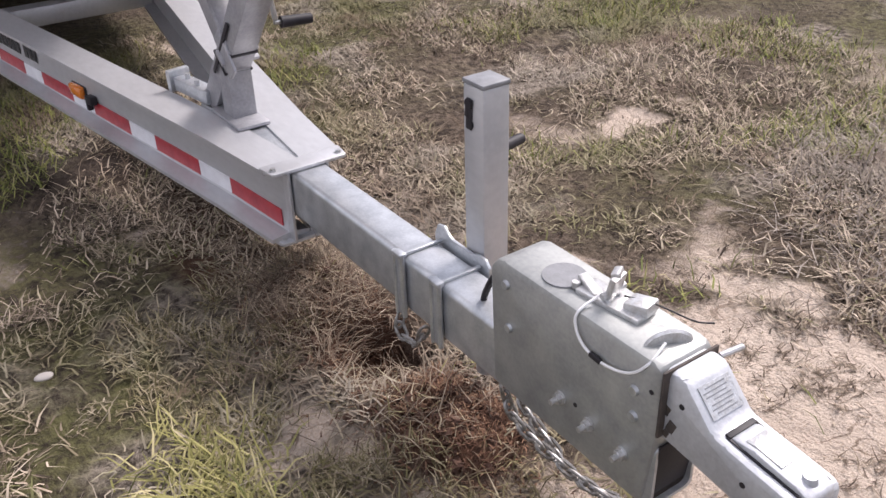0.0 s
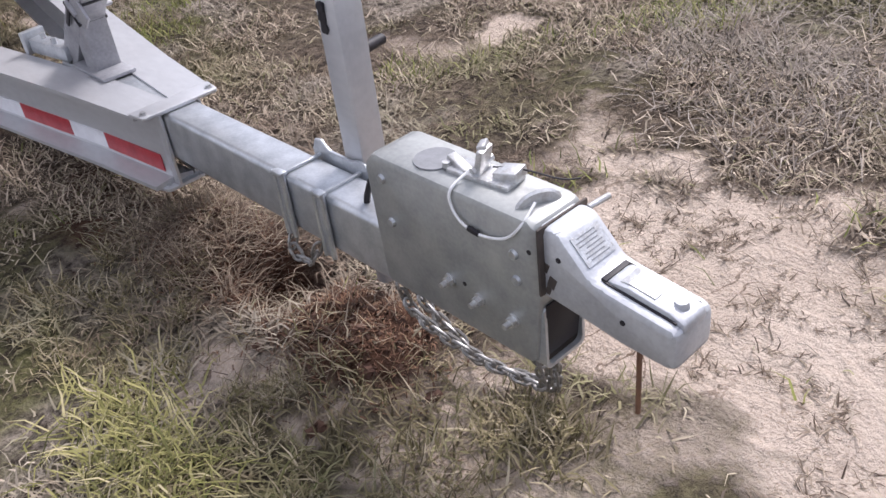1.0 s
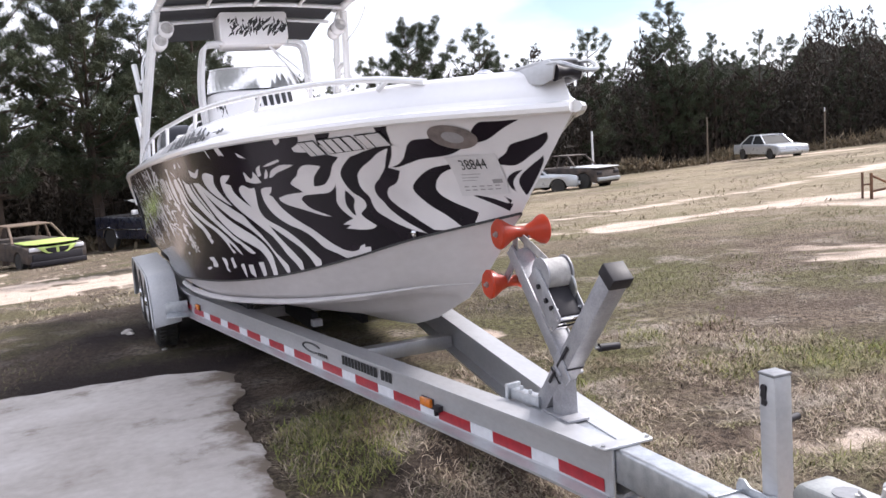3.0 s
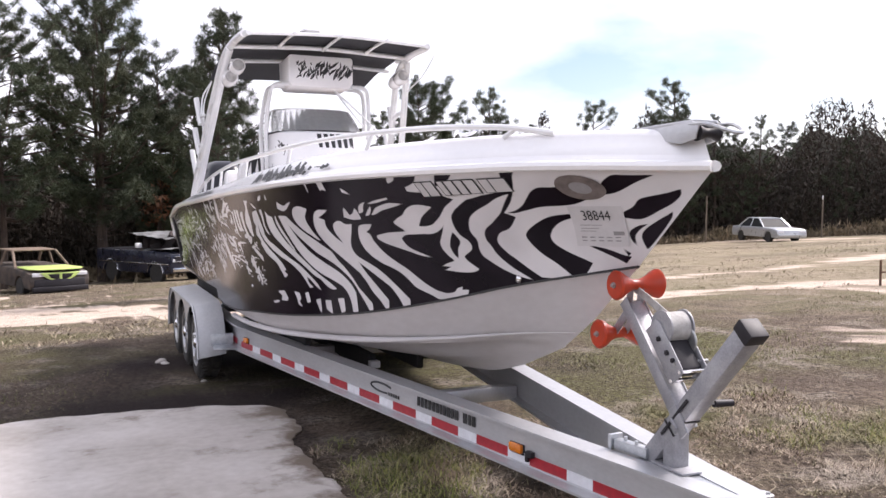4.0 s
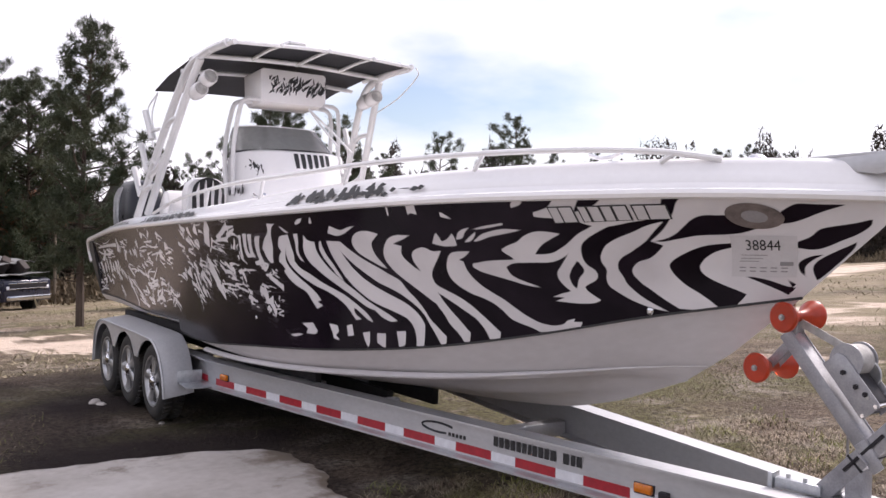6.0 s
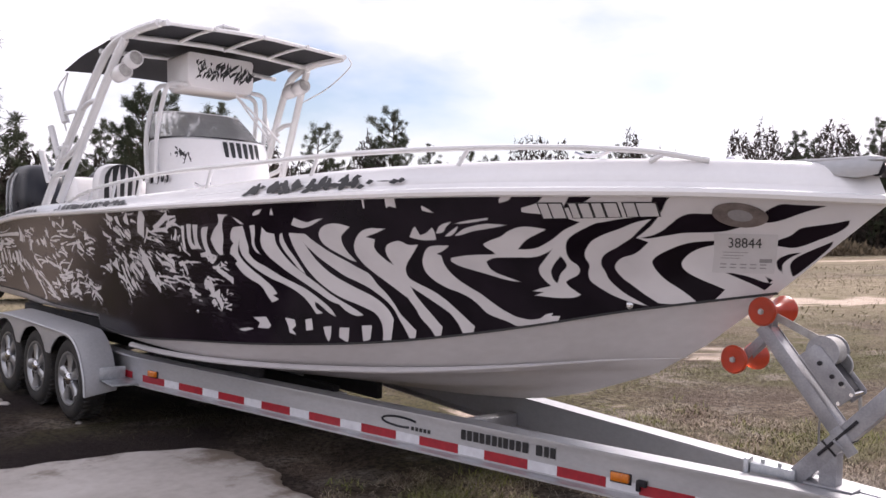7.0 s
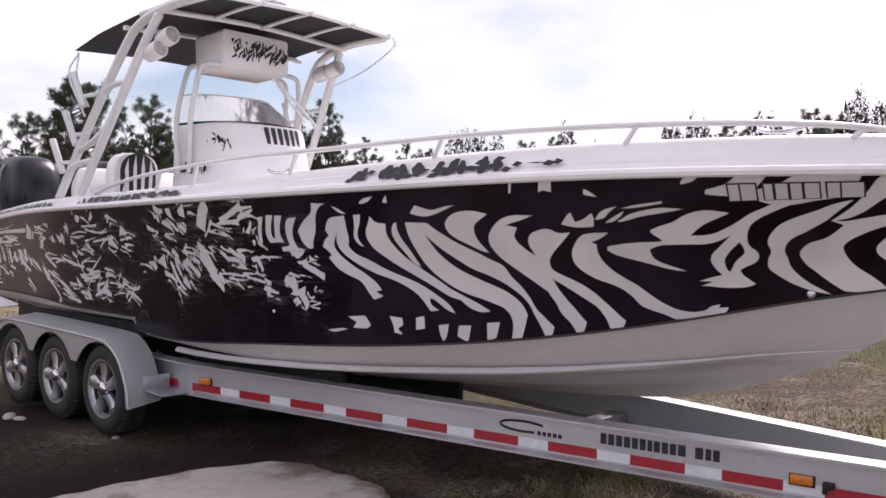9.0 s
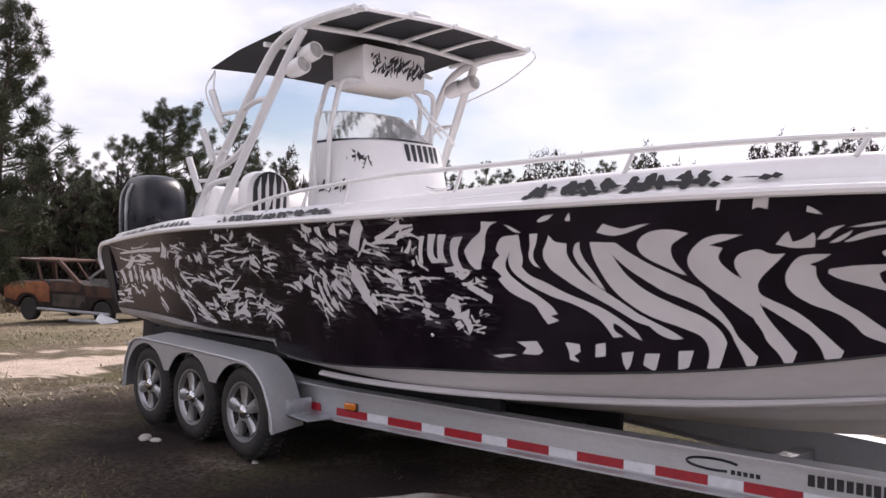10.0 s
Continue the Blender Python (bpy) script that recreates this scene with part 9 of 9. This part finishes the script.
def build_grass():
    rng = np.random.default_rng(11)

    def scatter(n, x0, x1, y0, y1, keep):
        x, y = rng.uniform(x0, x1, n), rng.uniform(y0, y1, n)
        ok = off_pad(x, y) & (rng.random(n) < keep(x, y))
        return x[ok], y[ok]

    bare = lambda x, y: np.clip(1.05 - 1.25 * sandy(x, y) , 0.03, 1)
    patchy = lambda x, y: bare(x, y) * np.clip(0.50 + 1.5 * fbm(x * 3.0, y * 3.0, 4, 51), 0.05, 1)
    soil_gap = lambda x, y: 1 - 0.95 * np.clip(1.4 - np.minimum(np.hypot((x - 1.02) / 0.25, (y + 0.03) / 0.20), np.hypot((x - 0.56) / 0.30, (y + 0.01) / 0.17)), 0, 1)
    # close to the drawbar
    x, y = scatter(250000, -2.6, 3.0, -1.3, 2.8, lambda x, y: patchy(x, y) * soil_gap(x, y) * (1 - 0.75 * np.exp(-((x - 1.1) / 0.45) ** 2 - ((y + 0.30) / 0.16) ** 2)))
    blades("dry_grass", "short dry straw-coloured grass", x, y, rng.uniform(0.02, 0.095, len(x)), rng.uniform(0.0024, 0.0066, len(x)), 1.1, DRY, rng)
    greens = lambda x, y: bare(x, y) * np.clip(fbm(x * 1.5 + 4, y * 1.5, 3, 61) * 2.0 - 0.40 + 0.9 * np.exp(-(((x - 0.86) / 0.30) ** 2 + ((y + 0.55) / 0.19) ** 2)) + 0.8 * np.exp(-(((x - 1.54) / 0.14) ** 2 + ((y - 0.08) / 0.10) ** 2)) + 1.4 * np.exp(-(((x + 1.0) / 1.1) ** 2 + ((y + 0.62) / 0.26) ** 2)), 0, 1)
    x, y = scatter(80000, -2.8, 3.0, -1.6, 3.0, lambda x, y: greens(x, y) * soil_gap(x, y))
    blades("green_grass", "yellow-green living grass in patches", x, y, rng.uniform(0.035, 0.11, len(x)), rng.uniform(0.0026, 0.0062, len(x)), 0.85, GREEN, rng)
    greyed = lambda x, y: 0.75 * np.clip(1.5 - np.hypot((x - 1.70) / 0.85, (y - 1.85) / 0.70), 0, 1) * np.clip(1.05 - 0.95 * sandy(x, y), 0.04, 1) * np.clip(0.6 + 1.2 * fbm(x * 2.5, y * 2.5, 3, 55), 0.1, 1)
    x, y = scatter(75000, -0.4, 3.4, 0.5, 4.0, greyed)
    blades("dead_grass", "grey tangled dead grass", x, y, rng.uniform(0.05, 0.14, len(x)), rng.uniform(0.0024, 0.0058, len(x)), 1.15, GREY, rng, 0.004, 0.6)
    # runners that creep over the bare sand
    xs, ys = [], []
    for i in range(120):
        px, py, a = rng.uniform(0.3, 2.8), rng.uniform(0.1, 1.6), rng.uniform(0, 6.28)
        steps = int(rng.integers(10, 46))
        for k in range(steps):
            px, py, a = px + 0.014 * math.cos(a), py + 0.014 * math.sin(a), a + rng.normal(0, 0.35)
            m = int(rng.integers(0, 7))
            xs.append(rng.normal(px, 0.006, m))
            ys.append(rng.normal(py, 0.006, m))
    x, y = np.concatenate(xs), np.concatenate(ys)
    blades("runner_grass", "brown creeping runners across bare sand", x, y, rng.uniform(0.015, 0.05, len(x)), rng.uniform(0.002, 0.0042, len(x)), 1.3, STRAW, rng, 0.002, 0.3)
    # straw and roots round the dug soil
    n = 1500
    x, y = np.r_[rng.normal(0.40, 0.15, n), rng.normal(0.93, 0.13, n // 8)], np.r_[rng.normal(-0.06, 0.10, n), rng.normal(-0.10, 0.09, n // 8)]
    n = len(x)
    blades("loose_straw", "loose straw and torn roots on dug soil", x, y, rng.uniform(0.05, 0.16, n), rng.uniform(0.0018, 0.0034, n), 1.15, STRAW, rng, 0.01, 0.9)
    n = 2600
    x, y = np.r_[rng.normal(1.0, 0.12, n), rng.normal(0.42, 0.20, n)], np.r_[rng.normal(-0.04, 0.085, n), rng.normal(-0.05, 0.085, n)]
    n = len(x)
    blades("torn_roots", "fine red-brown roots matted in the dug soil", x, y, rng.uniform(0.010, 0.036, n), rng.uniform(0.0020, 0.0050, n), 0.95, ROOTS, rng, 0.004, 1.0)
    # ragged tufts on the trodden strip beside the coupler
    xs, ys = [], []
    for i in range(95):
        px, py = rng.uniform(0.1, 2.4), rng.normal(-0.34, 0.17)
        m = int(rng.integers(30, 120))
        xs.append(rng.normal(px, rng.uniform(0.012, 0.05), m))
        ys.append(rng.normal(py, rng.uniform(0.012, 0.04), m))
    x, y = np.concatenate(xs), np.concatenate(ys)
    blades("ragged_tufts", "ragged straw and green tufts on trodden sand", x, y, rng.uniform(0.02, 0.08, len(x)), rng.uniform(0.0020, 0.0046, len(x)), 0.95, TUFT, rng)
    # a lush tuft in the trodden strip and straw tufts under the coupler
    n = 750
    x, y = rng.normal(0.92, 0.13, n), rng.normal(-0.56, 0.07, n)
    blades("green_tuft", "long yellow-green blades in a lush tuft", x, y, rng.uniform(0.05, 0.14, n), rng.uniform(0.0034, 0.0064, n), 1.0, LUSH, rng, 0.006, 0.7)
    n = 600
    x, y = np.r_[rng.normal(1.52, 0.07, n), rng.normal(1.42, 0.20, n)], np.r_[rng.normal(0.0, 0.05, n), rng.normal(-0.20, 0.09, n)]
    blades("straw_tuft", "straw-yellow tufts under the coupler", x, y, rng.uniform(0.04, 0.10, 2 * n), rng.uniform(0.0028, 0.0056, 2 * n), 0.7, TUFT, rng)
    # further out
    # Blades thinned where the ground is coloured dark for shade.
    mid = lambda x, y: np.clip(1.1 - 1.2 * sandy(x, y), 0.02, 1) * (1 - 0.97 * np.clip(1.5 - np.hypot((x + 4.7) / 5.2, (y + 1.0) / 1.8), 0, 1)) * np.clip(0.42 + 1.2 * fbm(x * 1.1, y * 1.1, 4, 71), 0.06, 1) * (np.hypot(x - 0.5, y - 0.7) > 2.6)
    x, y = scatter(230000, -10, 6, -3.2, 10, mid)
    blades("field_grass", "dry field grass", x, y, rng.uniform(0.025, 0.075, len(x)), rng.uniform(0.003, 0.0058, len(x)), 1.15, PALE_DRY, rng)
    far_green = lambda x, y: mid(x, y) * np.clip(fbm(x * 0.5 + 7, y * 0.5, 3, 81) * 1.8 + 0.05, 0, 1)
    x, y = scatter(90000, -11, 6, -3.4, 9, far_green)
    blades("field_green", "tufts of green among dry field grass", x, y, rng.uniform(0.04, 0.10, len(x)), rng.uniform(0.004, 0.008, len(x)), 0.95, FAR_GREEN, rng)
    away = lambda x, y: np.clip(1.0 - 1.2 * sandy(x, y), 0.0, 1) * np.clip(0.5 + 0.9 * fbm(x * 0.35, y * 0.35, 3, 91), 0.05, 1) * ((x < -9) | (y > 9))
    x, y = scatter(130000, -34, 10, -12, 32, away)
    blades("far_grass", "pale dry grass of the further field", x, y, rng.uniform(0.06, 0.16, len(x)), rng.uniform(0.012, 0.024, len(x)), 1.15, FAR_DRY, rng)


build_grass()


# ---- clods and small stones ----
def build_clods():
    rng = random.Random(31)
    for i in range(210):
        x, y = (rng.gauss(1.0, 0.11), rng.gauss(-0.04, 0.085)) if i % 5 < 3 else (rng.gauss(0.42, 0.20), rng.gauss(-0.04, 0.08))
        size = rng.uniform(0.004, 0.011) if i % 6 else rng.uniform(0.012, 0.019)
        bm = BM()
        bmesh.ops.create_icosphere(bm, subdivisions=2, radius=size, matrix=pose(x, y, float(rise(x, y)) + size * 0.2, rng.uniform(0, 360), rng.uniform(0, 360), 0) @ Matrix.Diagonal((1, rng.uniform(0.6, 1), rng.uniform(0.45, 0.8), 1)))
        for v in bm.verts:
            v.co += 0.8 * size * noise.noise_vector(v.co * 95) + 0.5 * size * noise.noise_vector(v.co * 240)
        part("soil_clod", bm, DIRT, None, "crumbly red-brown clod of dug soil", category="clod", group="clods under the drawbar", sharp=25)
    for x, y, s in ((-6.74, -1.41, 0.06), (-6.62, -1.38, 0.045), (-5.57, -1.14, 0.03), (0.2, -0.75, 0.02), (0.9, -0.75, 0.018)):
        bm = BM()
        bmesh.ops.create_icosphere(bm, subdivisions=2, radius=s, matrix=pose(x, y, float(rise(x, y)) + s * 0.1, 0, 0, rng.uniform(0, 360)) @ Matrix.Diagonal((1.3, 0.9, 0.45, 1)))
        for v in bm.verts:
            v.co += 0.25 * s * noise.noise_vector(v.co * 18)
        part("stone", bm, CONCRETE, None, "pale flat stone lying on the ground", category="stone", group="pale stones", sharp=60)


build_clods()
